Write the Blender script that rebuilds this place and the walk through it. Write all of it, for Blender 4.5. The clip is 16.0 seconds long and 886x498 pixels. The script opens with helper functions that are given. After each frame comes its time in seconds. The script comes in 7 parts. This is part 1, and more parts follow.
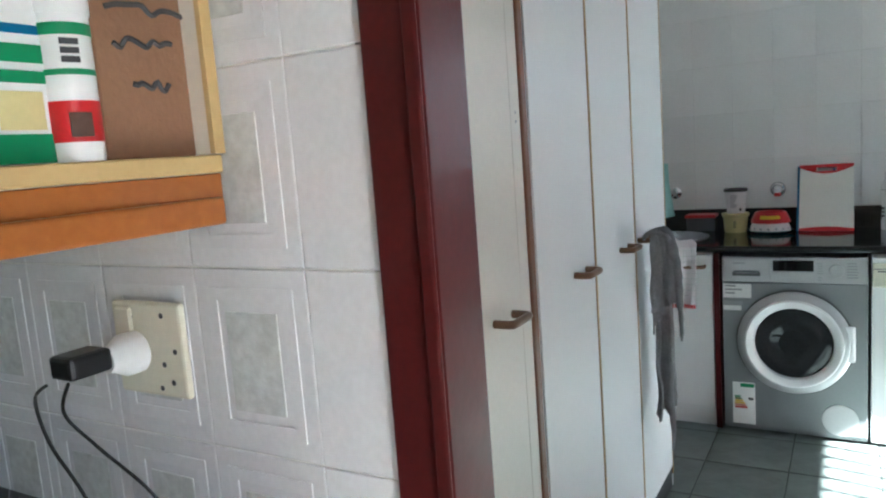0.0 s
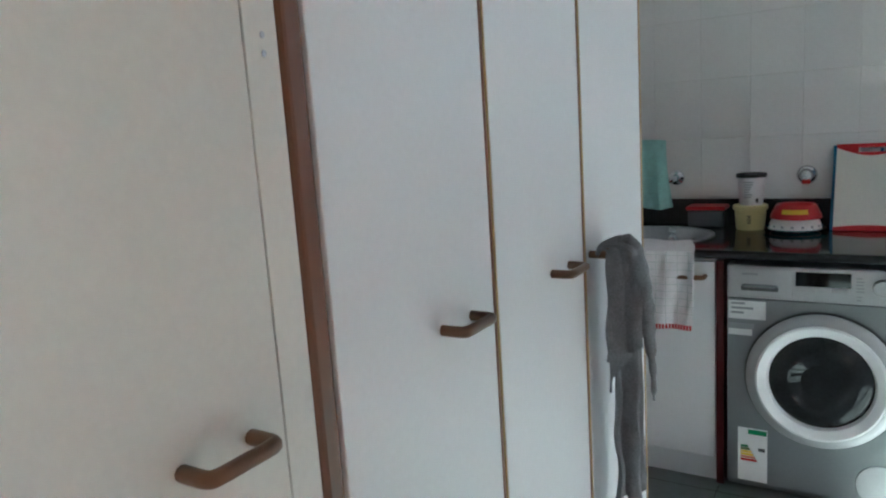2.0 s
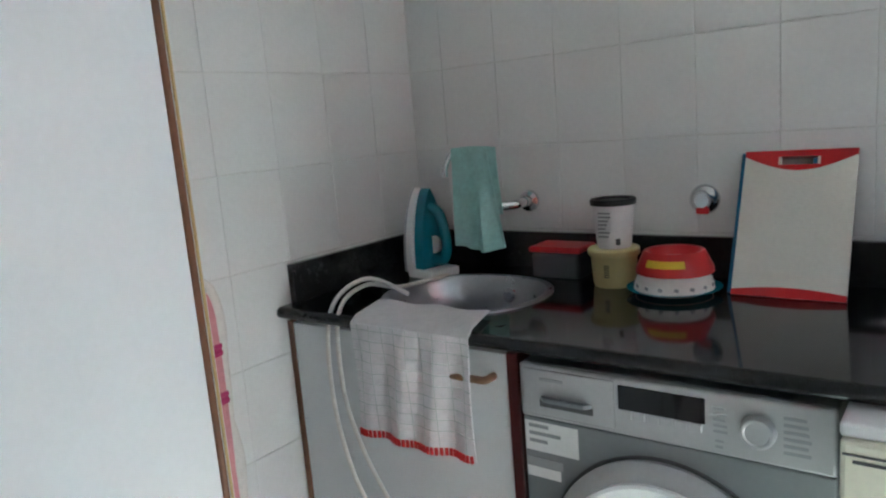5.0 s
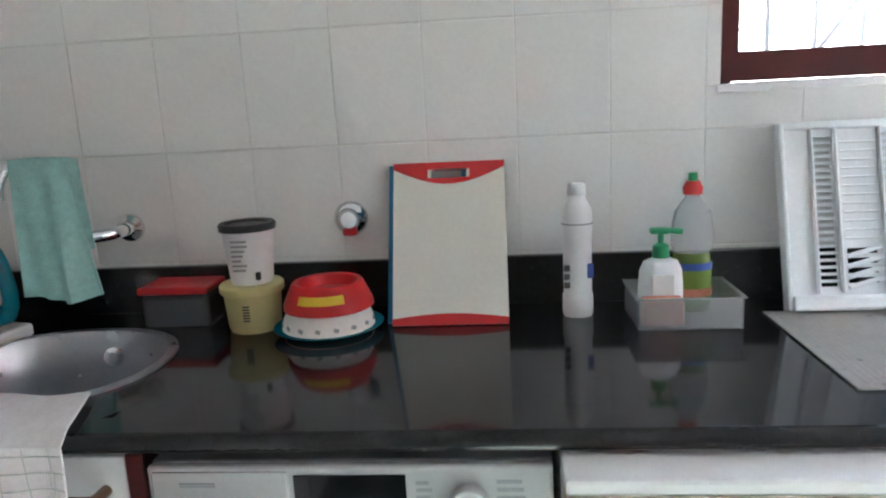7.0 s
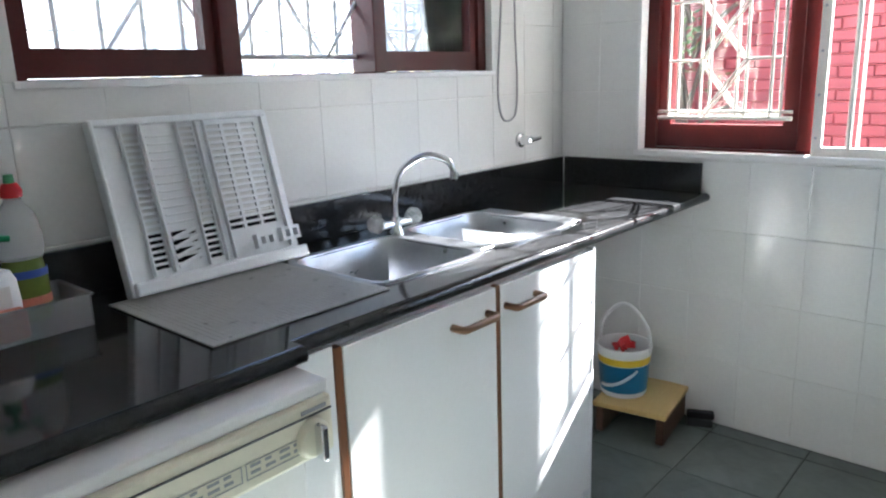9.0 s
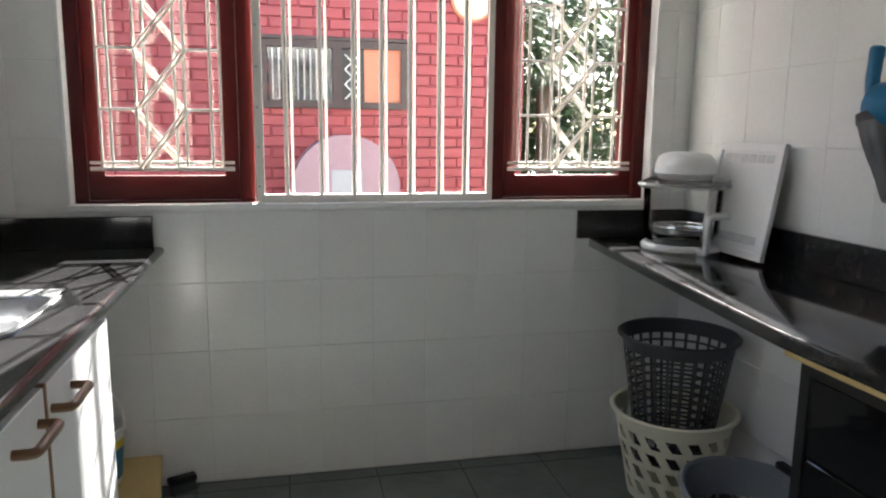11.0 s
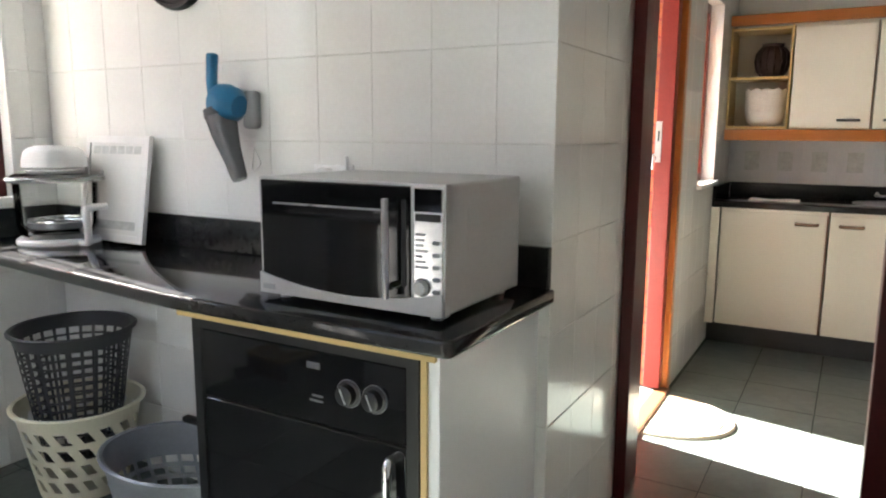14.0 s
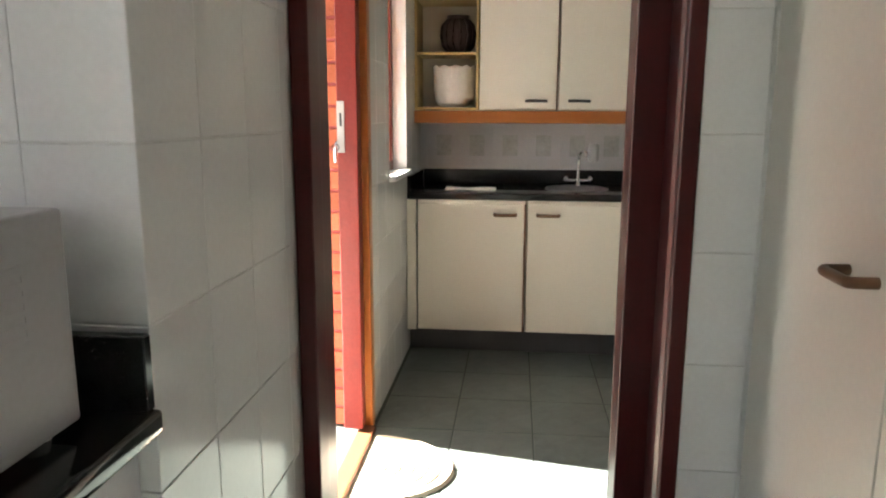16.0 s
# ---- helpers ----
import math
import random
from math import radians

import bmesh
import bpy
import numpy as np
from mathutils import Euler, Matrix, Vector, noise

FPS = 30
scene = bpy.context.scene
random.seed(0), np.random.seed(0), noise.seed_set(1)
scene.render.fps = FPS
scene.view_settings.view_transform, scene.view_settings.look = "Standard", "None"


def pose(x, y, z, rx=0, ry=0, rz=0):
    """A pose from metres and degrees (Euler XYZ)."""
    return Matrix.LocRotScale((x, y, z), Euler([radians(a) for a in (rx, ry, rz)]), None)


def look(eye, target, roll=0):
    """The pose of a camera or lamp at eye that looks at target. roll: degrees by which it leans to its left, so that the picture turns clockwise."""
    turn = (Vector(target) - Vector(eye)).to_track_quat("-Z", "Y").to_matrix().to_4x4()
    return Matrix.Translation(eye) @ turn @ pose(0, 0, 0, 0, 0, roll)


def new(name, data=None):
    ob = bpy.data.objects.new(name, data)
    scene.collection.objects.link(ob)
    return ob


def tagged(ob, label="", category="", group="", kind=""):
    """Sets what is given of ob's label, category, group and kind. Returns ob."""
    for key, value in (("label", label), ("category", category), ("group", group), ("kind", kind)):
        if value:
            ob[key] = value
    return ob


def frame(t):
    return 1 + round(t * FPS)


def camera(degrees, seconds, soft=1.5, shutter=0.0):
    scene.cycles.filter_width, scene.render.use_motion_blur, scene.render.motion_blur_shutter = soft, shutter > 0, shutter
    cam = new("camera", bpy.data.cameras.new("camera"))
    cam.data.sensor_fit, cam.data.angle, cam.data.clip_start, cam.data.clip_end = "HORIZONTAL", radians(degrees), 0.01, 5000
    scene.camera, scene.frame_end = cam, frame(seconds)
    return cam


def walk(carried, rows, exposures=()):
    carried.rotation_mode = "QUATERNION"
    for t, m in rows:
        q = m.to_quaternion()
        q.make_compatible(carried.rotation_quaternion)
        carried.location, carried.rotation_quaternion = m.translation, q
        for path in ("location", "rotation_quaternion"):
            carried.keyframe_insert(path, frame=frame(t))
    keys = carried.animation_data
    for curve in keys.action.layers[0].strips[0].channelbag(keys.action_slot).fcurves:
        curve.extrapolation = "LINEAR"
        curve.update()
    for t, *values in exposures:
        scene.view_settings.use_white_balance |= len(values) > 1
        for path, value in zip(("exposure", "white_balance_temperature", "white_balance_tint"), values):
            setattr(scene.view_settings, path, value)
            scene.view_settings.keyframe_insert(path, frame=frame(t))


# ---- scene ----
cam = camera(63.6, 16.0, soft=2.1)
PATH = [
    (0, (2.531, -4.178, 1.437), (1.537, -2.463, 1.167), -4.3),
    (0.5, (2.587, -3.968, 1.411), (1.54, -2.283, 1.156), -3.0),
    (1, (2.578, -3.711, 1.391), (1.452, -2.084, 1.097), -2.9),
    (1.5, (2.505, -3.497, 1.398), (1.376, -1.876, 1.086), -4.8),
    (2, (2.477, -3.298, 1.397), (1.423, -1.632, 1.062), -3.8),
    (2.5, (2.531, -3.032, 1.395), (1.492, -1.354, 1.074), -3.3),
    (3, (2.543, -2.803, 1.394), (1.513, -1.119, 1.073), -3.7),
    (3.5, (2.609, -2.594, 1.398), (1.647, -0.866, 1.098), -5.7),
    (6, (2.788, -1.59, 1.337), (1.474, -0.13, 0.963), -4.3),
    (6.5, (2.636, -1.559, 1.339), (1.785, 0.208, 0.943), -4.4),
    (7, (2.536, -1.59, 1.353), (2.362, 0.362, 0.954), -2.9),
    (7.5, (2.504, -1.688, 1.346), (2.801, 0.245, 0.923), -1.3),
    (8, (2.481, -1.773, 1.337), (3.077, 0.088, 0.91), -1.1),
    (8.5, (2.469, -1.747, 1.339), (3.451, -0.068, 0.876), -0.6),
    (9, (2.453, -1.614, 1.341), (3.907, -0.322, 0.877), -1.9),
    (11.5, (2.371, -0.979, 1.313), (4.211, -1.692, 0.99), 1.4),
    (12, (2.291, -0.935, 1.337), (4.016, -1.886, 0.991), 1.5),
    (12.5, (2.28, -0.922, 1.343), (3.853, -2.116, 1.028), 0.4),
    (13.5, (2.252, -0.911, 1.315), (3.431, -2.497, 1.012), 0.1),
    (14, (2.25, -0.915, 1.302), (3.231, -2.628, 0.98), 0.3),
    (14.5, (2.261, -0.964, 1.312), (3.004, -2.791, 0.974), 0.1),
    (15, (2.296, -1.115, 1.309), (2.829, -3.009, 0.946), 0.3),
    (15.5, (2.341, -1.417, 1.311), (2.664, -3.356, 0.942), 0.8),
    (16, (2.41, -1.731, 1.312), (2.609, -3.687, 0.941), 0.2),
]
EXPOSURE = [(0, 4.75, 5550, 4), (1, 4.8, 5600, 4), (2, 4.55, 5550, 4), (3, 4.65, 5650, 5), (3.5, 4.7, 5700, 6), (6, 5.05, 5850, 8), (7, 5.45, 5950, 9), (8, 5.3, 6000, 9), (8.5, 4.85, 5900, 9), (9, 4.45, 5900, 9), (11.5, 3.6, 6550, 10), (12.5, 4.3, 6550, 10), (14, 4.7, 6600, 10), (15, 4.7, 6650, 10), (16, 4.45, 6700, 10)]
walk(cam, [(t, look(eye, target, roll)) for t, eye, target, roll in PATH], exposures=EXPOSURE)

# ---- light ----
SUN_AZ = radians(10.3)      # the light heads west and this much to the north
SUN_EL = radians(37.0)
world = bpy.data.worlds.new("world")
scene.world = world
world.use_nodes = True
wn = world.node_tree
sky = wn.nodes.new("ShaderNodeTexSky")
sky.sky_type = "NISHITA"
sky.sun_disc = False
sky.sun_elevation = SUN_EL
sky.sun_rotation = radians(90.0) + SUN_AZ
wn.links.new(sky.outputs[0], wn.nodes["Background"].inputs[0])
wn.nodes["Background"].inputs[1].default_value = 0.05

sun = new("sun", bpy.data.lights.new("sun", "SUN"))
sun.data.energy, sun.data.angle, sun.data.color = 5.0, radians(0.55), (1.0, 0.95, 0.88)
SUN_DIR = Vector((-math.cos(SUN_AZ) * math.cos(SUN_EL), math.sin(SUN_AZ) * math.cos(SUN_EL), -math.sin(SUN_EL)))
sun.matrix_world = look((12, -4, 8), Vector((12, -4, 8)) + SUN_DIR)


# ---- materials ----
def mat(name, color, rough=0.5, metal=0.0, vary=0.06, scale=8.0, fine=90.0, bump=0.0, bump_scale=60.0, coat=0.0,
        spec=0.5, random_piece=0.0, second=None, mix_scale=5.0, trans=0.0, ior=1.45, alpha=1.0, sub=0.0):
    m = bpy.data.materials.new(name)
    m.use_nodes = True
    nt = m.node_tree
    b = nt.nodes["Principled BSDF"]
    b.inputs["Metallic"].default_value = metal
    b.inputs["Roughness"].default_value = rough
    b.inputs["Specular IOR Level"].default_value = spec
    b.inputs["Coat Weight"].default_value = coat
    b.inputs["Coat Roughness"].default_value = 0.06
    b.inputs["IOR"].default_value = ior
    b.inputs["Transmission Weight"].default_value = trans
    b.inputs["Alpha"].default_value = alpha
    if sub:
        b.inputs["Subsurface Weight"].default_value = sub
        b.inputs["Subsurface Radius"].default_value = (0.01, 0.01, 0.01)
    co = nt.nodes.new("ShaderNodeTexCoord")
    n1 = nt.nodes.new("ShaderNodeTexNoise")
    n1.inputs["Scale"].default_value = scale
    n1.inputs["Detail"].default_value = 5
    n2 = nt.nodes.new("ShaderNodeTexNoise")
    n2.inputs["Scale"].default_value = fine
    n2.inputs["Detail"].default_value = 3
    for n in (n1, n2):
        nt.links.new(co.outputs["Object"], n.inputs["Vector"])
    add = nt.nodes.new("ShaderNodeMath")
    add.operation = "ADD"
    nt.links.new(n1.outputs[0], add.inputs[0])
    nt.links.new(n2.outputs[0], add.inputs[1])
    rng = nt.nodes.new("ShaderNodeMapRange")
    rng.inputs["From Min"].default_value, rng.inputs["From Max"].default_value = 0.7, 1.3
    rng.inputs["To Min"].default_value, rng.inputs["To Max"].default_value = 1 - vary, 1 + vary
    nt.links.new(add.outputs[0], rng.inputs["Value"])
    val = rng.outputs[0]
    if random_piece:
        info = nt.nodes.new("ShaderNodeObjectInfo")
        r2 = nt.nodes.new("ShaderNodeMapRange")
        r2.inputs["To Min"].default_value, r2.inputs["To Max"].default_value = 1 - random_piece, 1 + random_piece
        nt.links.new(info.outputs["Random"], r2.inputs["Value"])
        mul = nt.nodes.new("ShaderNodeMath")
        mul.operation = "MULTIPLY"
        nt.links.new(val, mul.inputs[0])
        nt.links.new(r2.outputs[0], mul.inputs[1])
        val = mul.outputs[0]
    hsv = nt.nodes.new("ShaderNodeHueSaturation")
    hsv.inputs["Color"].default_value = (*color, 1)
    nt.links.new(val, hsv.inputs["Value"])
    out = hsv.outputs[0]
    if second:
        n3 = nt.nodes.new("ShaderNodeTexNoise")
        n3.inputs["Scale"].default_value = mix_scale
        n3.inputs["Detail"].default_value = 6
        n3.inputs["Distortion"].default_value = 1.2
        nt.links.new(co.outputs["Object"], n3.inputs["Vector"])
        ramp = nt.nodes.new("ShaderNodeMapRange")
        ramp.inputs["From Min"].default_value, ramp.inputs["From Max"].default_value = 0.4, 0.62
        nt.links.new(n3.outputs[0], ramp.inputs["Value"])
        mix = nt.nodes.new("ShaderNodeMix")
        mix.data_type = "RGBA"
        nt.links.new(ramp.outputs[0], mix.inputs["Factor"])
        nt.links.new(out, mix.inputs[6])
        mix.inputs[7].default_value = (*second, 1)
        out = mix.outputs[2]
    nt.links.new(out, b.inputs["Base Color"])
    rr = nt.nodes.new("ShaderNodeMapRange")
    rr.inputs["To Min"].default_value, rr.inputs["To Max"].default_value = max(0.02, rough * 0.75), min(1, rough * 1.25)
    nt.links.new(n1.outputs[0], rr.inputs["Value"])
    nt.links.new(rr.outputs[0], b.inputs["Roughness"])
    if bump:
        n4 = nt.nodes.new("ShaderNodeTexNoise")
        n4.inputs["Scale"].default_value = bump_scale
        n4.inputs["Detail"].default_value = 4
        nt.links.new(co.outputs["Object"], n4.inputs["Vector"])
        bp = nt.nodes.new("ShaderNodeBump")
        bp.inputs["Strength"].default_value = bump
        bp.inputs["Distance"].default_value = 0.01
        nt.links.new(n4.outputs[0], bp.inputs["Height"])
        nt.links.new(bp.outputs[0], b.inputs["Normal"])
    return m


def wood(name, a, b_, rough=0.4, stretch=(18, 18, 1.2)):
    m = mat(name, a, rough, vary=0.1, scale=5)
    nt = m.node_tree
    b = nt.nodes["Principled BSDF"]
    co = nt.nodes.new("ShaderNodeTexCoord")
    mp = nt.nodes.new("ShaderNodeMapping")
    mp.inputs["Scale"].default_value = stretch
    nz = nt.nodes.new("ShaderNodeTexNoise")
    nz.inputs["Scale"].default_value, nz.inputs["Detail"].default_value, nz.inputs["Distortion"].default_value = 4, 6, 0.6
    nt.links.new(co.outputs["Object"], mp.inputs[0])
    nt.links.new(mp.outputs[0], nz.inputs["Vector"])
    mix = nt.nodes.new("ShaderNodeMix")
    mix.data_type = "RGBA"
    nt.links.new(nz.outputs[0], mix.inputs["Factor"])
    mix.inputs[6].default_value, mix.inputs[7].default_value = (*a, 1), (*b_, 1)
    nt.links.new(mix.outputs[2], b.inputs["Base Color"])
    return m


def glass(name, tint=(1, 1, 1), rough=0.0, ior=1.35):
    """Thin clear glass: what is behind shows through, with a weak mirror on top."""
    m = bpy.data.materials.new(name)
    m.use_nodes = True
    nt = m.node_tree
    nt.nodes.remove(nt.nodes["Principled BSDF"])
    clear, gloss = nt.nodes.new("ShaderNodeBsdfTransparent"), nt.nodes.new("ShaderNodeBsdfGlossy")
    clear.inputs[0].default_value = (0.96 * tint[0], 0.97 * tint[1], 0.97 * tint[2], 1)
    gloss.inputs["Roughness"].default_value = 0.02
    fres, mix = nt.nodes.new("ShaderNodeFresnel"), nt.nodes.new("ShaderNodeMixShader")
    fres.inputs[0].default_value = ior
    nt.links.new(fres.outputs[0], mix.inputs[0])
    nt.links.new(clear.outputs[0], mix.inputs[1])
    nt.links.new(gloss.outputs[0], mix.inputs[2])
    nt.links.new(mix.outputs[0], nt.nodes["Material Output"].inputs[0])
    return m


M = {
    "tile": mat("white_glazed_tile", (0.80, 0.80, 0.785), 0.16, vary=0.03, scale=3, bump=0.10, bump_scale=9, random_piece=0.018),
    "tile_decor": mat("relief_glazed_tile", (0.72, 0.72, 0.74), 0.2, vary=0.05, scale=5, bump=0.2, bump_scale=14, random_piece=0.03),
    "tile_wash": mat("grey_washed_tile_panel", (0.60, 0.62, 0.61), 0.25, vary=0.14, scale=22, fine=70, bump=0.2, bump_scale=30),
    "grout": mat("pale_grout", (0.74, 0.74, 0.71), 0.8, vary=0.06, bump=0.3, bump_scale=200),
    "plaster": mat("white_plaster", (0.80, 0.80, 0.78), 0.85, vary=0.04, scale=4, bump=0.15, bump_scale=120),
    "floor_tile": mat("green_grey_slate_tile", (0.105, 0.125, 0.117), 0.30, vary=0.12, scale=7, fine=40, bump=0.22, bump_scale=16,
                      random_piece=0.08, second=(0.135, 0.16, 0.148), mix_scale=5),
    "floor_grout": mat("dark_floor_grout", (0.075, 0.085, 0.08), 0.9, vary=0.15, bump=0.3),
    "granite": mat("black_polished_granite", (0.017, 0.017, 0.018), 0.085, vary=0.35, scale=60, fine=420, spec=0.5),
    "melamine": mat("white_melamine", (0.78, 0.79, 0.80), 0.38, vary=0.02, scale=2, bump=0.03, bump_scale=260),
    "cream_melamine": mat("cream_melamine", (0.74, 0.69, 0.60), 0.4, vary=0.03, scale=2, bump=0.03, bump_scale=260),
    # same white melamine, with the first door's shade put into the colour
    "shaded_door": mat("shaded_white_melamine", (0.73, 0.715, 0.65), 0.4, vary=0.03, scale=2, bump=0.03, bump_scale=260),
    "red_wood": mat("maroon_painted_wood", (0.070, 0.009, 0.009), 0.32, spec=0.35, vary=0.15, scale=10, bump=0.05, bump_scale=35),
    "door_red": mat("red_painted_door", (0.20, 0.022, 0.018), 0.4, vary=0.12, scale=9, bump=0.15, bump_scale=40),
    "brown_edge": wood("brown_wood_edge", (0.13, 0.048, 0.022), (0.20, 0.085, 0.038)),
    "orange_wood": wood("varnished_orange_wood", (0.42, 0.15, 0.035), (0.30, 0.09, 0.02), 0.3, (1.2, 18, 18)),
    "pale_wood": wood("pale_yellow_wood", (0.52, 0.36, 0.15), (0.60, 0.44, 0.2), 0.5, (2, 18, 18)),
    "handle": wood("turned_brown_handle", (0.20, 0.11, 0.06), (0.14, 0.07, 0.035), 0.35, (18, 2, 18)),
    "chrome": mat("chrome", (0.75, 0.76, 0.78), 0.08, 1.0, vary=0.03),
    "steel": mat("brushed_steel", (0.44, 0.455, 0.48), 0.30, 1.0, vary=0.06, scale=20, bump=0.05, bump_scale=200),
    "drainer": mat("clear_plastic_drain_mat", (0.42, 0.41, 0.39), 0.3, vary=0.1, scale=30, bump=0.35, bump_scale=240),
    "silver": mat("silver_paint", (0.46, 0.465, 0.47), 0.34, 0.25, vary=0.04),
    "silver_dark": mat("grey_silver_enamel", (0.24, 0.255, 0.26), 0.32, 0.3, vary=0.04),
    "white_plastic": mat("white_plastic", (0.80, 0.80, 0.80), 0.35, vary=0.03),
    "milky": mat("milky_white_plastic", (0.80, 0.82, 0.84), 0.4, vary=0.04),
    "cream_plastic": mat("cream_plastic", (0.70, 0.64, 0.46), 0.42, vary=0.04),
    "ivory": mat("ivory_plastic", (0.72, 0.69, 0.56), 0.4, vary=0.04),
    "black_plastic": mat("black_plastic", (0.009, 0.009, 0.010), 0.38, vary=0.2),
    "black_gloss": mat("black_glass_enamel", (0.006, 0.006, 0.007), 0.05, vary=0.2),
    "dark_grey": mat("dark_grey_plastic", (0.045, 0.045, 0.05), 0.45, vary=0.12),
    "grey_basket": mat("silver_grey_plastic", (0.24, 0.255, 0.28), 0.35, 0.2, vary=0.08),
    "rubber": mat("grey_door_gasket", (0.10, 0.10, 0.105), 0.5, vary=0.15),
    "red": mat("red_plastic", (0.55, 0.018, 0.022), 0.32, vary=0.05),
    "blue": mat("blue_plastic", (0.012, 0.15, 0.30), 0.3, vary=0.06),
    "teal": mat("teal_plastic", (0.01, 0.18, 0.24), 0.25, vary=0.08),
    "yellow_tub": mat("pale_yellow_plastic", (0.66, 0.58, 0.28), 0.42, vary=0.05),
    "yellow": mat("yellow_print", (0.75, 0.52, 0.03), 0.45, vary=0.05),
    "green": mat("green_plastic", (0.02, 0.25, 0.10), 0.35, vary=0.06),
    "green_soap": mat("green_dish_liquid", (0.22, 0.30, 0.06), 0.12, vary=0.08, trans=0.35),
    "salmon": mat("salmon_sponge", (0.62, 0.22, 0.15), 0.9, vary=0.12, bump=0.6, bump_scale=220),
    "aqua_cloth": mat("aqua_microfibre_cloth", (0.38, 0.66, 0.62), 0.95, vary=0.1, scale=30, bump=0.5, bump_scale=300),
    "grey_towel": mat("grey_terry_towel", (0.25, 0.255, 0.265), 0.98, vary=0.26, scale=25, fine=240, bump=0.9, bump_scale=330),
    "dish_cloth": mat("white_cotton_dish_towel", (0.80, 0.77, 0.79), 0.95, vary=0.06, scale=30, bump=0.4, bump_scale=350),
    "pink_cloth": mat("pink_cotton", (0.62, 0.26, 0.28), 0.95, vary=0.12, bump=0.4, bump_scale=250),
    "magenta_tape": mat("magenta_elastic", (0.42, 0.03, 0.13), 0.8, vary=0.1, bump=0.3, bump_scale=300),
    "dark_steel": mat("dull_grey_steel", (0.22, 0.22, 0.24), 0.42, 0.8, vary=0.1),
    "panel_mirror": mat("bright_plated_panel", (0.82, 0.82, 0.83), 0.16, 0.75, vary=0.03),
    "tan_cloth": mat("tan_cotton", (0.42, 0.30, 0.17), 0.95, vary=0.12, bump=0.4, bump_scale=250),
    "white_cloth": mat("white_cotton", (0.74, 0.70, 0.66), 0.95, vary=0.08, bump=0.4, bump_scale=250),
    "board_white": mat("off_white_cutting_board", (0.72, 0.70, 0.63), 0.45, vary=0.04, bump=0.1, bump_scale=150),
    "card": mat("brown_cardboard", (0.28, 0.15, 0.085), 0.85, vary=0.08, bump=0.15, bump_scale=140),
    "label_white": mat("white_paper_label", (0.78, 0.78, 0.77), 0.6, vary=0.03),
    "label_grey": mat("grey_print", (0.32, 0.33, 0.34), 0.6, vary=0.05),
    "print_dark": mat("dark_print", (0.06, 0.06, 0.065), 0.6, vary=0.1),
    "print_blue": mat("blue_print", (0.05, 0.10, 0.38), 0.5, vary=0.05),
    "terracotta": mat("brown_ceramic", (0.10, 0.05, 0.035), 0.4, vary=0.2, bump=0.3),
    "white_ceramic": mat("white_ceramic", (0.80, 0.77, 0.74), 0.3, vary=0.04, bump=0.15, bump_scale=40),
    "house_red": mat("red_painted_brick", (0.30, 0.056, 0.060), 0.6, vary=0.1, scale=6, bump=0.3, bump_scale=60),
    "pink_paint": mat("pale_pink_render", (0.31, 0.205, 0.23), 0.8, vary=0.06, bump=0.2),
    "dark_frame": mat("dark_brown_window_frame", (0.035, 0.018, 0.016), 0.45, vary=0.15),
    "blind": mat("orange_blind", (0.52, 0.20, 0.12), 0.8, vary=0.1),
    "bar_white": mat("white_enamel_bar", (0.80, 0.76, 0.70), 0.4, vary=0.06, bump=0.1),
    "block": mat("whitewashed_concrete_block", (0.74, 0.74, 0.74), 0.85, vary=0.07, bump=0.4, bump_scale=60),
    "paving": mat("grey_concrete_paving", (0.24, 0.225, 0.21), 0.9, vary=0.15, scale=3, bump=0.4, bump_scale=30),
    "brick": mat("orange_face_brick", (0.42, 0.12, 0.06), 0.8, vary=0.12, bump=0.3, random_piece=0.15),
    "mat_stone": mat("pale_woven_door_mat", (0.60, 0.52, 0.42), 0.95, vary=0.1, scale=20, bump=0.8, bump_scale=120),
    "leaf": mat("green_leaf", (0.05, 0.09, 0.022), 0.5, vary=0.35, scale=9),
    "leaf_pale": mat("pale_green_leaf", (0.12, 0.18, 0.055), 0.5, vary=0.3, scale=9),
    "bark": mat("grey_brown_bark", (0.10, 0.075, 0.055), 0.9, vary=0.25, bump=0.8, bump_scale=40),
    "lamp_glass": mat("cream_lamp_glass", (0.72, 0.60, 0.42), 0.35, vary=0.05),
    "glass": glass("clear_glass"),
    "bowl_glass": glass("thick_bowl_glass", ior=1.18),
    "clear_plastic": mat("clear_plastic", (0.78, 0.80, 0.80), 0.12, trans=0.75, vary=0.02, ior=1.2),
    "smoke": mat("smoked_clear_plastic", (0.16, 0.17, 0.18), 0.2, trans=0.3, vary=0.05),
    "drum": mat("dark_door_glass", (0.02, 0.021, 0.023), 0.05, vary=0.3, scale=14),
}


# ---- building blocks ----
def thing(name, x=0.0, y=0.0, z=0.0, rz=0.0, label="", category="", group="", kind="", rx=0.0, ry=0.0):
    ob = new(name)
    ob.matrix_world = pose(x, y, z, rx, ry, rz)
    ob.empty_display_size = 0.05
    return tagged(ob, label, category, group, kind)


def part(name, bm, material, parent=None, label="", smooth=False):
    me = bpy.data.meshes.new(name)
    bmesh.ops.recalc_face_normals(bm, faces=bm.faces[:])
    bm.to_mesh(me)
    bm.free()
    me.materials.append(M[material] if isinstance(material, str) else material)
    if smooth:
        me.shade_smooth()
        me.set_sharp_from_angle(angle=radians(38))
    ob = new(name, me)
    ob.parent = parent
    return tagged(ob, label)


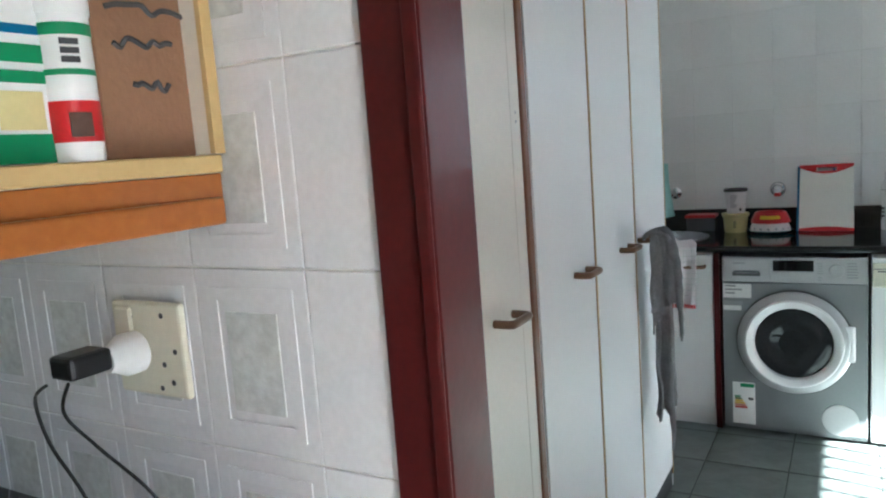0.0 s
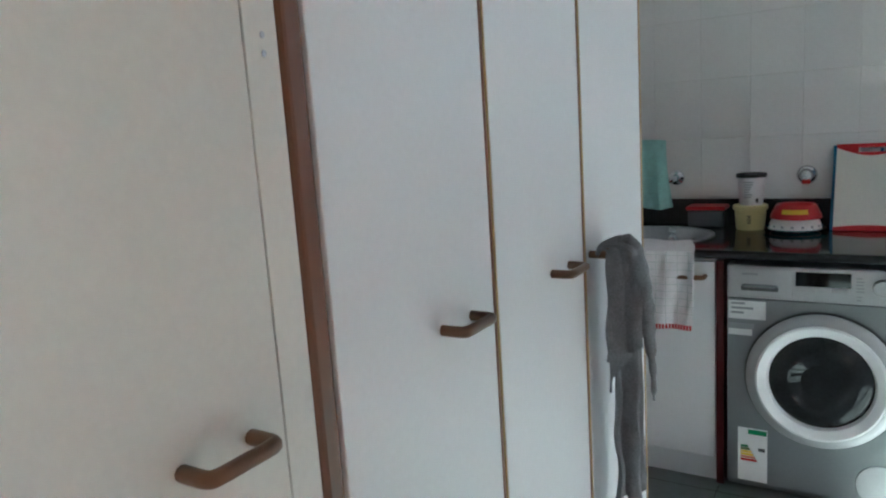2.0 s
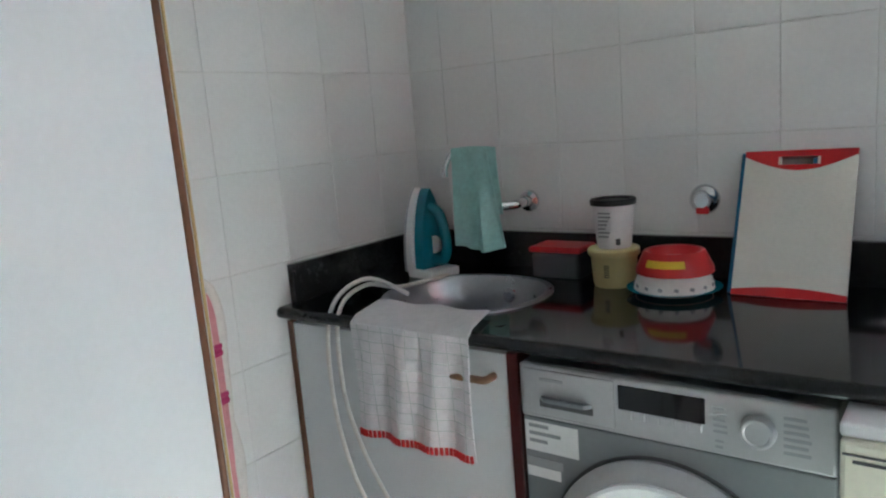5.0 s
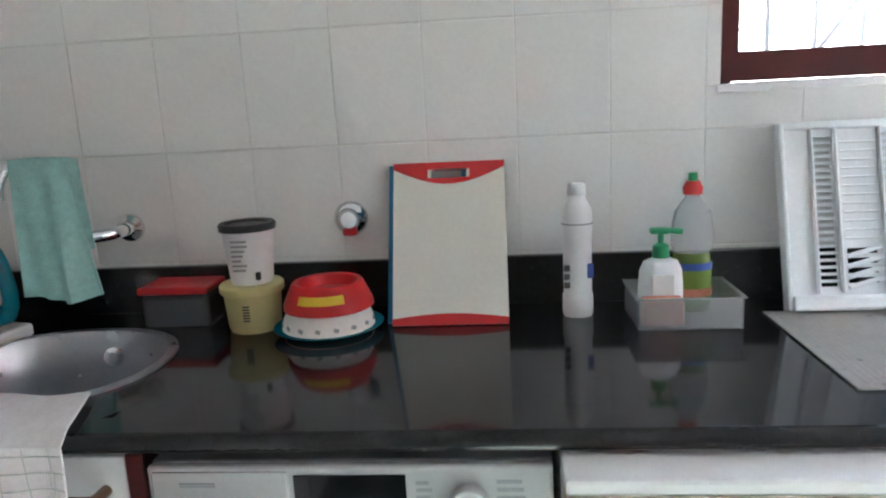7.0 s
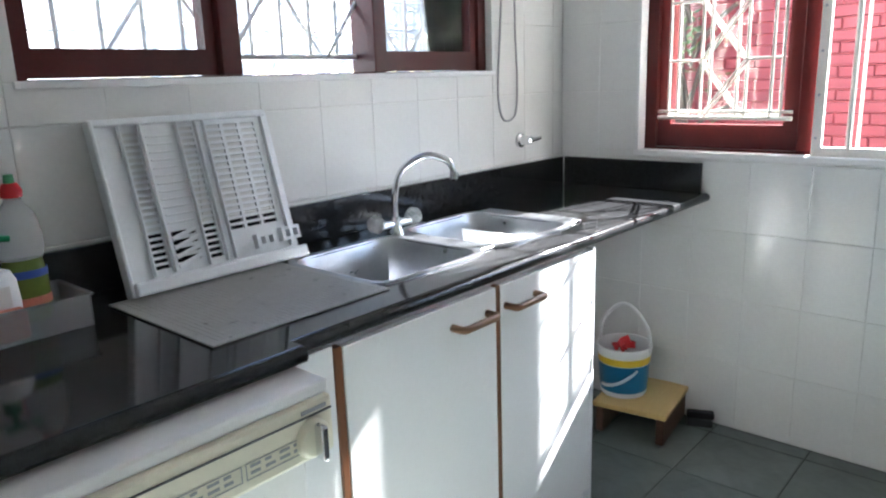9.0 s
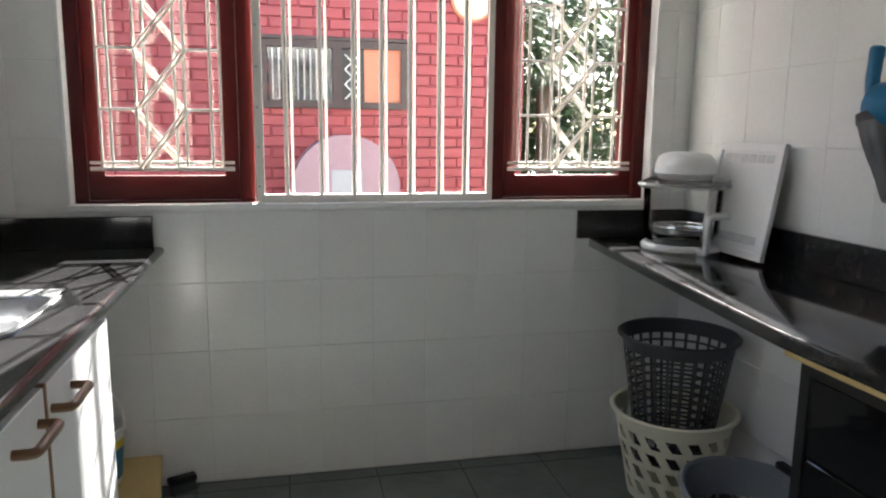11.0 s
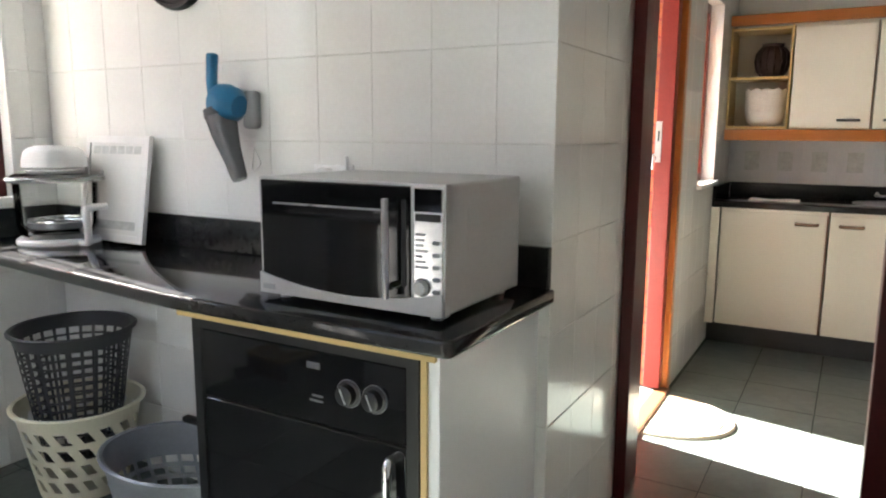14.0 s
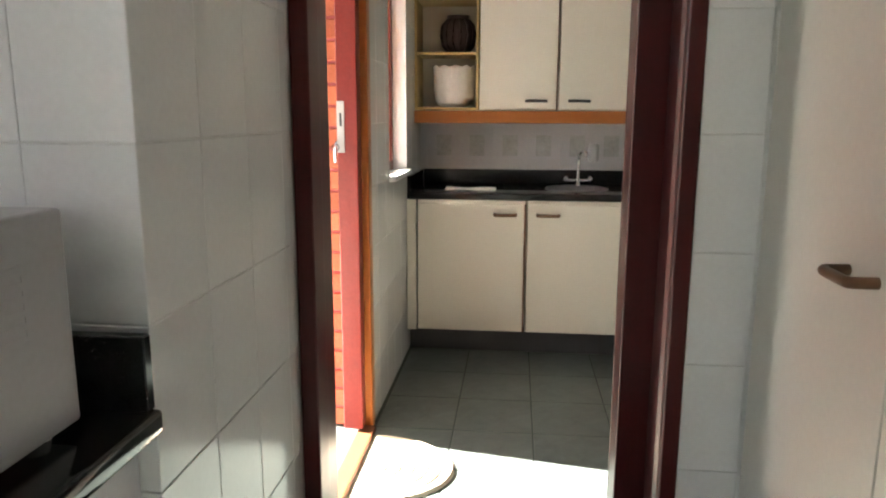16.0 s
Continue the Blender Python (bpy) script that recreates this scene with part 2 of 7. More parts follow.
def box(x0, x1, y0, y1, z0, z1, bevel=0.0, seg=1, bm=None):
    own = bmesh.new()
    bmesh.ops.create_cube(own, size=1.0)
    bmesh.ops.transform(own, matrix=Matrix.Translation(((x0 + x1) / 2, (y0 + y1) / 2, (z0 + z1) / 2))
                        @ Matrix.Diagonal((abs(x1 - x0), abs(y1 - y0), abs(z1 - z0), 1)), verts=own.verts[:])
    if bevel:
        bmesh.ops.bevel(own, geom=own.edges[:], offset=bevel, segments=seg, affect="EDGES", profile=0.5)
    if bm is None:
        return own
    join(bm, own)
    return bm


def join(bm, other, m=None):
    """Adds other's geometry to bm."""
    if m is not None:
        bmesh.ops.transform(other, matrix=m, verts=other.verts[:])
    made = [bm.verts.new(v.co) for v in other.verts]
    other.verts.index_update()
    for f in other.faces:
        try:
            bm.faces.new([made[v.index] for v in f.verts])
        except ValueError:
            pass
    other.free()
    return bm


def lathe(profile, n=40, cap0=True, cap1=True, sx=1.0, sy=1.0):
    """A turned shape: profile of (radius, z)."""
    bm = bmesh.new()
    rings = []
    for r, z in profile:
        rings.append([bm.verts.new((r * sx * math.cos(2 * math.pi * k / n), r * sy * math.sin(2 * math.pi * k / n), z)) for k in range(n)])
    for a, b in zip(rings, rings[1:]):
        for k in range(n):
            bm.faces.new((a[k], a[(k + 1) % n], b[(k + 1) % n], b[k]))
    if cap0:
        bm.faces.new(rings[0][::-1])
    if cap1:
        bm.faces.new(rings[-1])
    return bm


def tube(points, r, n=10, bm=None, closed=False):
    """A round bar along points."""
    bm = bm or bmesh.new()
    pts = [Vector(p) for p in points]
    rings = []
    up = Vector((0.13, 0.31, 0.94))
    for i, p in enumerate(pts):
        a = pts[i - 1] if i or closed else p
        b = pts[(i + 1) % len(pts)] if i < len(pts) - 1 or closed else p
        d = (b - a).normalized()
        s = d.cross(up)
        if s.length < 0.05:
            s = d.cross(Vector((1, 0, 0)))
        s.normalize()
        u = s.cross(d)
        rr = r[i] if isinstance(r, (list, tuple)) else r
        rings.append([bm.verts.new(p + rr * (s * math.cos(2 * math.pi * k / n) + u * math.sin(2 * math.pi * k / n))) for k in range(n)])
    pairs = list(zip(rings, rings[1:])) + ([(rings[-1], rings[0])] if closed else [])
    for a, b in pairs:
        for k in range(n):
            bm.faces.new((a[k], a[(k + 1) % n], b[(k + 1) % n], b[k]))
    if not closed:
        bm.faces.new(rings[0][::-1])
        bm.faces.new(rings[-1])
    return bm


def smooth_path(points, steps=8):
    """A soft curve through points."""
    pts = [Vector(p) for p in points]
    out = []
    for i in range(len(pts) - 1):
        p0, p1, p2, p3 = pts[max(i - 1, 0)], pts[i], pts[i + 1], pts[min(i + 2, len(pts) - 1)]
        for k in range(steps):
            t = k / steps
            out.append(0.5 * ((2 * p1) + (p2 - p0) * t + (2 * p0 - 5 * p1 + 4 * p2 - p3) * t * t + (3 * p1 - p0 - 3 * p2 + p3) * t ** 3))
    out.append(pts[-1])
    return out


def rod(a, b, r, n=8, bm=None):
    return tube([a, b], r, n, bm)


def disc_x(bm, m):
    bmesh.ops.transform(bm, matrix=m, verts=bm.verts[:])
    return bm


def sheet(fn, nu, nv, thick=0.004):
    """A draped sheet: fn(u, v) gives the place; it has a front and a back."""
    bm = bmesh.new()
    g = [[bm.verts.new(fn(i / nu, j / nv)) for j in range(nv + 1)] for i in range(nu + 1)]
    for i in range(nu):
        for j in range(nv):
            bm.faces.new((g[i][j], g[i + 1][j], g[i + 1][j + 1], g[i][j + 1]))
    bm.normal_update()
    bmesh.ops.solidify(bm, geom=bm.faces[:], thickness=thick)
    return bm


def plate_with_holes(w, h, d, holes, bm=None):
    """A flat plate in x and z (0..w, 0..h), d deep in y, with rectangular holes (x0, x1, z0, z1) cut through it."""
    bm = bm or bmesh.new()
    xs = sorted({0.0, w, *[round(v, 5) for q in holes for v in q[:2]]})
    zs = sorted({0.0, h, *[round(v, 5) for q in holes for v in q[2:]]})

    def solid(i, j):
        if i < 0 or j < 0 or i >= len(xs) - 1 or j >= len(zs) - 1:
            return False
        cx, cz = (xs[i] + xs[i + 1]) / 2, (zs[j] + zs[j + 1]) / 2
        return not any(a < cx < b and c < cz < e for a, b, c, e in holes)

    vs = {}

    def v(x, y, z):
        k = (x, y, z)
        if k not in vs:
            vs[k] = bm.verts.new(k)
        return vs[k]

    for i in range(len(xs) - 1):
        for j in range(len(zs) - 1):
            if not solid(i, j):
                continue
            x0, x1, z0, z1 = xs[i], xs[i + 1], zs[j], zs[j + 1]
            bm.faces.new((v(x0, 0, z0), v(x1, 0, z0), v(x1, 0, z1), v(x0, 0, z1)))
            bm.faces.new((v(x0, d, z1), v(x1, d, z1), v(x1, d, z0), v(x0, d, z0)))
            if not solid(i - 1, j):
                bm.faces.new((v(x0, 0, z1), v(x0, d, z1), v(x0, d, z0), v(x0, 0, z0)))
            if not solid(i + 1, j):
                bm.faces.new((v(x1, 0, z0), v(x1, d, z0), v(x1, d, z1), v(x1, 0, z1)))
            if not solid(i, j - 1):
                bm.faces.new((v(x0, 0, z0), v(x0, d, z0), v(x1, d, z0), v(x1, 0, z0)))
            if not solid(i, j + 1):
                bm.faces.new((v(x0, 0, z1), v(x1, 0, z1), v(x1, d, z1), v(x0, d, z1)))
    return bm


def structure(name, bm, material, label, category):
    ob = part(name, bm, material)
    return tagged(ob, label, category, kind="structure")


# ---- the rooms: plan in metres ----
XW, XE, YN, YS = 1.24, 5.042, 0.0, -2.645      # laundry room, inner faces of its tiles
RET = 2.915                                     # the wall end beside the passage to the kitchen
DN, DS = -3.30, -3.52                           # both faces of the wall with the doorway
KE, KS, KW = 2.995, -6.10, -1.60                # kitchen's east, south and west faces
TOP = 2.55
TH = 0.23
WIN_N = (3.0, 4.57, 1.36, 2.12)                 # x0, x1, z0, z1
WIN_E = (-2.48, -0.34, 1.045, 2.17)             # y0, y1, z0, z1
WIN_K = (-5.52, -5.02, 1.02, 2.05)
DOOR_K = (-4.56, -3.875, 0.0, 2.06)
SKIN = 0.0025


def wall_y(name, y, d, x0, x1, holes, material, label):
    """A wall across y: its inner face at y, its thickness d (signed)."""
    bm = plate_with_holes(x1 - x0, TOP, d, [(a - x0, b - x0, c, e) for a, b, c, e in holes])
    bmesh.ops.translate(bm, vec=(x0, y, 0), verts=bm.verts[:])
    return structure(name, bm, material, label, "wall")


def wall_x(name, x, d, y0, y1, holes, material, label):
    bm = plate_with_holes(y1 - y0, TOP, d, [(a - y0, b - y0, c, e) for a, b, c, e in holes])
    bmesh.ops.transform(bm, matrix=Matrix(((0, 1, 0, x), (1, 0, 0, y0), (0, 0, 1, 0), (0, 0, 0, 1))), verts=bm.verts[:])
    return structure(name, bm, material, label, "wall")


wall_n = wall_y("wall_north", YN + SKIN, TH, XW - TH, XE + TH, [WIN_N], "grout", "white tiled wall behind the long black worktop")
wall_e = wall_x("wall_east", XE + SKIN, TH, YS - SKIN, YN + SKIN, [WIN_E], "grout", "white tiled wall under the barred window")
wall_s = structure("wall_south", box(RET + SKIN, XE + TH, DS, YS - SKIN, 0, TOP), "grout", "white tiled wall behind the microwave", "wall")
wall_w = wall_x("wall_west", XW - SKIN, -TH, DN, YN + SKIN, [], "grout", "white tiled wall beside the tall cupboards")
bm = plate_with_holes(RET + SKIN - (KW - TH), TOP, DN - DS, [(2.058 - KW + TH, RET + SKIN - KW + TH - 0.001, 0.0, 2.10)])
bmesh.ops.translate(bm, vec=(KW - TH, DS, 0), verts=bm.verts[:])
wall_d = structure("wall_doorway", bm, "grout", "white tiled wall with the doorway to the kitchen", "wall")
wall_ke = wall_x("wall_kitchen_east", KE + SKIN, TH, KS - TH, DS - 0.001, [WIN_K, DOOR_K], "grout", "tiled kitchen wall with outer door and window")
wall_ks = wall_y("wall_kitchen_south", KS - SKIN, -TH, KW - TH, KE + SKIN, [], "grout", "tiled kitchen wall behind the small sink")
wall_kw = wall_x("wall_kitchen_west", KW, -TH, KS - SKIN, DS - 0.001, [], "plaster", "plain white kitchen wall")
structure("ceiling", box(XW - TH, XE + TH, DN, YN + TH, TOP, TOP + 0.12), "plaster", "plain white ceiling of the laundry room", "ceiling")
structure("ceiling_kitchen", box(KW - TH, KE + TH, KS - TH, DN - 0.001, TOP, TOP + 0.12), "plaster", "plain white kitchen ceiling", "ceiling")
floor = structure("floor", box(XW - TH, XE + TH, DN, YN + TH, -0.10, -SKIN), "floor_grout", "dark green-grey tiled floor of the laundry room", "floor")
floor_k = structure("floor_kitchen", box(KW - TH, KE + TH, KS - TH, DN - 0.001, -0.10, -SKIN), "floor_grout", "green-grey tiled kitchen floor", "floor")

# doorway frame: rebated maroon timber, and its threshold
frame_d = thing("door_frame", 0, 0, 0, label="dark maroon painted rebated door frame between the rooms", category="door frame", kind="structure")


def jamb(points, z0, z1, bevel=0.004):
    bm = bmesh.new()
    base = [bm.verts.new((x, y, z0)) for x, y in points]
    f = bm.faces.new(base)
    ext = bmesh.ops.extrude_face_region(bm, geom=[f])
    bmesh.ops.translate(bm, vec=(0, 0, z1 - z0), verts=[v for v in ext["geom"] if isinstance(v, bmesh.types.BMVert)])
    if bevel:
        bmesh.ops.bevel(bm, geom=bm.edges[:], offset=bevel, segments=2, affect="EDGES", profile=0.5)
    return bm


part("jamb_west", jamb([(2.072, DS - 0.012), (2.147, DS - 0.012), (2.147, -3.43), (2.066, -3.43), (2.066, DN + 0.010), (2.0285, DN + 0.010), (2.0285, DN + 0.003), (2.060, DN + 0.003), (2.072, -3.34)], 0, 2.09),
     "red_wood", frame_d)
part("bead", box(2.130, 2.1475, DS - 0.020, DS - 0.0125, 0.0, 2.044, 0.003, 2), "red_wood", frame_d)
part("jamb_east", jamb([(2.885, DS - 0.012), (RET - 0.002, DS - 0.012), (RET - 0.002, DN - 0.012), (2.870, DN - 0.012), (2.870, -3.40), (2.885, -3.43)], 0, 2.09),
     "red_wood", frame_d)
part("head", box(2.0735, RET - 0.003, DS - 0.011, DN + 0.009, 2.045, 2.098, 0.004, 2), "red_wood", frame_d)


# ---- tall cupboards along the west wall ----
XC = 1.893
CUP_N, CUP_S = -1.325, DN + 0.004
DOORS = [(-3.290, -2.738, -2.845), (-2.642, -2.220, -2.345), (-2.200, -1.783, -1.915), (-1.762, -1.330, -1.695)]


def d_handle(parent, x, y, z, along=0.13, out=0.042, axis="y"):
    """A bowed wooden bar handle that stands off a front."""
    h = along / 2
    pts = [(0.0, -h, 0), (0.50 * out, -h, 0), (0.85 * out, -h * 0.97, 0), (out, -h * 0.80, 0), (out * 1.01, 0, 0), (out, h * 0.80, 0), (0.85 * out, h * 0.97, 0), (0.50 * out, h, 0), (0.0, h, 0)]
    bm = tube(smooth_path(pts, 3), 0.0092, 10)
    if axis == "x":
        bmesh.ops.transform(bm, matrix=pose(0, 0, 0, 0, 0, -90), verts=bm.verts[:])
    elif axis == "xn":
        bmesh.ops.transform(bm, matrix=pose(0, 0, 0, 0, 0, 90), verts=bm.verts[:])
    bmesh.ops.translate(bm, vec=(x, y, z), verts=bm.verts[:])
    return part("handle", bm, "handle", parent, "bowed brown wooden handle", smooth=True)


for k, (y0, y1, side) in enumerate(DOORS):
    cup = thing("tall_cupboard", XW, y0, 0, label="tall white melamine cupboard with brown edge strips", category="cupboard", group="tall cupboards")
    w = y1 - y0
    gap = 0.018
    part("body", box(0.004, XC - XW - 0.040, -gap / 2 + 0.001, w + gap / 2 - 0.001, 0.0, 2.45, 0.001), "melamine", cup)
    face = XC - XW - (0.004 if k == 0 else 0.0)
    door = part("door", box(face - 0.020, face, 0.0, w, 0.09, 2.43, 0.0015), "shaded_door" if k == 0 else "melamine", cup)
    yh = side - y0
    d_handle(door, face - 0.001, yh + (0.010 if k == 0 else 0.0), 1.085 - (0.010 if k == 0 else 0.0), along=0.092)
    part("plinth", box(XC - XW - 0.0195, XC - XW - 0.004, 0, w, 0.0, 0.085), "dark_grey", cup)
    wide = 0.017
    if k == 0:
        part("filler_strip", box(face - 0.021, face - 0.001, w + 0.003, w + 0.053, 0.05, 2.44, 0.001), "shaded_door", cup)
        part("edge_strip", box(XC - XW - 0.021, XC - XW - 0.001, w + 0.055, w + 0.093, 0.05, 2.44, 0.009, 3), "brown_edge", cup)
    else:
        part("edge_strip", box(XC - XW - 0.021, XC - XW - 0.001, w + 0.002, w + 0.002 + wide * 0.72, 0.05, 2.44, 0.005, 3), "brown_edge", cup)
        part("pale_lipping", box(XC - XW - 0.021, XC - XW - 0.0005, w + 0.0025 + wide * 0.74, w + 0.002 + wide, 0.05, 2.44, 0.001), "pale_wood", cup)
    if k == 0:
        for zz in (1.49, 1.51):
            part("screw", disc_x(lathe([(0.004, 0), (0.003, 0.001)], 10), pose(face - 0.001, w + 0.03, zz, 0, 90, 0)), "steel", door)
part("side_panel", box(0.004, XC - XW - 0.004, 0.440, 0.454, 0.0, 2.45, 0.001), "melamine", cup)

# ---- north worktop, its sinks and units ----
CT = 0.90
CF = -0.668                       # front edge of the worktop
ROUND = (1.66, -0.36)
BOWLS = [(3.50, 3.86, -0.50, -0.16), (3.93, 4.29, -0.50, -0.13)]


def cut_slab(x0, x1, y0, y1, z0, z1, holes):
    """A slab with rectangular cut-outs."""
    bm = plate_with_holes(x1 - x0, y1 - y0, z1 - z0, [(a - x0, b - x0, c - y0, e - y0) for a, b, c, e in holes])
    bmesh.ops.transform(bm, matrix=Matrix(((1, 0, 0, x0), (0, 0, 1, y0), (0, 1, 0, z0), (0, 0, 0, 1))), verts=bm.verts[:])
    return bm


CFE = -0.632                      # the front steps back past the dryer
STEP = 3.16
worktop = thing("worktop", XW, 0, CT, label="long black polished granite worktop with splashback", category="worktop")
for x0, x1, yf, holes in ((XW, STEP, CF, [(1.40, 1.92, -0.60, -0.12)]), (STEP, XE, CFE, [(a + 0.003, b - 0.003, c + 0.003, e - 0.003) for a, b, c, e in BOWLS])):
    p = part("slab", cut_slab(x0, x1, yf + 0.016, -0.001, 0.868, CT, holes), "granite", worktop)
    p.matrix_parent_inverse = worktop.matrix_world.inverted()
    nose = bmesh.new()
    prof = [(yf + 0.0161, 0.868)] + [(yf + 0.016 - 0.016 * math.sin(radians(18 * k)), 0.884 - 0.016 * math.cos(radians(18 * k))) for k in range(11)]
    ring0 = [nose.verts.new((x0, y, z)) for y, z in prof]
    ring1 = [nose.verts.new((x1, y, z)) for y, z in prof]
    for a in range(len(prof) - 1):
        nose.faces.new((ring0[a], ring0[a + 1], ring1[a + 1], ring1[a]))
    nose.faces.new(ring0)
    nose.faces.new(ring1[::-1])
    p = part("rounded_edge", nose, "granite", worktop, smooth=True)
    p.matrix_parent_inverse = worktop.matrix_world.inverted()
for nm, b in (("splashback", box(XW + 0.022, XE - 0.022, -0.021, -0.001, CT, 1.010, 0.002)),
              ("side_splashback", box(XE - 0.021, XE - 0.001, -0.60, -0.022, CT, 1.010, 0.002)),
              ("side_splashback", box(XW + 0.001, XW + 0.021, -0.615, -0.022, CT, 1.010, 0.002))):
    p = part(nm, b, "granite", worktop)
    p.matrix_parent_inverse = worktop.matrix_world.inverted()


def bowl_mesh(cx, cy, a, b, depth, power=4.0, n=48, rim=0.018):
    """A pressed sink bowl: a soft rectangle (or a circle at power 2) with a raised rim."""
    bm = bmesh.new()
    rings = []
    for grow, z in ((rim, -0.001), (rim, 0.005), (rim * 0.6, 0.007), (0.0, 0.004), (-0.008, -0.012), (-0.016, -depth * 0.5), (-0.026, -depth * 0.9), (-0.055, -depth), (-0.12, -depth - 0.002)):
        ring = []
        for k in range(n):
            t = 2 * math.pi * k / n
            c, s = math.cos(t), math.sin(t)
            ra, rb = max(a + grow, 0.02), max(b + grow, 0.02)
            q = (abs(c / ra) ** power + abs(s / rb) ** power) ** (-1 / power)
            ring.append(bm.verts.new((cx + q * c, cy + q * s, CT + z)))
        rings.append(ring)
    for r0, r1 in zip(rings, rings[1:]):
        for k in range(n):
            bm.faces.new((r0[k], r0[(k + 1) % n], r1[(k + 1) % n], r1[k]))
    bm.faces.new(rings[-1])
    return bm


collar = bmesh.new()
NQ = 64
rims = []
for z in (0.870, CT):
    inner, outer = [], []
    for k in range(NQ):
        c, s = math.cos(2 * math.pi * k / NQ), math.sin(2 * math.pi * k / NQ)
        q = (abs(c / 0.217) ** 2.2 + abs(s / 0.197) ** 2.2) ** (-1 / 2.2)
        inner.append(collar.verts.new((ROUND[0] + q * c, ROUND[1] + q * s, z)))
        h = min(0.26 / max(abs(c), 1e-6), 0.24 / max(abs(s), 1e-6))
        outer.append(collar.verts.new((ROUND[0] + h * c, ROUND[1] + h * s, z)))
    rims.append((inner, outer))
for k in range(NQ):
    j = (k + 1) % NQ
    for inner, outer in rims:
        collar.faces.new((inner[k], inner[j], outer[j], outer[k]))
    collar.faces.new((rims[0][0][k], rims[0][0][j], rims[1][0][j], rims[1][0][k]))
p = part("sink_cutout", collar, "granite", worktop)
p.matrix_parent_inverse = worktop.matrix_world.inverted()
basin = thing("round_sink", ROUND[0], ROUND[1], CT, label="round stainless steel sink set in black granite", category="sink")
p = part("bowl", bowl_mesh(ROUND[0], ROUND[1], 0.215, 0.195, 0.15, 2.2), "steel", basin, smooth=True)
p.matrix_parent_inverse = basin.matrix_world.inverted()
part("overflow", disc_x(lathe([(0.022, 0), (0.02, 0.004), (0.010, 0.005)], 20), pose(0.03, 0.168, -0.045, 80, 0, 0)), "chrome", basin)
part("drain", lathe([(0.035, -0.150), (0.03, -0.147), (0.012, -0.149)], 24), "chrome", basin)
sink2 = thing("double_sink", 3.68, -0.33, CT, label="stainless steel double bowl sink with sunlit rims", category="sink")
for a, b, c, e in BOWLS:
    p = part("bowl", bowl_mesh((a + b) / 2, (c + e) / 2, (b - a) / 2, (e - c) / 2, 0.16, 8.0), "steel", sink2, smooth=True)
    p.matrix_parent_inverse = sink2.matrix_world.inverted()
part("tap_ledge", box(0.19, 0.245, -0.16, 0.19, 0.001, 0.006, 0.002), "steel", sink2)
part("side_ledge", box(0.615, 0.68, -0.17, 0.19, 0.001, 0.006, 0.002), "steel", sink2)

# draining mat with fine ribs
dm = thing("drain_mat", 3.27, -0.34, CT + 0.001, label="translucent ribbed plastic draining mat on the worktop", category="mat")
part("mat", box(-0.215, 0.215, -0.20, 0.20, 0, 0.004, 0.001), "drainer", dm)
for k in range(34):
    xx = -0.195 + k * 0.0118
    part("rib", box(xx, xx + 0.004, -0.185, 0.185, 0.0035, 0.0048), "drainer", dm)


def base_unit(name, x0, x1, label, handle_side, edge_w=0.014, front=-0.625):
    u = thing(name, x0, front, 0, label=label, category="cabinet", group="base units")
    w = x1 - x0
    part("body", box(0.001, w - 0.001, 0.022, 0.58, 0.0, 0.690), "melamine", u)
    part("front_rail", box(0.001, w - 0.001, 0.022, 0.036, 0.691, 0.865), "melamine", u)
    d = part("door", box(edge_w + 0.003, w - 0.002, 0.0, 0.018, 0.10, 0.855, 0.0015), "melamine", u)
    xh = w - 0.10 if handle_side == "r" else edge_w + 0.085
    bmh = xh
    d_handle(d, bmh, 0.001, 0.800, along=0.125, out=0.036, axis="x")
    part("edge_strip", box(0.0, edge_w, -0.001, 0.019, 0.09, 0.858, 0.002), "brown_edge", u)
    part("plinth", box(0.0, w, 0.05, 0.065, 0.0, 0.095), "dark_grey", u)
    return u


base_unit("base_cabinet", 1.245, 1.955, "white base cabinet with brown edging under the round sink", "r", 0.02, -0.640)
base_unit("base_cabinet", 3.250, 3.752, "white base cabinet with wooden handle under the double sink", "r", 0.02)
u = base_unit("base_cabinet", 3.752, 4.205, "sunlit white base cabinet beside the open space", "l")
part("end_strip", box(0.454, 0.466, -0.001, 0.58, 0.0, 0.862, 0.001), "melamine", u)
filler = thing("filler_panel", 3.160, -0.624, 0, label="narrow white filler panel beside the dryer", category="panel")
part("panel", box(0, 0.088, 0.0, 0.018, 0.0, 0.864, 0.001), "melamine", filler)
post = thing("support_panel", 1.957, -0.648, 0, label="dark brown end panel beside the washing machine", category="panel")
part("panel", box(0, 0.028, 0.0, 0.55, 0.0, 0.862, 0.002), "red_wood", post)


# ---- windows, burglar bars and what stands outside ----
def pane(parent, x0, x1, y0, y1, z0, z1):
    g = part("pane", box(x0, x1, y0, y1, z0, z1), "glass", parent, "clear glass pane")
    g.visible_shadow = False
    return g


def frame_bars(w, h, t, d, rails=None):
    """A rectangular timber frame in x and z, d deep."""
    a, b, c, e = rails or (t, t, t, t)
    return plate_with_holes(w, h, d, [(a, w - b, c, h - e)])


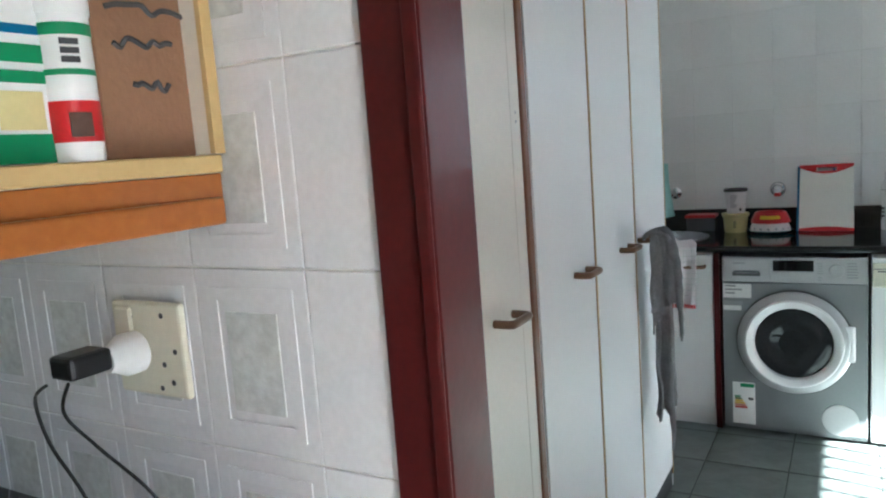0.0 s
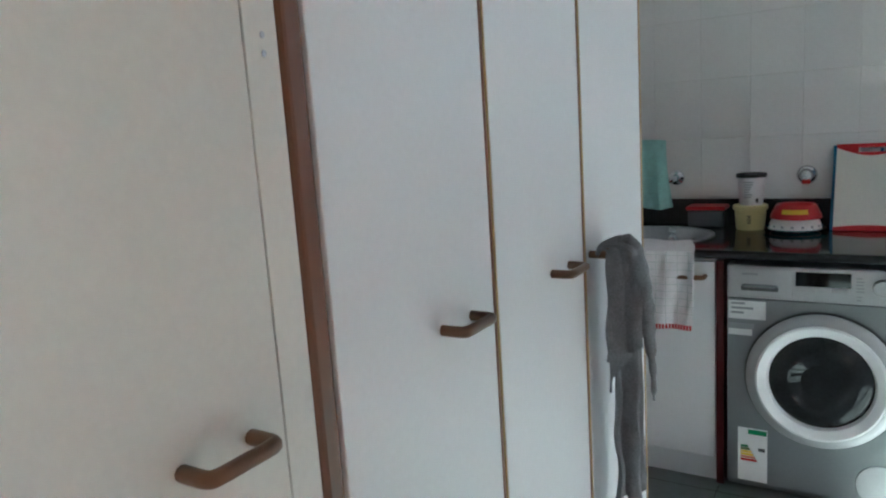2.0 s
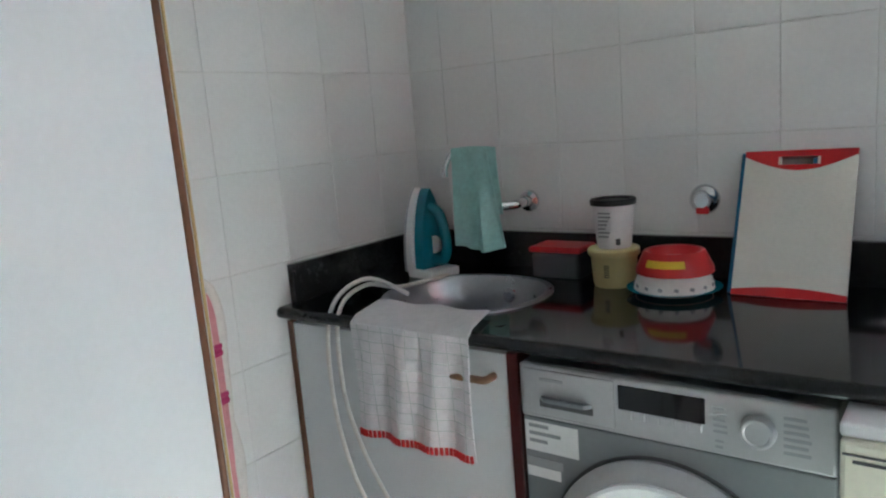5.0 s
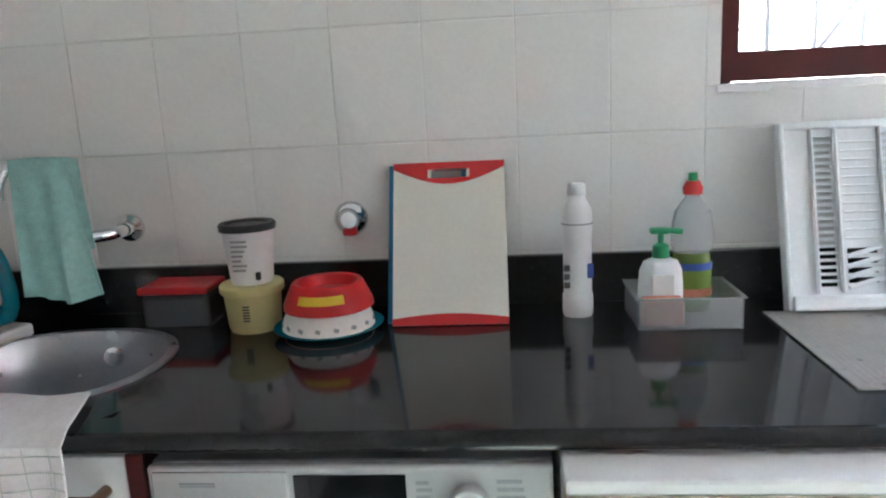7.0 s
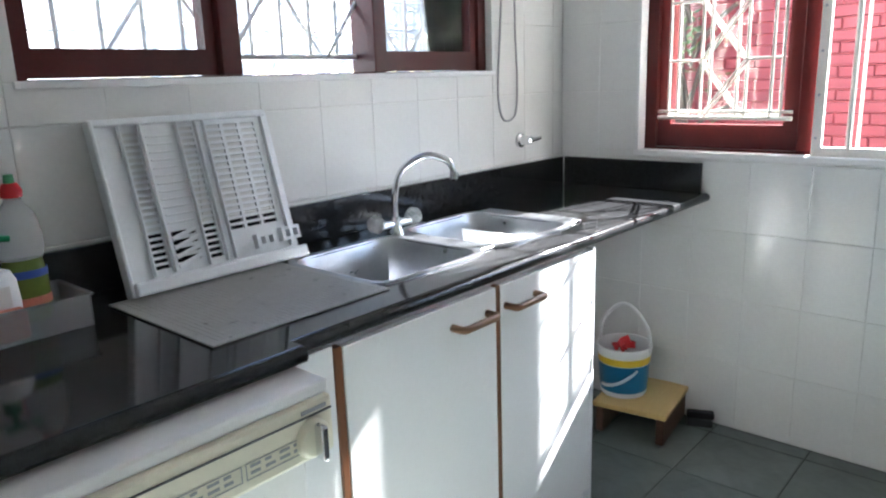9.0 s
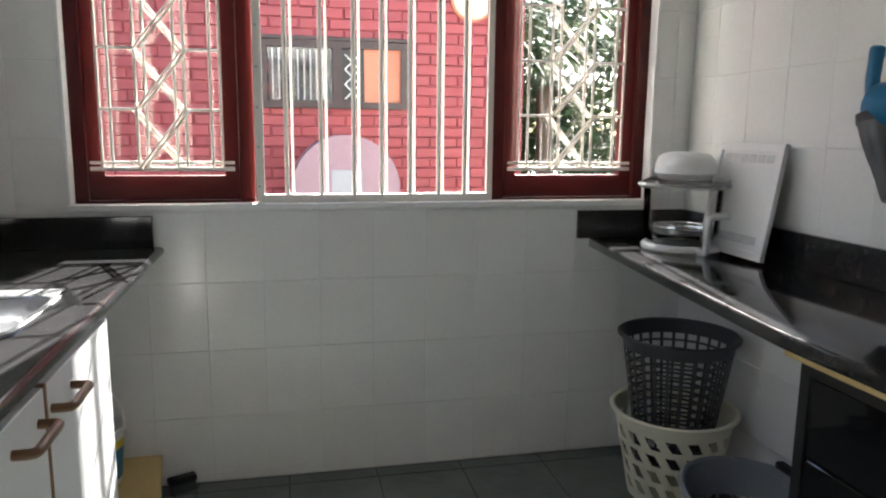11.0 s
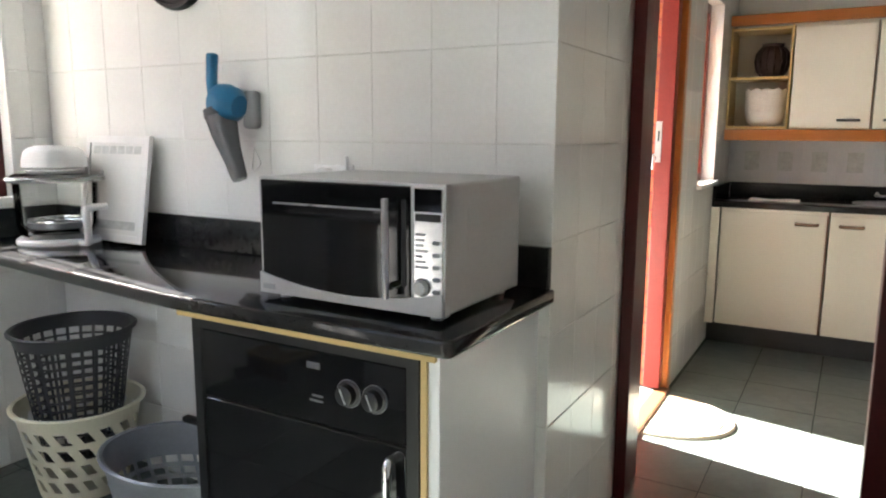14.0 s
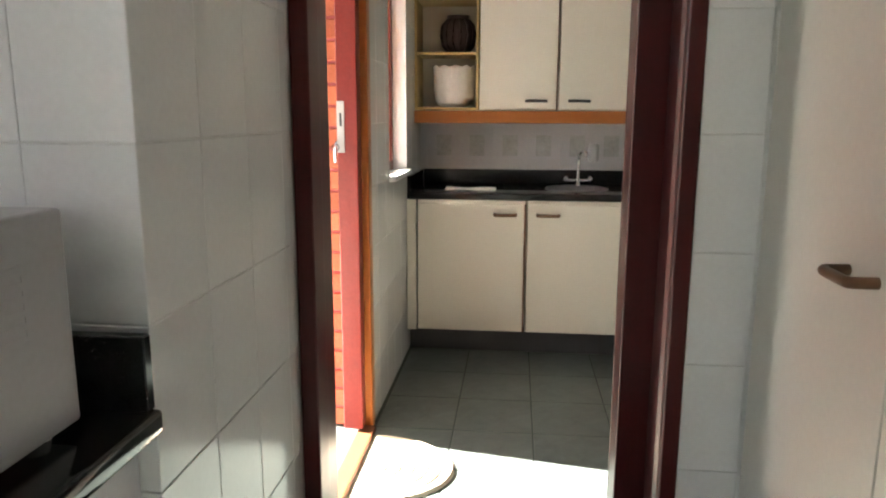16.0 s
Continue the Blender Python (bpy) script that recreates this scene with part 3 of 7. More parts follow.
# east window, u runs south from its north end
e0, e1 = WIN_E[1], WIN_E[0]
EW = e0 - e1
EH = WIN_E[3] - WIN_E[2]
win_e = thing("window_1", XE + 0.055, e0, WIN_E[2], rz=-90, label="wide maroon timber window with white burglar bars", category="window", kind="structure")
part("window_frame", frame_bars(EW, EH, 0.045, 0.09, (0.045, 0.045, 0.012, 0.05)), "red_wood", win_e)
for u0 in (0.555, 1.495):
    part("mullion", box(u0, u0 + 0.055, 0.0, 0.09, 0.012, EH - 0.05, 0.003), "red_wood", win_e)
for u0, u1 in ((0.047, 0.553), (1.552, EW - 0.047)):
    sash = frame_bars(u1 - u0, EH - 0.066, 0.045, 0.04, (0.05, 0.05, 0.085, 0.05))
    bmesh.ops.translate(sash, vec=(u0, 0.02, 0.014), verts=sash.verts[:])
    sash = part("sash", sash, "red_wood", win_e)
    pane(sash, u0 + 0.05, u1 - 0.05, 0.037, 0.041, 0.10, EH - 0.10)
sill_e = structure("sill_east", box(XE - 0.012, XE + 0.054, e1 - 0.01, e0 + 0.01, WIN_E[2] - 0.018, WIN_E[2] + 0.004, 0.003, 2), "white_plastic", "white painted window sill above the tiles", "window sill")
for nm, y0, y1 in (("reveal_north", e0 - 0.003, e0 + 0.010), ("reveal_south", e1 - 0.010, e1 + 0.003)):
    structure(nm, box(XE - 0.004, XE + 0.054, y0, y1, WIN_E[2] + 0.005, WIN_E[3] + 0.01, 0.002), "white_plastic", "white painted window reveal", "window reveal")


def bars_object(name, m, label, build):
    g = thing(name, label=label, category="burglar bars")
    g.matrix_world = m
    build(g)
    return g


def lattice(g, w, h, cols=(0.0, 0.085, 0.30, 0.38, 0.62, 0.70, 0.915, 1.0), pitch=0.205, r=0.0055):
    """White rods: uprights, with a chain of crosses between the inner pair and short ties to the outer ones."""
    for c in cols:
        part("upright", rod((c * w, 0, 0), (c * w, 0, h), r, 8), "bar_white", g)
    for z, rr in ((0.0, 0.008), (0.022, 0.006), (h, 0.008)):
        part("cross_rail", rod((-0.04, 0.0, z), (w + 0.04, 0.0, z), rr, 8), "bar_white", g)
    k = 0
    a, b = 0.30 * w, 0.70 * w
    while k * pitch < h - 0.02:
        z0, z1 = k * pitch, min((k + 1) * pitch, h)
        f = (z1 - z0) / pitch
        for dx in (0, 0.016):
            part("brace", rod((a + dx, -0.010, z0), (a + dx + (b - a) * f, -0.010, z1), r * 0.9, 6), "bar_white", g)
            part("brace", rod((b - dx, 0.010, z0), (b - dx - (b - a) * f, 0.010, z1), r * 0.9, 6), "bar_white", g)
        if k:
            part("tie", rod((0.0, 0, z0), (a, 0, z0), r, 8), "bar_white", g)
            part("tie", rod((b, 0, z0), (w, 0, z0), r, 8), "bar_white", g)
        k += 1


for u0, u1 in ((0.10, 0.50), (1.60, 2.03)):
    bars_object("burglar_bars", win_e.matrix_world @ pose(u0, -0.012, 0.125), "white lattice burglar bars over a maroon sash",
                lambda g, w=u1 - u0: lattice(g, w, EH - 0.20))


def gate(g):
    w, h = 0.880, EH - 0.02
    fr = frame_bars(w, h, 0.022, 0.02, (0.030, 0.022, 0.030, 0.022))
    part("gate_frame", fr, "bar_white", g)
    for f in (0.125, 0.265, 0.40, 0.515, 0.635, 0.76, 0.875):
        part("bar", rod((f * w, 0.004, 0.025), (f * w, 0.004, h - 0.01), 0.0085, 10), "bar_white", g)
        part("bar", rod((f * w + 0.022, 0.030, 0.025), (f * w + 0.022, 0.030, h - 0.01), 0.005, 8), "bar_white", g)
    for z in (0.06, 0.20, 0.34, 0.48, 0.62, 0.76):
        part("screw", disc_x(lathe([(0.005, 0), (0.004, 0.002)], 8), pose(0.012, -0.001, z, 90, 0, 0)), "steel", g)


bars_object("burglar_gate", win_e.matrix_world @ pose(0.612, -0.035, 0.004), "white steel burglar gate with upright bars", gate)

# north window
NW_, NH = WIN_N[1] - WIN_N[0], WIN_N[3] - WIN_N[2]
win_n = thing("window_2", WIN_N[0], YN + 0.03, WIN_N[2], label="maroon timber window in three parts over the worktop", category="window", kind="structure")
part("window_frame", frame_bars(NW_, NH, 0.04, 0.10, (0.03, 0.04, 0.006, 0.04)), "red_wood", win_n)
for u0, u1 in ((0.485, 0.545), (1.015, 1.065)):
    part("mullion", box(u0, u1, -0.006, 0.10, 0.006, NH - 0.04, 0.003), "red_wood", win_n)
for u0, u1 in ((0.032, 0.483), (1.067, NW_ - 0.042)):
    sash = frame_bars(u1 - u0, NH - 0.05, 0.04, 0.04, (0.016, 0.03, 0.062, 0.04))
    bmesh.ops.translate(sash, vec=(u0, 0.012, 0.008), verts=sash.verts[:])
    sash = part("sash", sash, "red_wood", win_n)
    pane(sash, u0 + 0.016, u1 - 0.03, 0.03, 0.034, 0.07, NH - 0.08)
structure("sill_north", box(WIN_N[0] - 0.01, WIN_N[1] + 0.01, YN - 0.008, YN + 0.029, WIN_N[2] - 0.014, WIN_N[2] + 0.003, 0.002), "white_plastic", "white painted window sill above the splashback", "window sill")


def north_bars(g):
    w, h = NW_ - 0.05, NH - 0.10
    part("cross_rail", rod((0, 0, 0), (w, 0, 0), 0.008, 8), "bar_white", g)
    part("cross_rail", rod((0, 0, h), (w, 0, h), 0.008, 8), "bar_white", g)
    n = 15
    for k in range(n + 1):
        part("upright", rod((w * k / n, 0, 0), (w * k / n, 0, h), 0.006, 8), "bar_white", g)
    for a in (0.13, 0.35, 0.57, 0.80):
        part("brace", rod((w * a, -0.010, 0), (w * a + 0.33, -0.010, 0.44), 0.006, 6), "bar_white", g)
        part("brace", rod((w * a + 0.33, 0.010, 0), (w * a, 0.010, 0.44), 0.006, 6), "bar_white", g)


bars_object("burglar_bars", pose(WIN_N[0] + 0.03, YN + 0.115, WIN_N[2] + 0.055), "white burglar bars outside the north window", north_bars)

# yard behind the north window: pierced block wall and a whitewashed wall
ground = structure("ground", box(-150, 150, -150, 150, -0.40, -0.12), "paving", "grey concrete yard around the house", "ground")
screen = thing("screen_wall", 4.2, 2.35, -0.12, label="whitewashed pierced concrete block wall in sunlight", category="wall")
part("base_wall", box(0, 4.0, 0.0, 0.15, 0, 1.02, 0.004), "block", screen)
BS = 0.20


def pierced_block():
    bm = plate_with_holes(BS - 0.008, BS - 0.008, 0.09, [(0.018, BS - 0.026, 0.018, BS - 0.026)])
    c = (BS - 0.008) / 2
    for k in range(4):
        a0 = radians(45 + 90 * k)
        q = tube([(c + 0.115 * math.cos(a0), 0.045, c + 0.115 * math.sin(a0)), (c + 0.062 * math.cos(a0), 0.045, c + 0.062 * math.sin(a0))], 0.03, 8)
        join(bm, q)
    ring = tube([(c + 0.05 * math.cos(radians(30 * k)), 0.045, c + 0.05 * math.sin(radians(30 * k))) for k in range(12)], 0.014, 6, closed=True)
    return join(bm, ring)


first = part("block", pierced_block(), "block", screen)
first.location = (0.0, 0.03, 1.03)
for i in range(15):
    for j in range(7):
        if i or j:
            b = new("block", first.data)
            b.parent = screen
            b.location = (i * BS, 0.03, 1.03 + j * BS)
white_wall = thing("yard_wall", 1.6, 2.30, -0.12, label="tall whitewashed yard wall with plank lines", category="wall")
for j in range(17):
    part("plank", box(0, 2.55, 0.0, 0.10, j * 0.16, j * 0.16 + 0.152, 0.006), "block", white_wall)

# red neighbouring house to the east
HX = 8.5
house = thing("neighbour_house", HX, -3.10, -0.12, label="red painted brick house across the yard", category="house")
part("wall", box(0.02, 3.0, 0.0, 5.55, 0, 3.25), "house_red", house)
part("roof", box(-0.35, 3.3, -0.3, 5.5, 3.25, 3.36, 0.02), "terracotta", house)
bv, bf = [], []


def add_brick(x0, x1, y0, y1, z0, z1):
    n = len(bv)
    c = 0.006
    bv.extend([(x1, y0, z0), (x1, y1, z0), (x1, y1, z1), (x1, y0, z1), (x0, y0 + c, z0 + c), (x0, y1 - c, z0 + c), (x0, y1 - c, z1 - c), (x0, y0 + c, z1 - c)])
    bf.extend([tuple(n + q for q in f) for f in ((4, 5, 6, 7), (0, 1, 5, 4), (1, 2, 6, 5), (2, 3, 7, 6), (3, 0, 4, 7))])


for j in range(37):
    for i in range(-1, 24):
        y0 = i * 0.24 + (0.12 if j % 2 else 0)
        y1 = y0 + 0.23
        y0, y1 = max(0.0, y0), min(5.55, y1)
        z0 = j * 0.086
        zm, ym = z0 + 0.16 - 0.12, (y0 + y1) / 2 - 3.10
        if y1 - y0 < 0.02 or (-2.07 < ym < -0.87 and 1.47 < z0 - 0.12 + 0.04 < 2.04):
            continue
        add_brick(0.0, 0.021, y0, y1, z0, z0 + 0.079)
me = bpy.data.meshes.new("brickwork")
me.from_pydata(bv, [], bf)
me.materials.append(M["house_red"])
bw = new("brickwork", me)
bw.parent = house
tagged(bw, "red painted brick courses", kind="stuff")
hw = thing("house_window", HX - 0.05, -0.87, 1.48, rz=-90, label="dark brown framed window in the red house", category="window")
part("window_frame", plate_with_holes(1.20, 0.54, 0.07, [(0.055, 0.575, 0.055, 0.485), (0.655, 1.145, 0.055, 0.485)]), "dark_frame", hw)
pane(hw, 0.055, 0.575, 0.03, 0.034, 0.055, 0.485)
part("blind", box(0.84, 1.145, 0.045, 0.055, 0.055, 0.485), "blind", hw)
# black sheet stands in for the unlit room behind the panes
part("room_shade_sheet", box(0.04, 1.16, 0.056, 0.060, 0.04, 0.50), "black_plastic", hw)
for k in range(9):
    part("bar", rod((0.10 + k * 0.05, 0.04, 0.07), (0.10 + k * 0.05, 0.04, 0.47), 0.006, 6), "bar_white", hw)
for k in range(3):
    part("brace", rod((0.68, 0.04, 0.08 + k * 0.12), (0.80, 0.04, 0.20 + k * 0.12), 0.006, 6), "bar_white", hw)
    part("brace", rod((0.80, 0.042, 0.08 + k * 0.12), (0.68, 0.042, 0.20 + k * 0.12), 0.006, 6), "bar_white", hw)
part("lintel", box(-0.02, 1.22, -0.02, 0.0, 0.54, 0.57, 0.003), "dark_frame", hw)
arch = thing("arched_wall_oven", HX - 0.02, -1.52, -0.12, rz=-90, label="pale pink rendered arch with a grey opening", category="oven")
bm = bmesh.new()
ra = 0.42
prof = [(-ra, 0.0)] + [(ra * math.cos(radians(180 - 9 * k)), 0.97 + ra * math.sin(radians(180 - 9 * k))) for k in range(21)] + [(ra, 0.0)]
f = bm.faces.new([bm.verts.new((x, -0.45, z)) for x, z in prof])
ext = bmesh.ops.extrude_face_region(bm, geom=[f])
bmesh.ops.translate(bm, vec=(0, 0.45, 0), verts=[v for v in ext["geom"] if isinstance(v, bmesh.types.BMVert)])
part("body", bm, "pink_paint", arch)
part("opening", box(-0.12, 0.12, -0.455, -0.44, 0.72, 1.12, 0.004), "label_grey", arch)
wl = thing("wall_lamp", HX - 0.01, -2.62, 2.40, rz=-90, label="round cream bulkhead lamp on the red wall", category="lamp")
part("shade", disc_x(lathe([(0.17, 0), (0.165, 0.04), (0.12, 0.08), (0.03, 0.10)], 30), pose(0, 0, 0, 90, 0, 0)), "lamp_glass", wl, smooth=True)
part("ring", disc_x(lathe([(0.185, 0), (0.185, 0.025), (0.165, 0.03)], 30), pose(0, 0, 0, 90, 0, 0)), "blind", wl, smooth=True)


def leaf_cloud(rng, centre, size, n, leaf=0.07, slim=0.45):
    """Many small bent leaves in uneven clumps."""
    bm = bmesh.new()
    clumps = [Vector((rng.gauss(0, size[0] * 0.55), rng.gauss(0, size[1] * 0.55), rng.gauss(0, size[2] * 0.55))) for _ in range(14)]
    for _ in range(n):
        c = rng.choice(clumps)
        p = Vector(centre) + c + Vector((rng.gauss(0, size[0] * 0.22), rng.gauss(0, size[1] * 0.22), rng.gauss(0, size[2] * 0.22)))
        d = Vector((rng.uniform(-1, 1), rng.uniform(-1, 1), rng.uniform(-0.8, 0.5))).normalized()
        s = d.cross(Vector((rng.uniform(-1, 1), rng.uniform(-1, 1), 1))).normalized()
        L = leaf * rng.uniform(0.6, 1.4)
        a, b = p + d * L, p + d * L * 0.5
        up = d.cross(s) * L * 0.12
        v = [bm.verts.new(q) for q in (p, b + s * L * slim * 0.5 + up, a, b - s * L * slim * 0.5 + up)]
        bm.faces.new(v)
    return bm


def tree(name, x, y, h, size, n, seed, material, leaf, label):
    rng = random.Random(seed)
    t = thing(name, x, y, -0.12, label=label, category="tree")
    pts = smooth_path([(0, 0, 0), (0.06, 0.04, h * 0.35), (-0.03, 0.08, h * 0.7), (0.03, 0.05, h)], 5)
    trunk = tube(pts, [0.04 * h * (1 - 0.6 * k / (len(pts) - 1)) for k in range(len(pts))], 9)
    for k in range(7):
        z = h * rng.uniform(0.45, 0.95)
        a = rng.uniform(0, 6.28)
        e = Vector((math.cos(a) * size[0] * 0.8, math.sin(a) * size[1] * 0.8, z + rng.uniform(0.1, 0.6)))
        tube(smooth_path([(0, 0, z), e * 0.5 + Vector((0, 0, z * 0.55)), e], 4), 0.018, 6, trunk)
    part("trunk", trunk, "bark", t, smooth=True)
    part("crown", leaf_cloud(rng, (0, 0, h), size, n, leaf), material, t)
    return t


tree("yard_tree", 8.1, 0.75, 2.1, (0.55, 0.45, 0.75), 2600, 3, "leaf_pale", 0.09, "leafy green tree beside the red house")
tree("yard_tree", 11.2, -3.9, 2.6, (0.9, 0.9, 1.3), 3200, 5, "leaf", 0.14, "dense dark green tree behind the yard")
tree("yard_tree", 10.6, -5.4, 2.2, (0.9, 0.9, 1.1), 2600, 6, "leaf", 0.14, "dense dark green tree behind the yard")
hedge = thing("hedge", 12.5, -5.0, -0.12, label="dense green hedge closing the yard", category="hedge")
rng = random.Random(21)
hb = bmesh.new()
for k in range(9):
    join(hb, leaf_cloud(rng, (rng.uniform(-0.5, 0.5), -3.2 + 0.75 * k, 1.0 + 0.9 * (k % 3)), (0.7, 0.9, 1.0), 1500, 0.20))
part("foliage", hb, "leaf", hedge)
for k in range(8):
    part("stem", tube(smooth_path([(0, -3.0 + 0.85 * k, 0), (0.1, -2.9 + 0.85 * k, 1.4), (0.0, -3.0 + 0.85 * k, 3.0)], 4), 0.05, 7), "bark", hedge, smooth=True)
palm = thing("palm", 9.6, -3.75, -0.12, label="palm with long arching green fronds", category="palm")
part("trunk", tube(smooth_path([(0, 0, 0), (0.05, 0, 0.9), (0.02, 0.04, 1.9)], 5), [0.13, 0.12, 0.12, 0.11, 0.11, 0.10, 0.10, 0.09, 0.09, 0.09, 0.09], 10), "bark", palm, smooth=True)
rng = random.Random(11)
for k in range(13):
    a = 2 * math.pi * k / 13 + rng.uniform(-0.2, 0.2)
    R, rise = rng.uniform(0.9, 1.3), rng.uniform(0.1, 0.9)
    spine = smooth_path([(0, 0, 1.9), (math.cos(a) * R * 0.5, math.sin(a) * R * 0.5, 1.9 + rise), (math.cos(a) * R, math.sin(a) * R, 1.9 + rise * 0.3)], 12)
    bm = tube(spine, 0.008, 5)
    side = Vector((-math.sin(a), math.cos(a), 0))
    for i, p in enumerate(spine[3:]):
        L = 0.34 * (1 - 0.6 * i / len(spine))
        for sgn in (1, -1):
            for dz in (0.0, 0.025):
                q = p + side * sgn * L + Vector((math.cos(a) * 0.10, math.sin(a) * 0.10, -0.12 - dz))
                w = Vector((math.cos(a), math.sin(a), 0)) * 0.014
                bm.faces.new([bm.verts.new(v) for v in (p - w, p + w, q)])
    part("frond", bm, "leaf_pale" if k % 3 == 0 else "leaf", palm)

# outer kitchen door and the yard beyond it
dk = thing("door_1", KE - 0.002, DOOR_K[0], 0, label="orange varnished outer door frame with red door post and lock", category="door", kind="structure")
part("jamb", box(-0.004, 0.055, -0.012, 0.045, 0, 2.055, 0.004), "orange_wood", dk)
part("jamb", box(0.130, 0.200, 0.655, 0.684, 0, 2.055, 0.004), "orange_wood", dk)
part("head", box(-0.004, 0.20, 0.046, 0.654, 2.0, 2.055, 0.004), "orange_wood", dk)
part("threshold", box(-0.02, 0.05, 0.046, 0.684, -0.004, 0.022, 0.006, 2), "brown_edge", dk)
part("outer_post", box(0.057, 0.098, 0.001, 0.040, 0.0, 2.055, 0.003), "door_red", dk)
leafd = part("door_leaf", box(0.024, 0.104, 0.047, 0.110, 0.03, 1.995, 0.003), "door_red", dk, "red painted door edge")
lock = part("lock_plate", box(0.074, 0.103, 0.1105, 0.1135, 1.165, 1.360, 0.001), "silver", leafd)
part("keyhole", box(0.084, 0.092, 0.1137, 0.1145, 1.265, 1.315), "black_plastic", leafd)
part("key", tube(smooth_path([(0.100, 0.114, 1.205), (0.100, 0.140, 1.205), (0.104, 0.146, 1.18), (0.103, 0.146, 1.13)], 4), 0.005, 6), "chrome", leafd)
part("key_ring", tube([(0.102 + 0.014 * math.cos(radians(30 * k)), 0.146, 1.185 + 0.014 * math.sin(radians(30 * k))) for k in range(12)], 0.002, 5, closed=True), "black_plastic", leafd)
part("reveal_render", box(0.099, 0.228, 0.001, 0.004, 0.0, 2.055), "house_red", dk)
for j in range(24):
    x0 = 0.101 if j % 2 else 0.113
    part("brick", box(x0, 0.226, 0.0035, 0.014, 0.004 + j * 0.084, 0.076 + j * 0.084, 0.003), "brick", dk)
# added slab, never in view: cuts the sun patch short on the kitchen floor
structure("unseen_sun_block", box(KE + TH + 0.01, 4.85, -5.04, DS - 0.01, 2.16, 2.24, 0.01), "paving", "unseen flat slab added to shade the kitchen floor", "roof")
structure("door_step", box(KE + 0.056, 4.6, -4.9, -3.2, -0.11, -0.012, 0.01), "paving", "grey concrete step outside the kitchen door", "step")
bwall = thing("brick_wall", 3.30, -5.05, -0.12, label="orange face brick garden wall with pale mortar", category="wall")
part("mortar", box(0.0, 0.9, -0.10, -0.006, 0, 2.9), "plaster", bwall)
bm0 = box(0, 0.215, -0.006, 0.006, 0, 0.072, 0.003)
brick0 = part("brick", bm0, "brick", bwall)
brick0.location = (0.0, 0.0, 0.01)
for j in range(34):
    for i in range(4):
        if i or j:
            b = new("brick", brick0.data)
            b.parent = bwall
            b.location = (i * 0.227 + (0.11 if j % 2 else 0.0), 0, 0.01 + j * 0.084)


# ---- washing machine and dryer ----
def bars_of_print(parent, x, y, z, rows, w, step, material="label_grey", seed=1, facing=-1):
    """Plain short bars in place of small print, on a front that faces -y (facing -1) or +y."""
    rng = random.Random(seed)
    bm = bmesh.new()
    for k in range(rows):
        L = w * rng.uniform(0.5, 1.0)
        box(x, x + L, y, y + facing * 0.0008, z - k * step - step * 0.22, z - k * step + step * 0.22, 0, 1, bm)
    return part("print", bm, material, parent)


def front_disc(profile, x, y, z, n=48, cap=True):
    """A turned piece whose axis points to -y."""
    return disc_x(lathe(profile, n, cap, cap), pose(x, y, z, 90, 0, 0))


WMX, WMY = 1.995, -0.656
wm = thing("washing_machine", WMX, WMY, 0, label="silver-grey front-loading washing machine under the worktop", category="washing machine")
part("body", box(0.002, 0.598, 0.012, 0.58, 0.012, 0.850, 0.004, 2), "silver_dark", wm)
part("front_panel", box(0.002, 0.598, 0.0, 0.011, 0.030, 0.730, 0.004, 2), "silver_dark", wm)
cp = part("control_panel", box(0.002, 0.598, -0.006, 0.011, 0.733, 0.850, 0.006, 3), "silver", wm)
part("drawer_front", box(0.010, 0.215, -0.009, -0.005, 0.742, 0.842, 0.003, 2), "silver", cp)
part("drawer_grip", jamb([(0.052, -0.0092), (0.168, -0.0092), (0.155, -0.022), (0.065, -0.022)], 0.776, 0.786, 0.002), "silver_dark", cp)
part("grip_shadow", box(0.050, 0.170, -0.0098, -0.0088, 0.762, 0.778, 0.0003), "rubber", cp)
part("badge", box(0.052, 0.105, -0.0100, -0.0085, 0.818, 0.825, 0.0004), "label_grey", cp)
part("display", box(0.223, 0.388, -0.0085, -0.0055, 0.787, 0.836, 0.001), "black_gloss", cp)
for k in range(6):
    part("button", box(0.228 + k * 0.0265, 0.250 + k * 0.0265, -0.0095, -0.0060, 0.769, 0.786, 0.0015), "silver", cp)
bars_of_print(cp, 0.402, -0.0062, 0.822, 5, 0.030, 0.011, "label_grey", 3)
bars_of_print(cp, 0.405, -0.0062, 0.760, 2, 0.024, 0.011, "label_grey", 4)
bars_of_print(cp, 0.518, -0.0062, 0.824, 6, 0.044, 0.0125, "label_grey", 5)
part("dial", front_disc([(0.030, 0.0), (0.029, 0.012), (0.026, 0.016), (0.022, 0.016), (0.020, 0.014), (0.001, 0.014)], 0.478, -0.006, 0.792), "silver", cp, smooth=True)
door = part("porthole_ring", front_disc([(0.236, 0.0), (0.238, 0.014), (0.225, 0.030), (0.200, 0.036), (0.185, 0.034), (0.178, 0.026), (0.165, 0.005)], 0.305, -0.0005, 0.455, 72, False), "silver", wm, smooth=True)
part("chrome_rim", front_disc([(0.205, 0.030), (0.203, 0.041), (0.196, 0.043), (0.168, 0.030), (0.160, 0.012)], 0.305, -0.001, 0.455, 72, False), "white_plastic", door, smooth=True)
part("gap_ring", front_disc([(0.244, 0.0), (0.244, 0.002), (0.237, 0.002)], 0.305, -0.0003, 0.455, 72, False), "rubber", door)
part("door_glass", front_disc([(0.164, 0.012), (0.150, 0.026), (0.115, 0.033), (0.09, 0.028), (0.06, 0.012), (0.001, 0.010)], 0.305, -0.0015, 0.455, 60), "drum", door, smooth=True)
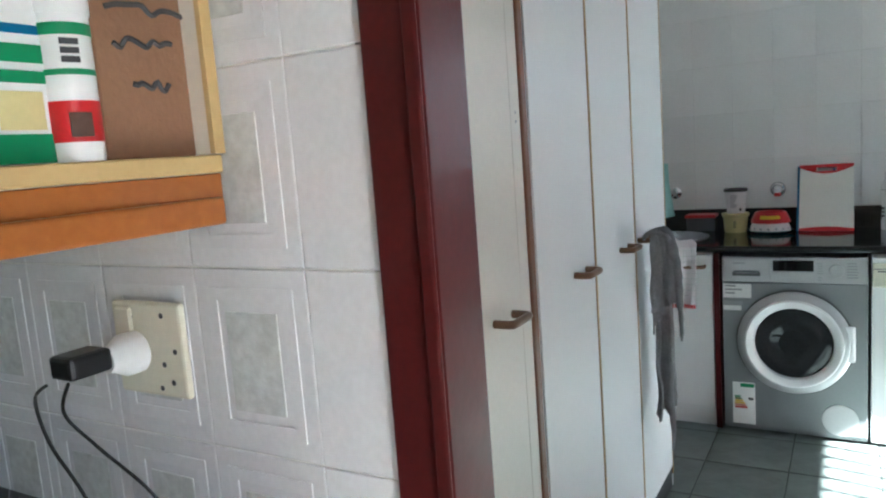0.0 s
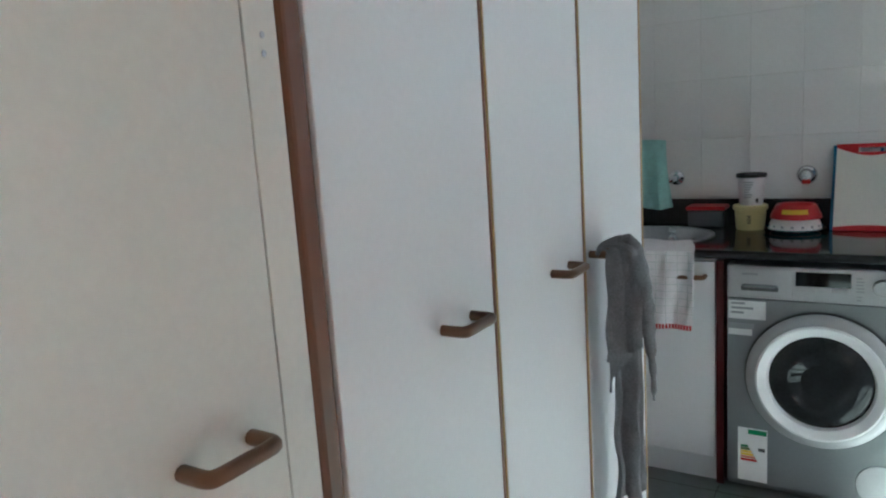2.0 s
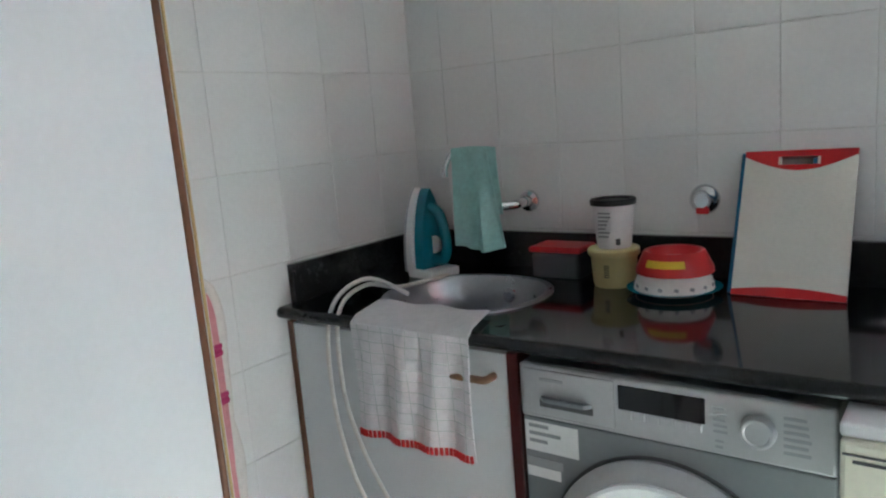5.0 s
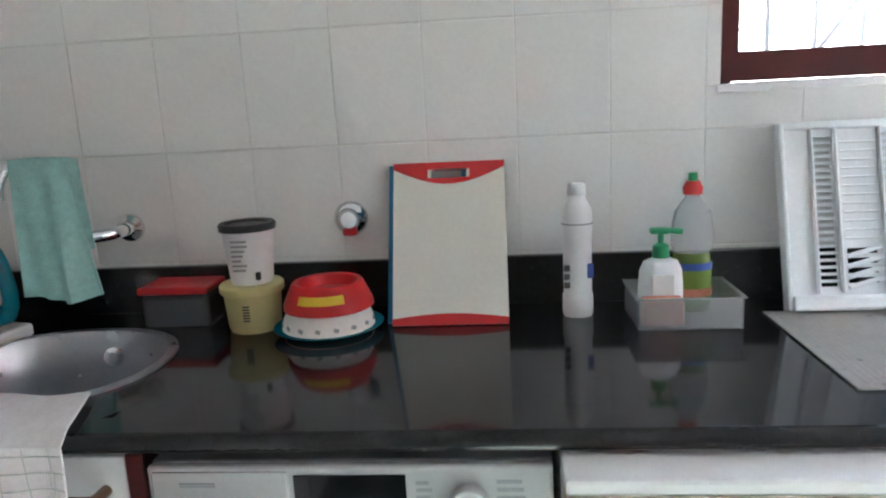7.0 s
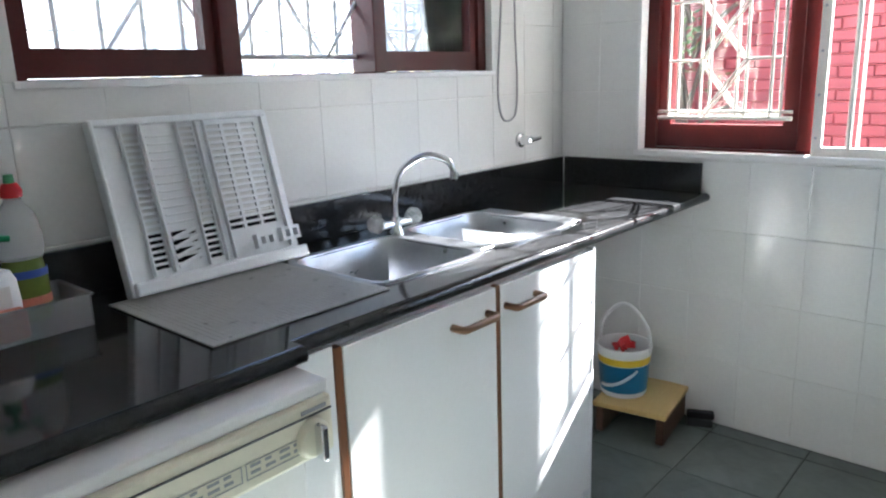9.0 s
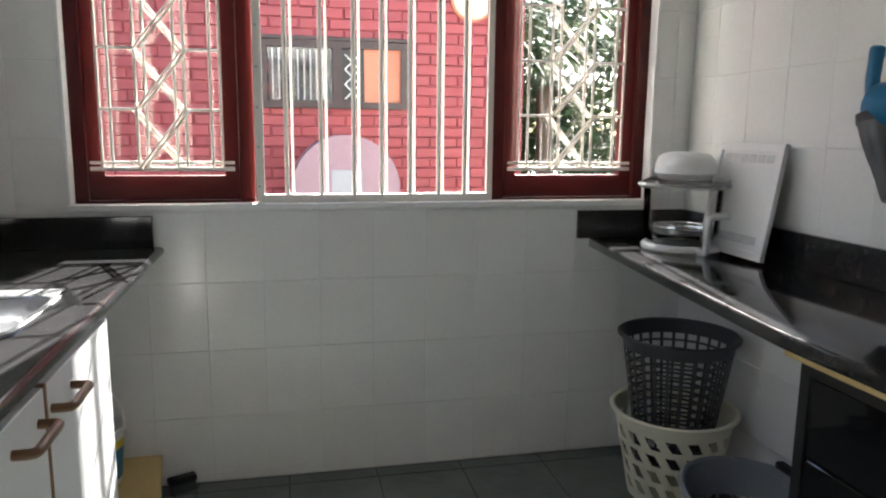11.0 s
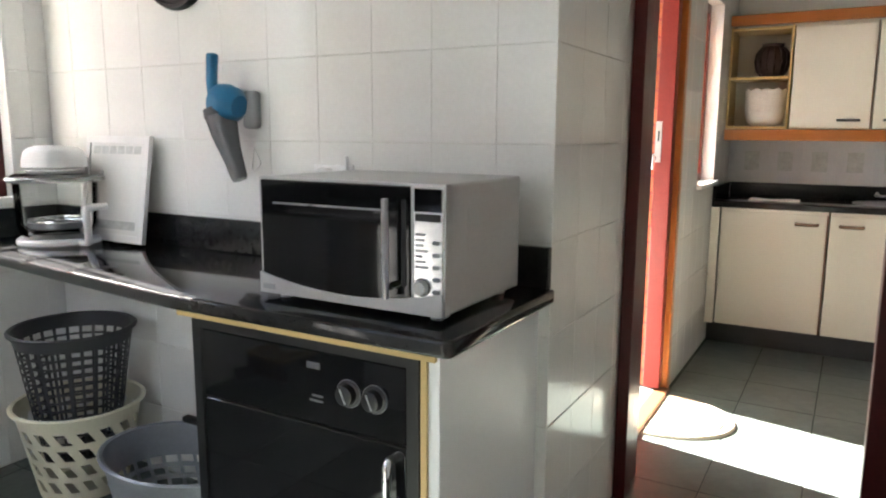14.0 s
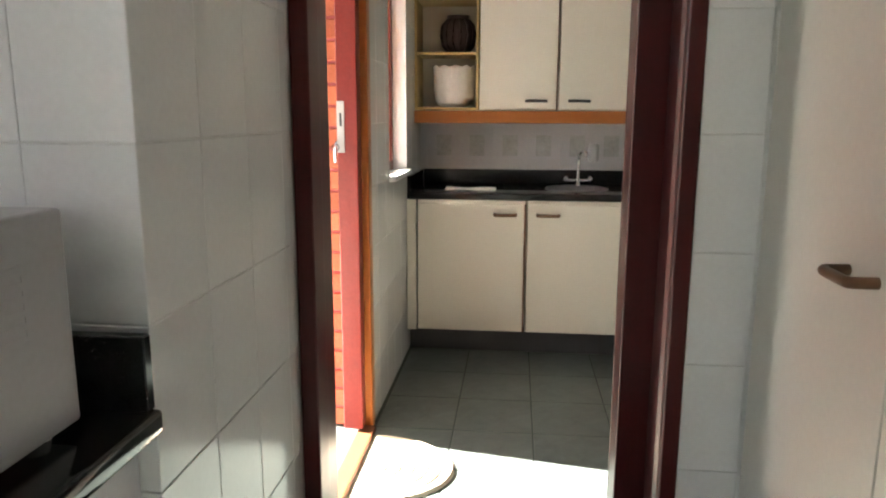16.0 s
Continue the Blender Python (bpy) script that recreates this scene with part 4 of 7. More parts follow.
part("door_grip", jamb([(0.475, -0.032), (0.548, -0.028), (0.553, -0.006), (0.478, -0.006)], 0.385, 0.545, 0.006), "white_plastic", door)
part("filter_cover", front_disc([(0.074, 0.0), (0.073, 0.004), (0.001, 0.005)], 0.492, 0.0, 0.105, 40), "silver", wm, smooth=True)
part("info_label", jamb([(0.006, -0.0012), (0.130, -0.0012), (0.130, -0.0002), (0.006, -0.0002)], 0.655, 0.722, 0), "label_white", wm, "white printed sticker")
part("info_label_band", box(0.006, 0.092, -0.0018, -0.0002, 0.620, 0.640), "label_grey", wm)
part("info_label_foot", box(0.006, 0.086, -0.0012, -0.0002, 0.595, 0.618), "label_white", wm)
bars_of_print(wm, 0.016, -0.0014, 0.712, 3, 0.075, 0.017, "label_grey", 8)
en = part("energy_label", box(0.040, 0.140, -0.0012, -0.0002, 0.040, 0.245), "label_white", wm, "white energy rating sticker")
part("label_header", box(0.075, 0.137, -0.0020, -0.0012, 0.222, 0.240), "green", en)
for k, c in enumerate(("green", "green_soap", "yellow", "yellow", "salmon", "red")):
    part("rating_bar", box(0.050, 0.075 + k * 0.006, -0.0018, -0.0012, 0.170 - k * 0.0105, 0.178 - k * 0.0105), c, en)
part("rating_mark", box(0.110, 0.132, -0.0018, -0.0012, 0.160, 0.172), "print_dark", en)
for k in range(4):
    part("foot", disc_x(lathe([(0.02, 0), (0.018, 0.015)], 14), pose(0.05 + 0.5 * (k % 2), 0.06 + 0.45 * (k // 2), 0)), "black_plastic", wm)

DX = 2.604
dr = thing("tumble_dryer", DX, -0.650, 0, label="white tumble dryer with cream control panel", category="tumble dryer")
part("body", box(0.0, 0.548, 0.0, 0.52, 0.012, 0.852, 0.008, 2), "white_plastic", dr)
part("top_lip", box(0.0, 0.548, -0.078, 0.02, 0.838, 0.862, 0.006, 2), "white_plastic", dr)
pn = part("control_panel", jamb([(0.002, -0.086), (0.546, -0.086), (0.546, -0.002), (0.002, -0.002)], 0.735, 0.838, 0.008), "ivory", dr)
part("trim_strip", box(0.006, 0.542, -0.0885, -0.0855, 0.8135, 0.8170, 0.0008), "rubber", pn)
bars_of_print(pn, 0.02, -0.0865, 0.8045, 1, 0.16, 0.012, "print_dark", 2)
part("maker_plate", box(0.48, 0.53, -0.0890, -0.0870, 0.8215, 0.828), "label_grey", pn)
for a, b in ((0.245, 0.365), (0.372, 0.49)):
    part("print_frame", plate_with_holes(b - a, 0.028, 0.0008, [(0.0015, b - a - 0.0015, 0.0015, 0.0265)]), "label_grey", pn).location = (a, -0.0872, 0.757)
    for q in range(4):
        bars_of_print(pn, a + 0.008 + q * 0.027, -0.0864, 0.778, 2, 0.020, 0.011, "label_grey", q)
for k in range(2):
    part("lamp", front_disc([(0.007, 0.0), (0.006, 0.004), (0.001, 0.005)], 0.085 + 0.024 * k, -0.086, 0.768, 16), "red", pn, smooth=True)
kn = part("dial", front_disc([(0.034, 0.0), (0.032, 0.008), (0.028, 0.012), (0.026, 0.013), (0.001, 0.013)], 0.500, -0.086, 0.775), "ivory", pn, smooth=True)
part("dial_grip", box(0.494, 0.506, -0.122, -0.098, 0.745, 0.806, 0.004, 2), "chrome", kn)
part("door_ring", front_disc([(0.225, 0.0), (0.223, 0.016), (0.205, 0.024), (0.195, 0.024), (0.19, 0.012), (0.001, 0.016)], 0.285, -0.0005, 0.40, 60), "ivory", dr, smooth=True)
part("door_handle", box(0.075, 0.110, -0.045, -0.002, 0.46, 0.56, 0.008, 2), "ivory", dr)

# ---- on the north worktop ----
# wall spout with cloth over it
sp = thing("wall_tap", 1.664, -0.002, 1.104, label="chrome wall tap with swan neck spout", category="tap")
part("flange", front_disc([(0.033, 0.0), (0.031, 0.008), (0.018, 0.014), (0.015, 0.03)], 0, 0, 0, 28), "chrome", sp, smooth=True)
part("body", tube(smooth_path([(0, -0.02, 0), (-0.02, -0.07, -0.004), (-0.10, -0.13, -0.004)], 5), 0.014, 12), "chrome", sp, smooth=True)
part("spout", tube(smooth_path([(-0.09, -0.125, 0.0), (-0.105, -0.14, 0.09), (-0.11, -0.16, 0.15), (-0.13, -0.20, 0.165), (-0.145, -0.22, 0.13), (-0.148, -0.222, 0.10)], 6), 0.009, 10), "chrome", sp, smooth=True)
part("lever", tube([(-0.10, -0.13, 0.0), (-0.16, -0.15, -0.02)], [0.008, 0.012], 10), "chrome", sp, smooth=True)
cl = thing("microfibre_cloth", 1.60, -0.19, 1.0, label="aqua microfibre cloth hanging over the wall tap", category="cloth")


def cloth_fn(side):
    def fn(u, v):
        drop = (0.28 if side else 0.19) * v
        x = (u - 0.5) * (0.12 + 0.03 * v) + 0.02 * v * (1 if side else -0.6)
        y = (-0.025 if side else 0.022) - 0.016 * math.sin(u * 9 + v * 2) * v - 0.01 * v
        return (x, y + 0.012 * math.sin(u * 15) * v, 0.285 - 0.012 * (u - 0.3) ** 2 - drop - 0.015 * math.sin(u * 3) * v)
    return fn


part("front_fold", sheet(cloth_fn(True), 18, 14, 0.003), "aqua_cloth", cl, smooth=True)
part("back_fold", sheet(cloth_fn(False), 18, 12, 0.003), "aqua_cloth", cl, smooth=True)

valve = thing("wall_valve", 2.188, -0.002, 1.107, label="round chrome wall valve with red mark", category="valve")
part("flange", front_disc([(0.040, 0.0), (0.038, 0.006), (0.030, 0.012), (0.020, 0.022), (0.018, 0.03), (0.001, 0.03)], 0, 0, 0, 30), "chrome", valve, smooth=True)
part("red_mark", box(-0.016, 0.016, -0.026, -0.012, -0.036, -0.020, 0.003), "red", valve)
valve = thing("wall_valve", 4.735, -0.002, 1.10, label="chrome wall tap with short lever in the corner", category="valve")
part("flange", front_disc([(0.030, 0.0), (0.028, 0.008), (0.018, 0.014), (0.016, 0.05), (0.001, 0.05)], 0, 0, 0, 26), "chrome", valve, smooth=True)
part("lever", tube([(0.0, -0.045, 0.0), (0.065, -0.05, 0.005)], [0.010, 0.006], 10), "chrome", valve, smooth=True)
cord = thing("hanging_cord", 4.66, -0.012, 1.18, label="grey cord looped on the tiled wall", category="cord")
part("loop", tube(smooth_path([(-0.035, 0, 0.62), (-0.055, 0, 0.35), (-0.075, 0, 0.12), (-0.055, 0, 0.02), (-0.01, 0, 0.0), (0.035, 0, 0.03), (0.045, 0, 0.15), (0.035, 0, 0.32), (0.028, 0, 0.62)], 8), 0.004, 8), "label_grey", cord, smooth=True)

# steam iron standing on its heel
ir = thing("steam_iron", 1.43, -0.21, CT, rz=-102, label="white and teal steam iron standing on its heel", category="iron")


def iron_slice(w, y0, y1, n=20):
    """The pointed outline of a sole plate, in x and z, from y0 to y1."""
    bm = bmesh.new()
    out = []
    for k in range(n + 1):
        s = k / n
        out.append((w * (1 - s ** 2.2) ** 0.75, 0.02 + 0.25 * s))
    prof = out + [(-x, z) for x, z in reversed(out[:-1])]
    f = bm.faces.new([bm.verts.new((x, y0, z)) for x, z in prof])
    ext = bmesh.ops.extrude_face_region(bm, geom=[f])
    bmesh.ops.translate(bm, vec=(0, y1 - y0, 0), verts=[v for v in ext["geom"] if isinstance(v, bmesh.types.BMVert)])
    return bm


part("sole_plate", iron_slice(0.060, -0.060, -0.052), "steel", ir)
part("skirt", iron_slice(0.058, -0.052, -0.022), "white_plastic", ir)
part("water_tank", iron_slice(0.048, -0.022, 0.018), "teal", ir)
part("handle", tube(smooth_path([(0, 0.015, 0.055), (0, 0.060, 0.06), (0, 0.075, 0.11), (0, 0.055, 0.19), (0, 0.015, 0.215)], 6), 0.016, 12), "teal", ir, smooth=True)
part("heel", box(-0.055, 0.055, -0.055, 0.065, 0.0, 0.03, 0.008, 2), "white_plastic", ir)
part("thumb_wheel", disc_x(lathe([(0.026, 0), (0.026, 0.012)], 20), pose(-0.006, 0.02, 0.10, 0, 90, 0)), "white_plastic", ir)
cord = thing("power_cord", 1.44, -0.20, CT, rz=25, label="white power cord of the iron trailing over the edge", category="cord")
part("cord", tube(smooth_path([(0.0, 0.05, 0.03), (0.05, 0.0, 0.012), (0.02, -0.07, 0.012), (-0.06, -0.22, 0.020), (-0.12, -0.34, 0.055), (-0.17, -0.42, 0.0), (-0.175, -0.43, -0.2), (-0.13, -0.45, -0.36), (-0.05, -0.49, -0.50)], 8), 0.0058, 8), "white_cloth", cord, smooth=True)
part("cord", tube(smooth_path([(-0.02, -0.28, 0.014), (-0.12, -0.33, 0.070), (-0.20, -0.40, 0.0), (-0.21, -0.42, -0.22), (-0.16, -0.46, -0.42), (-0.10, -0.47, -0.55)], 8), 0.0058, 8), "white_cloth", cord, smooth=True)

# dish towel over the worktop's edge
dt = thing("dish_towel", 1.71, CF, CT, label="white checked dish towel with red hem over the edge", category="towel")


def dish(u, v):
    x = -0.165 + 0.35 * u - 0.012 * v
    if v < 0.28:
        q = v / 0.28
        return (x - 0.05 * (1 - q), 0.145 * (1 - q) - 0.006, 0.009 + 0.003 * math.sin(u * 14))
    q = (v - 0.28) / 0.72
    fold = 0.007 * math.sin(u * 22 + 3 * q) + 0.005 * math.sin(u * 9)
    return (x, -0.014 - 0.008 * (1 - q) + fold * min(1, q * 3), 0.004 - 0.30 * q)


part("cloth", sheet(dish, 36, 30, 0.003), "dish_cloth", dt, smooth=True)
hem = bmesh.new()
for k in range(32):
    u_ = (k + 0.2) / 32
    a = dish(u_, 0.985)
    box(a[0] - 0.003, a[0] + 0.004, a[1] - 0.0065, a[1] - 0.001, a[2] - 0.008, a[2] + 0.010, 0, 1, hem)
part("red_hem", hem, "red", dt)
chk = bmesh.new()
for k in range(9):
    q = 0.33 + 0.066 * k
    prev = [dish(i / 24, q) for i in range(25)]
    tube([(p[0], p[1] - 0.0032, p[2]) for p in prev], 0.0012, 4, chk)
for k in range(9):
    u_ = 0.06 + 0.11 * k
    prev = [dish(u_, 0.30 + 0.68 * i / 14) for i in range(15)]
    tube([(p[0], p[1] - 0.0032, p[2]) for p in prev], 0.0012, 4, chk)
part("check_weave", chk, "tile_wash", dt)

# tubs, box, bowl and boards along the splashback
tb = thing("food_box", 1.815, -0.095, CT, label="clear plastic food box with red lid", category="box")
part("box", jamb([(-0.075, -0.05), (0.075, -0.05), (0.075, 0.05), (-0.075, 0.05)], 0.0, 0.075, 0.010), "smoke", tb)
part("lid", box(-0.08, 0.08, -0.055, 0.055, 0.075, 0.092, 0.006, 2), "red", tb)
yt = thing("yellow_tub", 1.995, -0.15, CT, label="pale yellow plastic tub with printed side", category="tub")
part("tub", lathe([(0.058, 0.0), (0.062, 0.01), (0.068, 0.085)], 40), "yellow_tub", yt, smooth=True)
part("rim", lathe([(0.074, 0.083), (0.076, 0.086), (0.076, 0.098), (0.072, 0.102)], 40), "yellow_tub", yt, smooth=True)
for k in range(6):
    part("print", disc_x(box(-0.008, 0.008, -0.0015, 0.0, 0.03 + 0.006 * k, 0.033 + 0.006 * k), pose(0.004, -0.0655, 0)), "print_dark", yt)
wt = thing("white_tub", 1.998, -0.15, CT + 0.1025, label="white plastic tub with black lid on a yellow tub", category="tub")
part("tub", lathe([(0.047, 0.0), (0.050, 0.006), (0.060, 0.115)], 40), "white_plastic", wt, smooth=True)
part("lid", lathe([(0.066, 0.113), (0.067, 0.124), (0.064, 0.128), (0.052, 0.126), (0.050, 0.122), (0.001, 0.122)], 40), "black_plastic", wt, smooth=True)
bars_of_print(wt, -0.022, -0.0595, 0.095, 7, 0.042, 0.010, "label_grey", 6)
part("print_mark", box(0.026, 0.036, -0.049, -0.040, 0.012, 0.028), "print_dark", wt)
for tub in (yt, wt):
    tub.scale = (0.89, 0.89, 1.0)
pl = thing("plate", 2.165, -0.185, CT, label="teal rimmed plate under the bowls", category="plate")
part("dish", lathe([(0.06, 0.0), (0.075, 0.004), (0.112, 0.015), (0.114, 0.017), (0.108, 0.017), (0.07, 0.008), (0.001, 0.007)], 48), "teal", pl, smooth=True)
wb = thing("white_bowl", 2.165, -0.185, CT + 0.0085, label="white patterned ceramic bowl turned over on the plate", category="bowl")
part("bowl", lathe([(0.092, 0.0), (0.096, 0.006), (0.090, 0.030), (0.082, 0.046)], 48), "white_ceramic", wb, smooth=True)
for k in range(16):
    a = 2 * math.pi * k / 16
    part("dark_fleck", disc_x(box(-0.005, 0.005, -0.001, 0.001, -0.004, 0.004), pose(0.0945 * math.cos(a), 0.0945 * math.sin(a), 0.018, 0, 20, math.degrees(a) + 90)), "label_grey", wb)
rb = thing("red_bowl", 2.168, -0.185, CT + 0.055, label="red plastic pet bowl with yellow band", category="bowl")
part("bowl", lathe([(0.093, 0.0), (0.092, 0.012), (0.074, 0.050), (0.070, 0.054), (0.063, 0.052), (0.058, 0.030), (0.001, 0.028)], 48), "red", rb, smooth=True)
part("yellow_band", sheet(lambda u, v: ((0.0885 - 0.007 * v) * math.cos(radians(-120 + 65 * u)), (0.0885 - 0.007 * v) * math.sin(radians(-120 + 65 * u)), 0.022 + 0.017 * v), 20, 3, 0.001), "yellow", rb, smooth=True)


def chop_board(x, y, z, tilt, w, h, body, ends, label):
    b = thing("chopping_board", x, y, z, rx=tilt, label=label, category="chopping board")
    plate = plate_with_holes(w, h, 0.008, [(w * 0.34, w * 0.66, h - 0.034, h - 0.014)])
    part("board", plate, body, b)
    if ends:
        n = 16
        for sgn, z0 in ((-1, h), (1, 0.0)):
            bm = bmesh.new()
            for k in range(n):
                u0, u1 = k / n, (k + 1) / n
                d0, d1 = [0.012 + (0.036 if sgn < 0 else 0.010) * math.sin(math.pi * q) for q in (u0, u1)]
                a = w * 0.34 if sgn < 0 else 9
                inside = sgn < 0 and u0 * w > w * 0.30 and u1 * w < w * 0.70
                lo0, lo1 = z0 + sgn * d0, z0 + sgn * d1
                if inside:
                    quads = [((u0 * w, z0 - 0.014), (u1 * w, z0 - 0.014), (u1 * w, z0 + 0.002), (u0 * w, z0 + 0.002)),
                             ((u0 * w, lo0), (u1 * w, lo1), (u1 * w, z0 - 0.034), (u0 * w, z0 - 0.034))]
                else:
                    quads = [((u0 * w, lo0), (u1 * w, lo1), (u1 * w, z0 - sgn * 0.002), (u0 * w, z0 - sgn * 0.002))]
                for quad in quads:
                    v = [bm.verts.new((x_, y_, z_)) for y_ in (-0.0015, 0.0095) for x_, z_ in quad]
                    for f in ((0, 1, 2, 3), (7, 6, 5, 4), (0, 4, 5, 1), (1, 5, 6, 2), (2, 6, 7, 3), (3, 7, 4, 0)):
                        bm.faces.new([v[i] for i in f])
            bmesh.ops.remove_doubles(bm, verts=bm.verts[:], dist=0.0002)
            part("red_end", bm, ends, b, "red rubber end cap")
    return b


chop_board(2.296, -0.172, CT + 0.004, -25.5, 0.243, 0.355, "board_white", "red", "off-white chopping board with red ends leaning on the wall")
chop_board(2.284, -0.158, CT + 0.004, -25.5, 0.243, 0.352, "blue", None, "blue chopping board behind the white one")

cb_ = thing("cleaner_bottle", 2.685, -0.115, CT, label="tall white cleaner bottle with blue print", category="bottle")
part("bottle", lathe([(0.036, 0.0), (0.039, 0.008), (0.039, 0.045), (0.036, 0.05), (0.036, 0.16), (0.038, 0.20), (0.036, 0.225), (0.020, 0.252), (0.016, 0.256)], 36, sx=0.82, sy=0.7), "white_plastic", cb_, smooth=True)
part("cap", lathe([(0.019, 0.256), (0.018, 0.276), (0.015, 0.280)], 24), "white_plastic", cb_, smooth=True)
part("neck_line", lathe([(0.0395, 0.196), (0.0395, 0.199)], 36, sx=0.82, sy=0.7), "label_grey", cb_)
for k in range(3):
    part("print", box(-0.030, -0.018, -0.0275, -0.020, 0.065 + k * 0.018, 0.077 + k * 0.018, 0.001), "print_dark", cb_)
part("print_band", box(0.018, 0.030, -0.0265, -0.018, 0.085, 0.115, 0.001), "print_blue", cb_)

tray = thing("soap_tray", 2.888, -0.155, CT, label="clear plastic tray holding soap and a sponge", category="tray")
bm = bmesh.new()
box(-0.105, 0.105, -0.075, 0.075, 0.0, 0.003, 0, 1, bm)
for a in ((-0.108, -0.105, -0.078, 0.078), (0.105, 0.108, -0.078, 0.078), (-0.105, 0.105, -0.078, -0.075), (-0.105, 0.105, 0.075, 0.078)):
    box(*a, 0.0, 0.062, 0, 1, bm)
part("tray", bm, "clear_plastic", tray)
part("lip", plate_with_holes(0.226, 0.166, 0.003, [(0.006, 0.220, 0.006, 0.160)]), "clear_plastic", tray).matrix_local = Matrix(((1, 0, 0, -0.113), (0, 0, 1, -0.083), (0, 1, 0, 0.061), (0, 0, 0, 1)))
tray.scale = (0.92, 1.0, 1.0)
sg = thing("sponge", 2.840, -0.205, CT + 0.0035, label="salmon pink sponge in the tray", category="sponge")
part("sponge", box(-0.040, 0.040, -0.018, 0.018, 0.0, 0.055, 0.006, 2), "salmon", sg)
hs = thing("hand_soap", 2.846, -0.158, CT + 0.0035, label="white hand soap pump bottle with green pump", category="bottle")
part("bottle", lathe([(0.040, 0.0), (0.044, 0.01), (0.045, 0.06), (0.042, 0.10), (0.034, 0.118), (0.015, 0.126)], 36, sx=1.0, sy=0.6), "milky", hs, smooth=True)
part("collar", lathe([(0.017, 0.126), (0.016, 0.150), (0.008, 0.155)], 22), "green", hs, smooth=True)
part("pump", tube(smooth_path([(0, 0, 0.15), (0, 0, 0.172), (0.008, -0.002, 0.180), (0.04, -0.01, 0.178)], 5), 0.006, 10), "green", hs, smooth=True)
part("pump_head", box(-0.022, 0.016, -0.012, 0.012, 0.174, 0.186, 0.004, 2), "green", hs)
part("label", box(-0.022, 0.022, -0.0285, -0.0255, 0.03, 0.095, 0.001), "label_white", hs)
ds = thing("dish_liquid", 2.918, -0.112, CT + 0.0035, label="dish liquid bottle half full with red cap", category="bottle")
part("liquid", lathe([(0.036, 0.002), (0.040, 0.012), (0.040, 0.10), (0.036, 0.125)], 36, sx=1.0, sy=0.7), "green_soap", ds, smooth=True)
part("bottle", lathe([(0.0365, 0.126), (0.042, 0.14), (0.043, 0.165), (0.036, 0.21), (0.016, 0.238), (0.014, 0.245)], 36, sx=1.0, sy=0.7), "clear_plastic", ds, smooth=True)
part("label", lathe([(0.0412, 0.025), (0.0415, 0.03), (0.0415, 0.088), (0.0412, 0.092)], 36, False, False, 1.0, 0.72), "green_soap", ds, smooth=True)
part("label_band", lathe([(0.0418, 0.090), (0.0418, 0.105)], 36, False, False, 1.0, 0.72), "print_blue", ds, smooth=True)
part("label_mark", lathe([(0.0422, 0.035), (0.0422, 0.052)], 36, False, False, 1.0, 0.72), "salmon", ds, smooth=True)
part("cap", lathe([(0.019, 0.245), (0.020, 0.258), (0.013, 0.272)], 24), "red", ds, smooth=True)
part("nozzle", lathe([(0.010, 0.272), (0.009, 0.288)], 16), "green", ds, smooth=True)

# dish rack leaning upright against the wall
rk = thing("dish_rack", 3.120, -0.135, CT + 0.002, rx=-15.5, label="white plastic dish rack leaning against the tiles", category="dish rack")
rk.scale = (0.88, 1, 1)
W, H = 0.50, 0.385


def slots(x0, x1, z0, z1, n):
    s = (z1 - z0) / n
    return [(x0, x1, z0 + k * s + s * 0.22, z0 + k * s + s * 0.78) for k in range(n)]


base_holes = slots(0.062, 0.102, 0.045, H - 0.025, 22) + slots(0.215, 0.255, 0.045, H - 0.02, 22)
for c in range(3):
    base_holes += slots(0.295 + c * 0.055, 0.340 + c * 0.055, 0.10, H - 0.02, 17)
base_holes += slots(0.125, 0.195, 0.050, 0.130, 4)
part("panel", plate_with_holes(W, H, 0.006, base_holes), "milky", rk)
for x0, x1 in ((0.052, 0.058), (0.106, 0.112), (0.205, 0.211), (0.259, 0.265), (0.283, 0.289), (0.468, 0.474)):
    part("rib", box(x0, x1, -0.014, 0.0, 0.035, H - 0.012, 0.002), "milky", rk)
part("foot_rail", box(-0.015, W, -0.040, 0.010, 0.0, 0.030, 0.006, 2), "milky", rk)
part("top_rail", box(-0.02, W - 0.01, -0.012, 0.012, H - 0.012, H + 0.004, 0.004, 2), "milky", rk)
part("side_rail", box(-0.022, -0.010, -0.026, 0.010, 0.0, H, 0.005, 2), "milky", rk)
for k in range(4):
    part("plate_slat", disc_x(box(-0.042, 0.042, -0.012, -0.006, -0.005, 0.005, 0.002), pose(0.160, 0.0, 0.055 + 0.021 * k, 0, -14, 0)), "milky", rk)
for k in range(12):
    part("plate_wire", rod((0.118, -0.010, 0.145 + 0.018 * k), (0.200, -0.010, 0.145 + 0.018 * k), 0.0022, 6), "milky", rk)
part("cutlery_clip", plate_with_holes(0.060, 0.034, 0.020, [(0.008, 0.026, 0.008, 0.026), (0.034, 0.052, 0.008, 0.026)]), "milky", rk).location = (0.345, -0.034, 0.045)
part("cutlery_clip", plate_with_holes(0.060, 0.034, 0.020, [(0.008, 0.026, 0.008, 0.026), (0.034, 0.052, 0.008, 0.026)]), "milky", rk).location = (0.430, -0.034, 0.050)

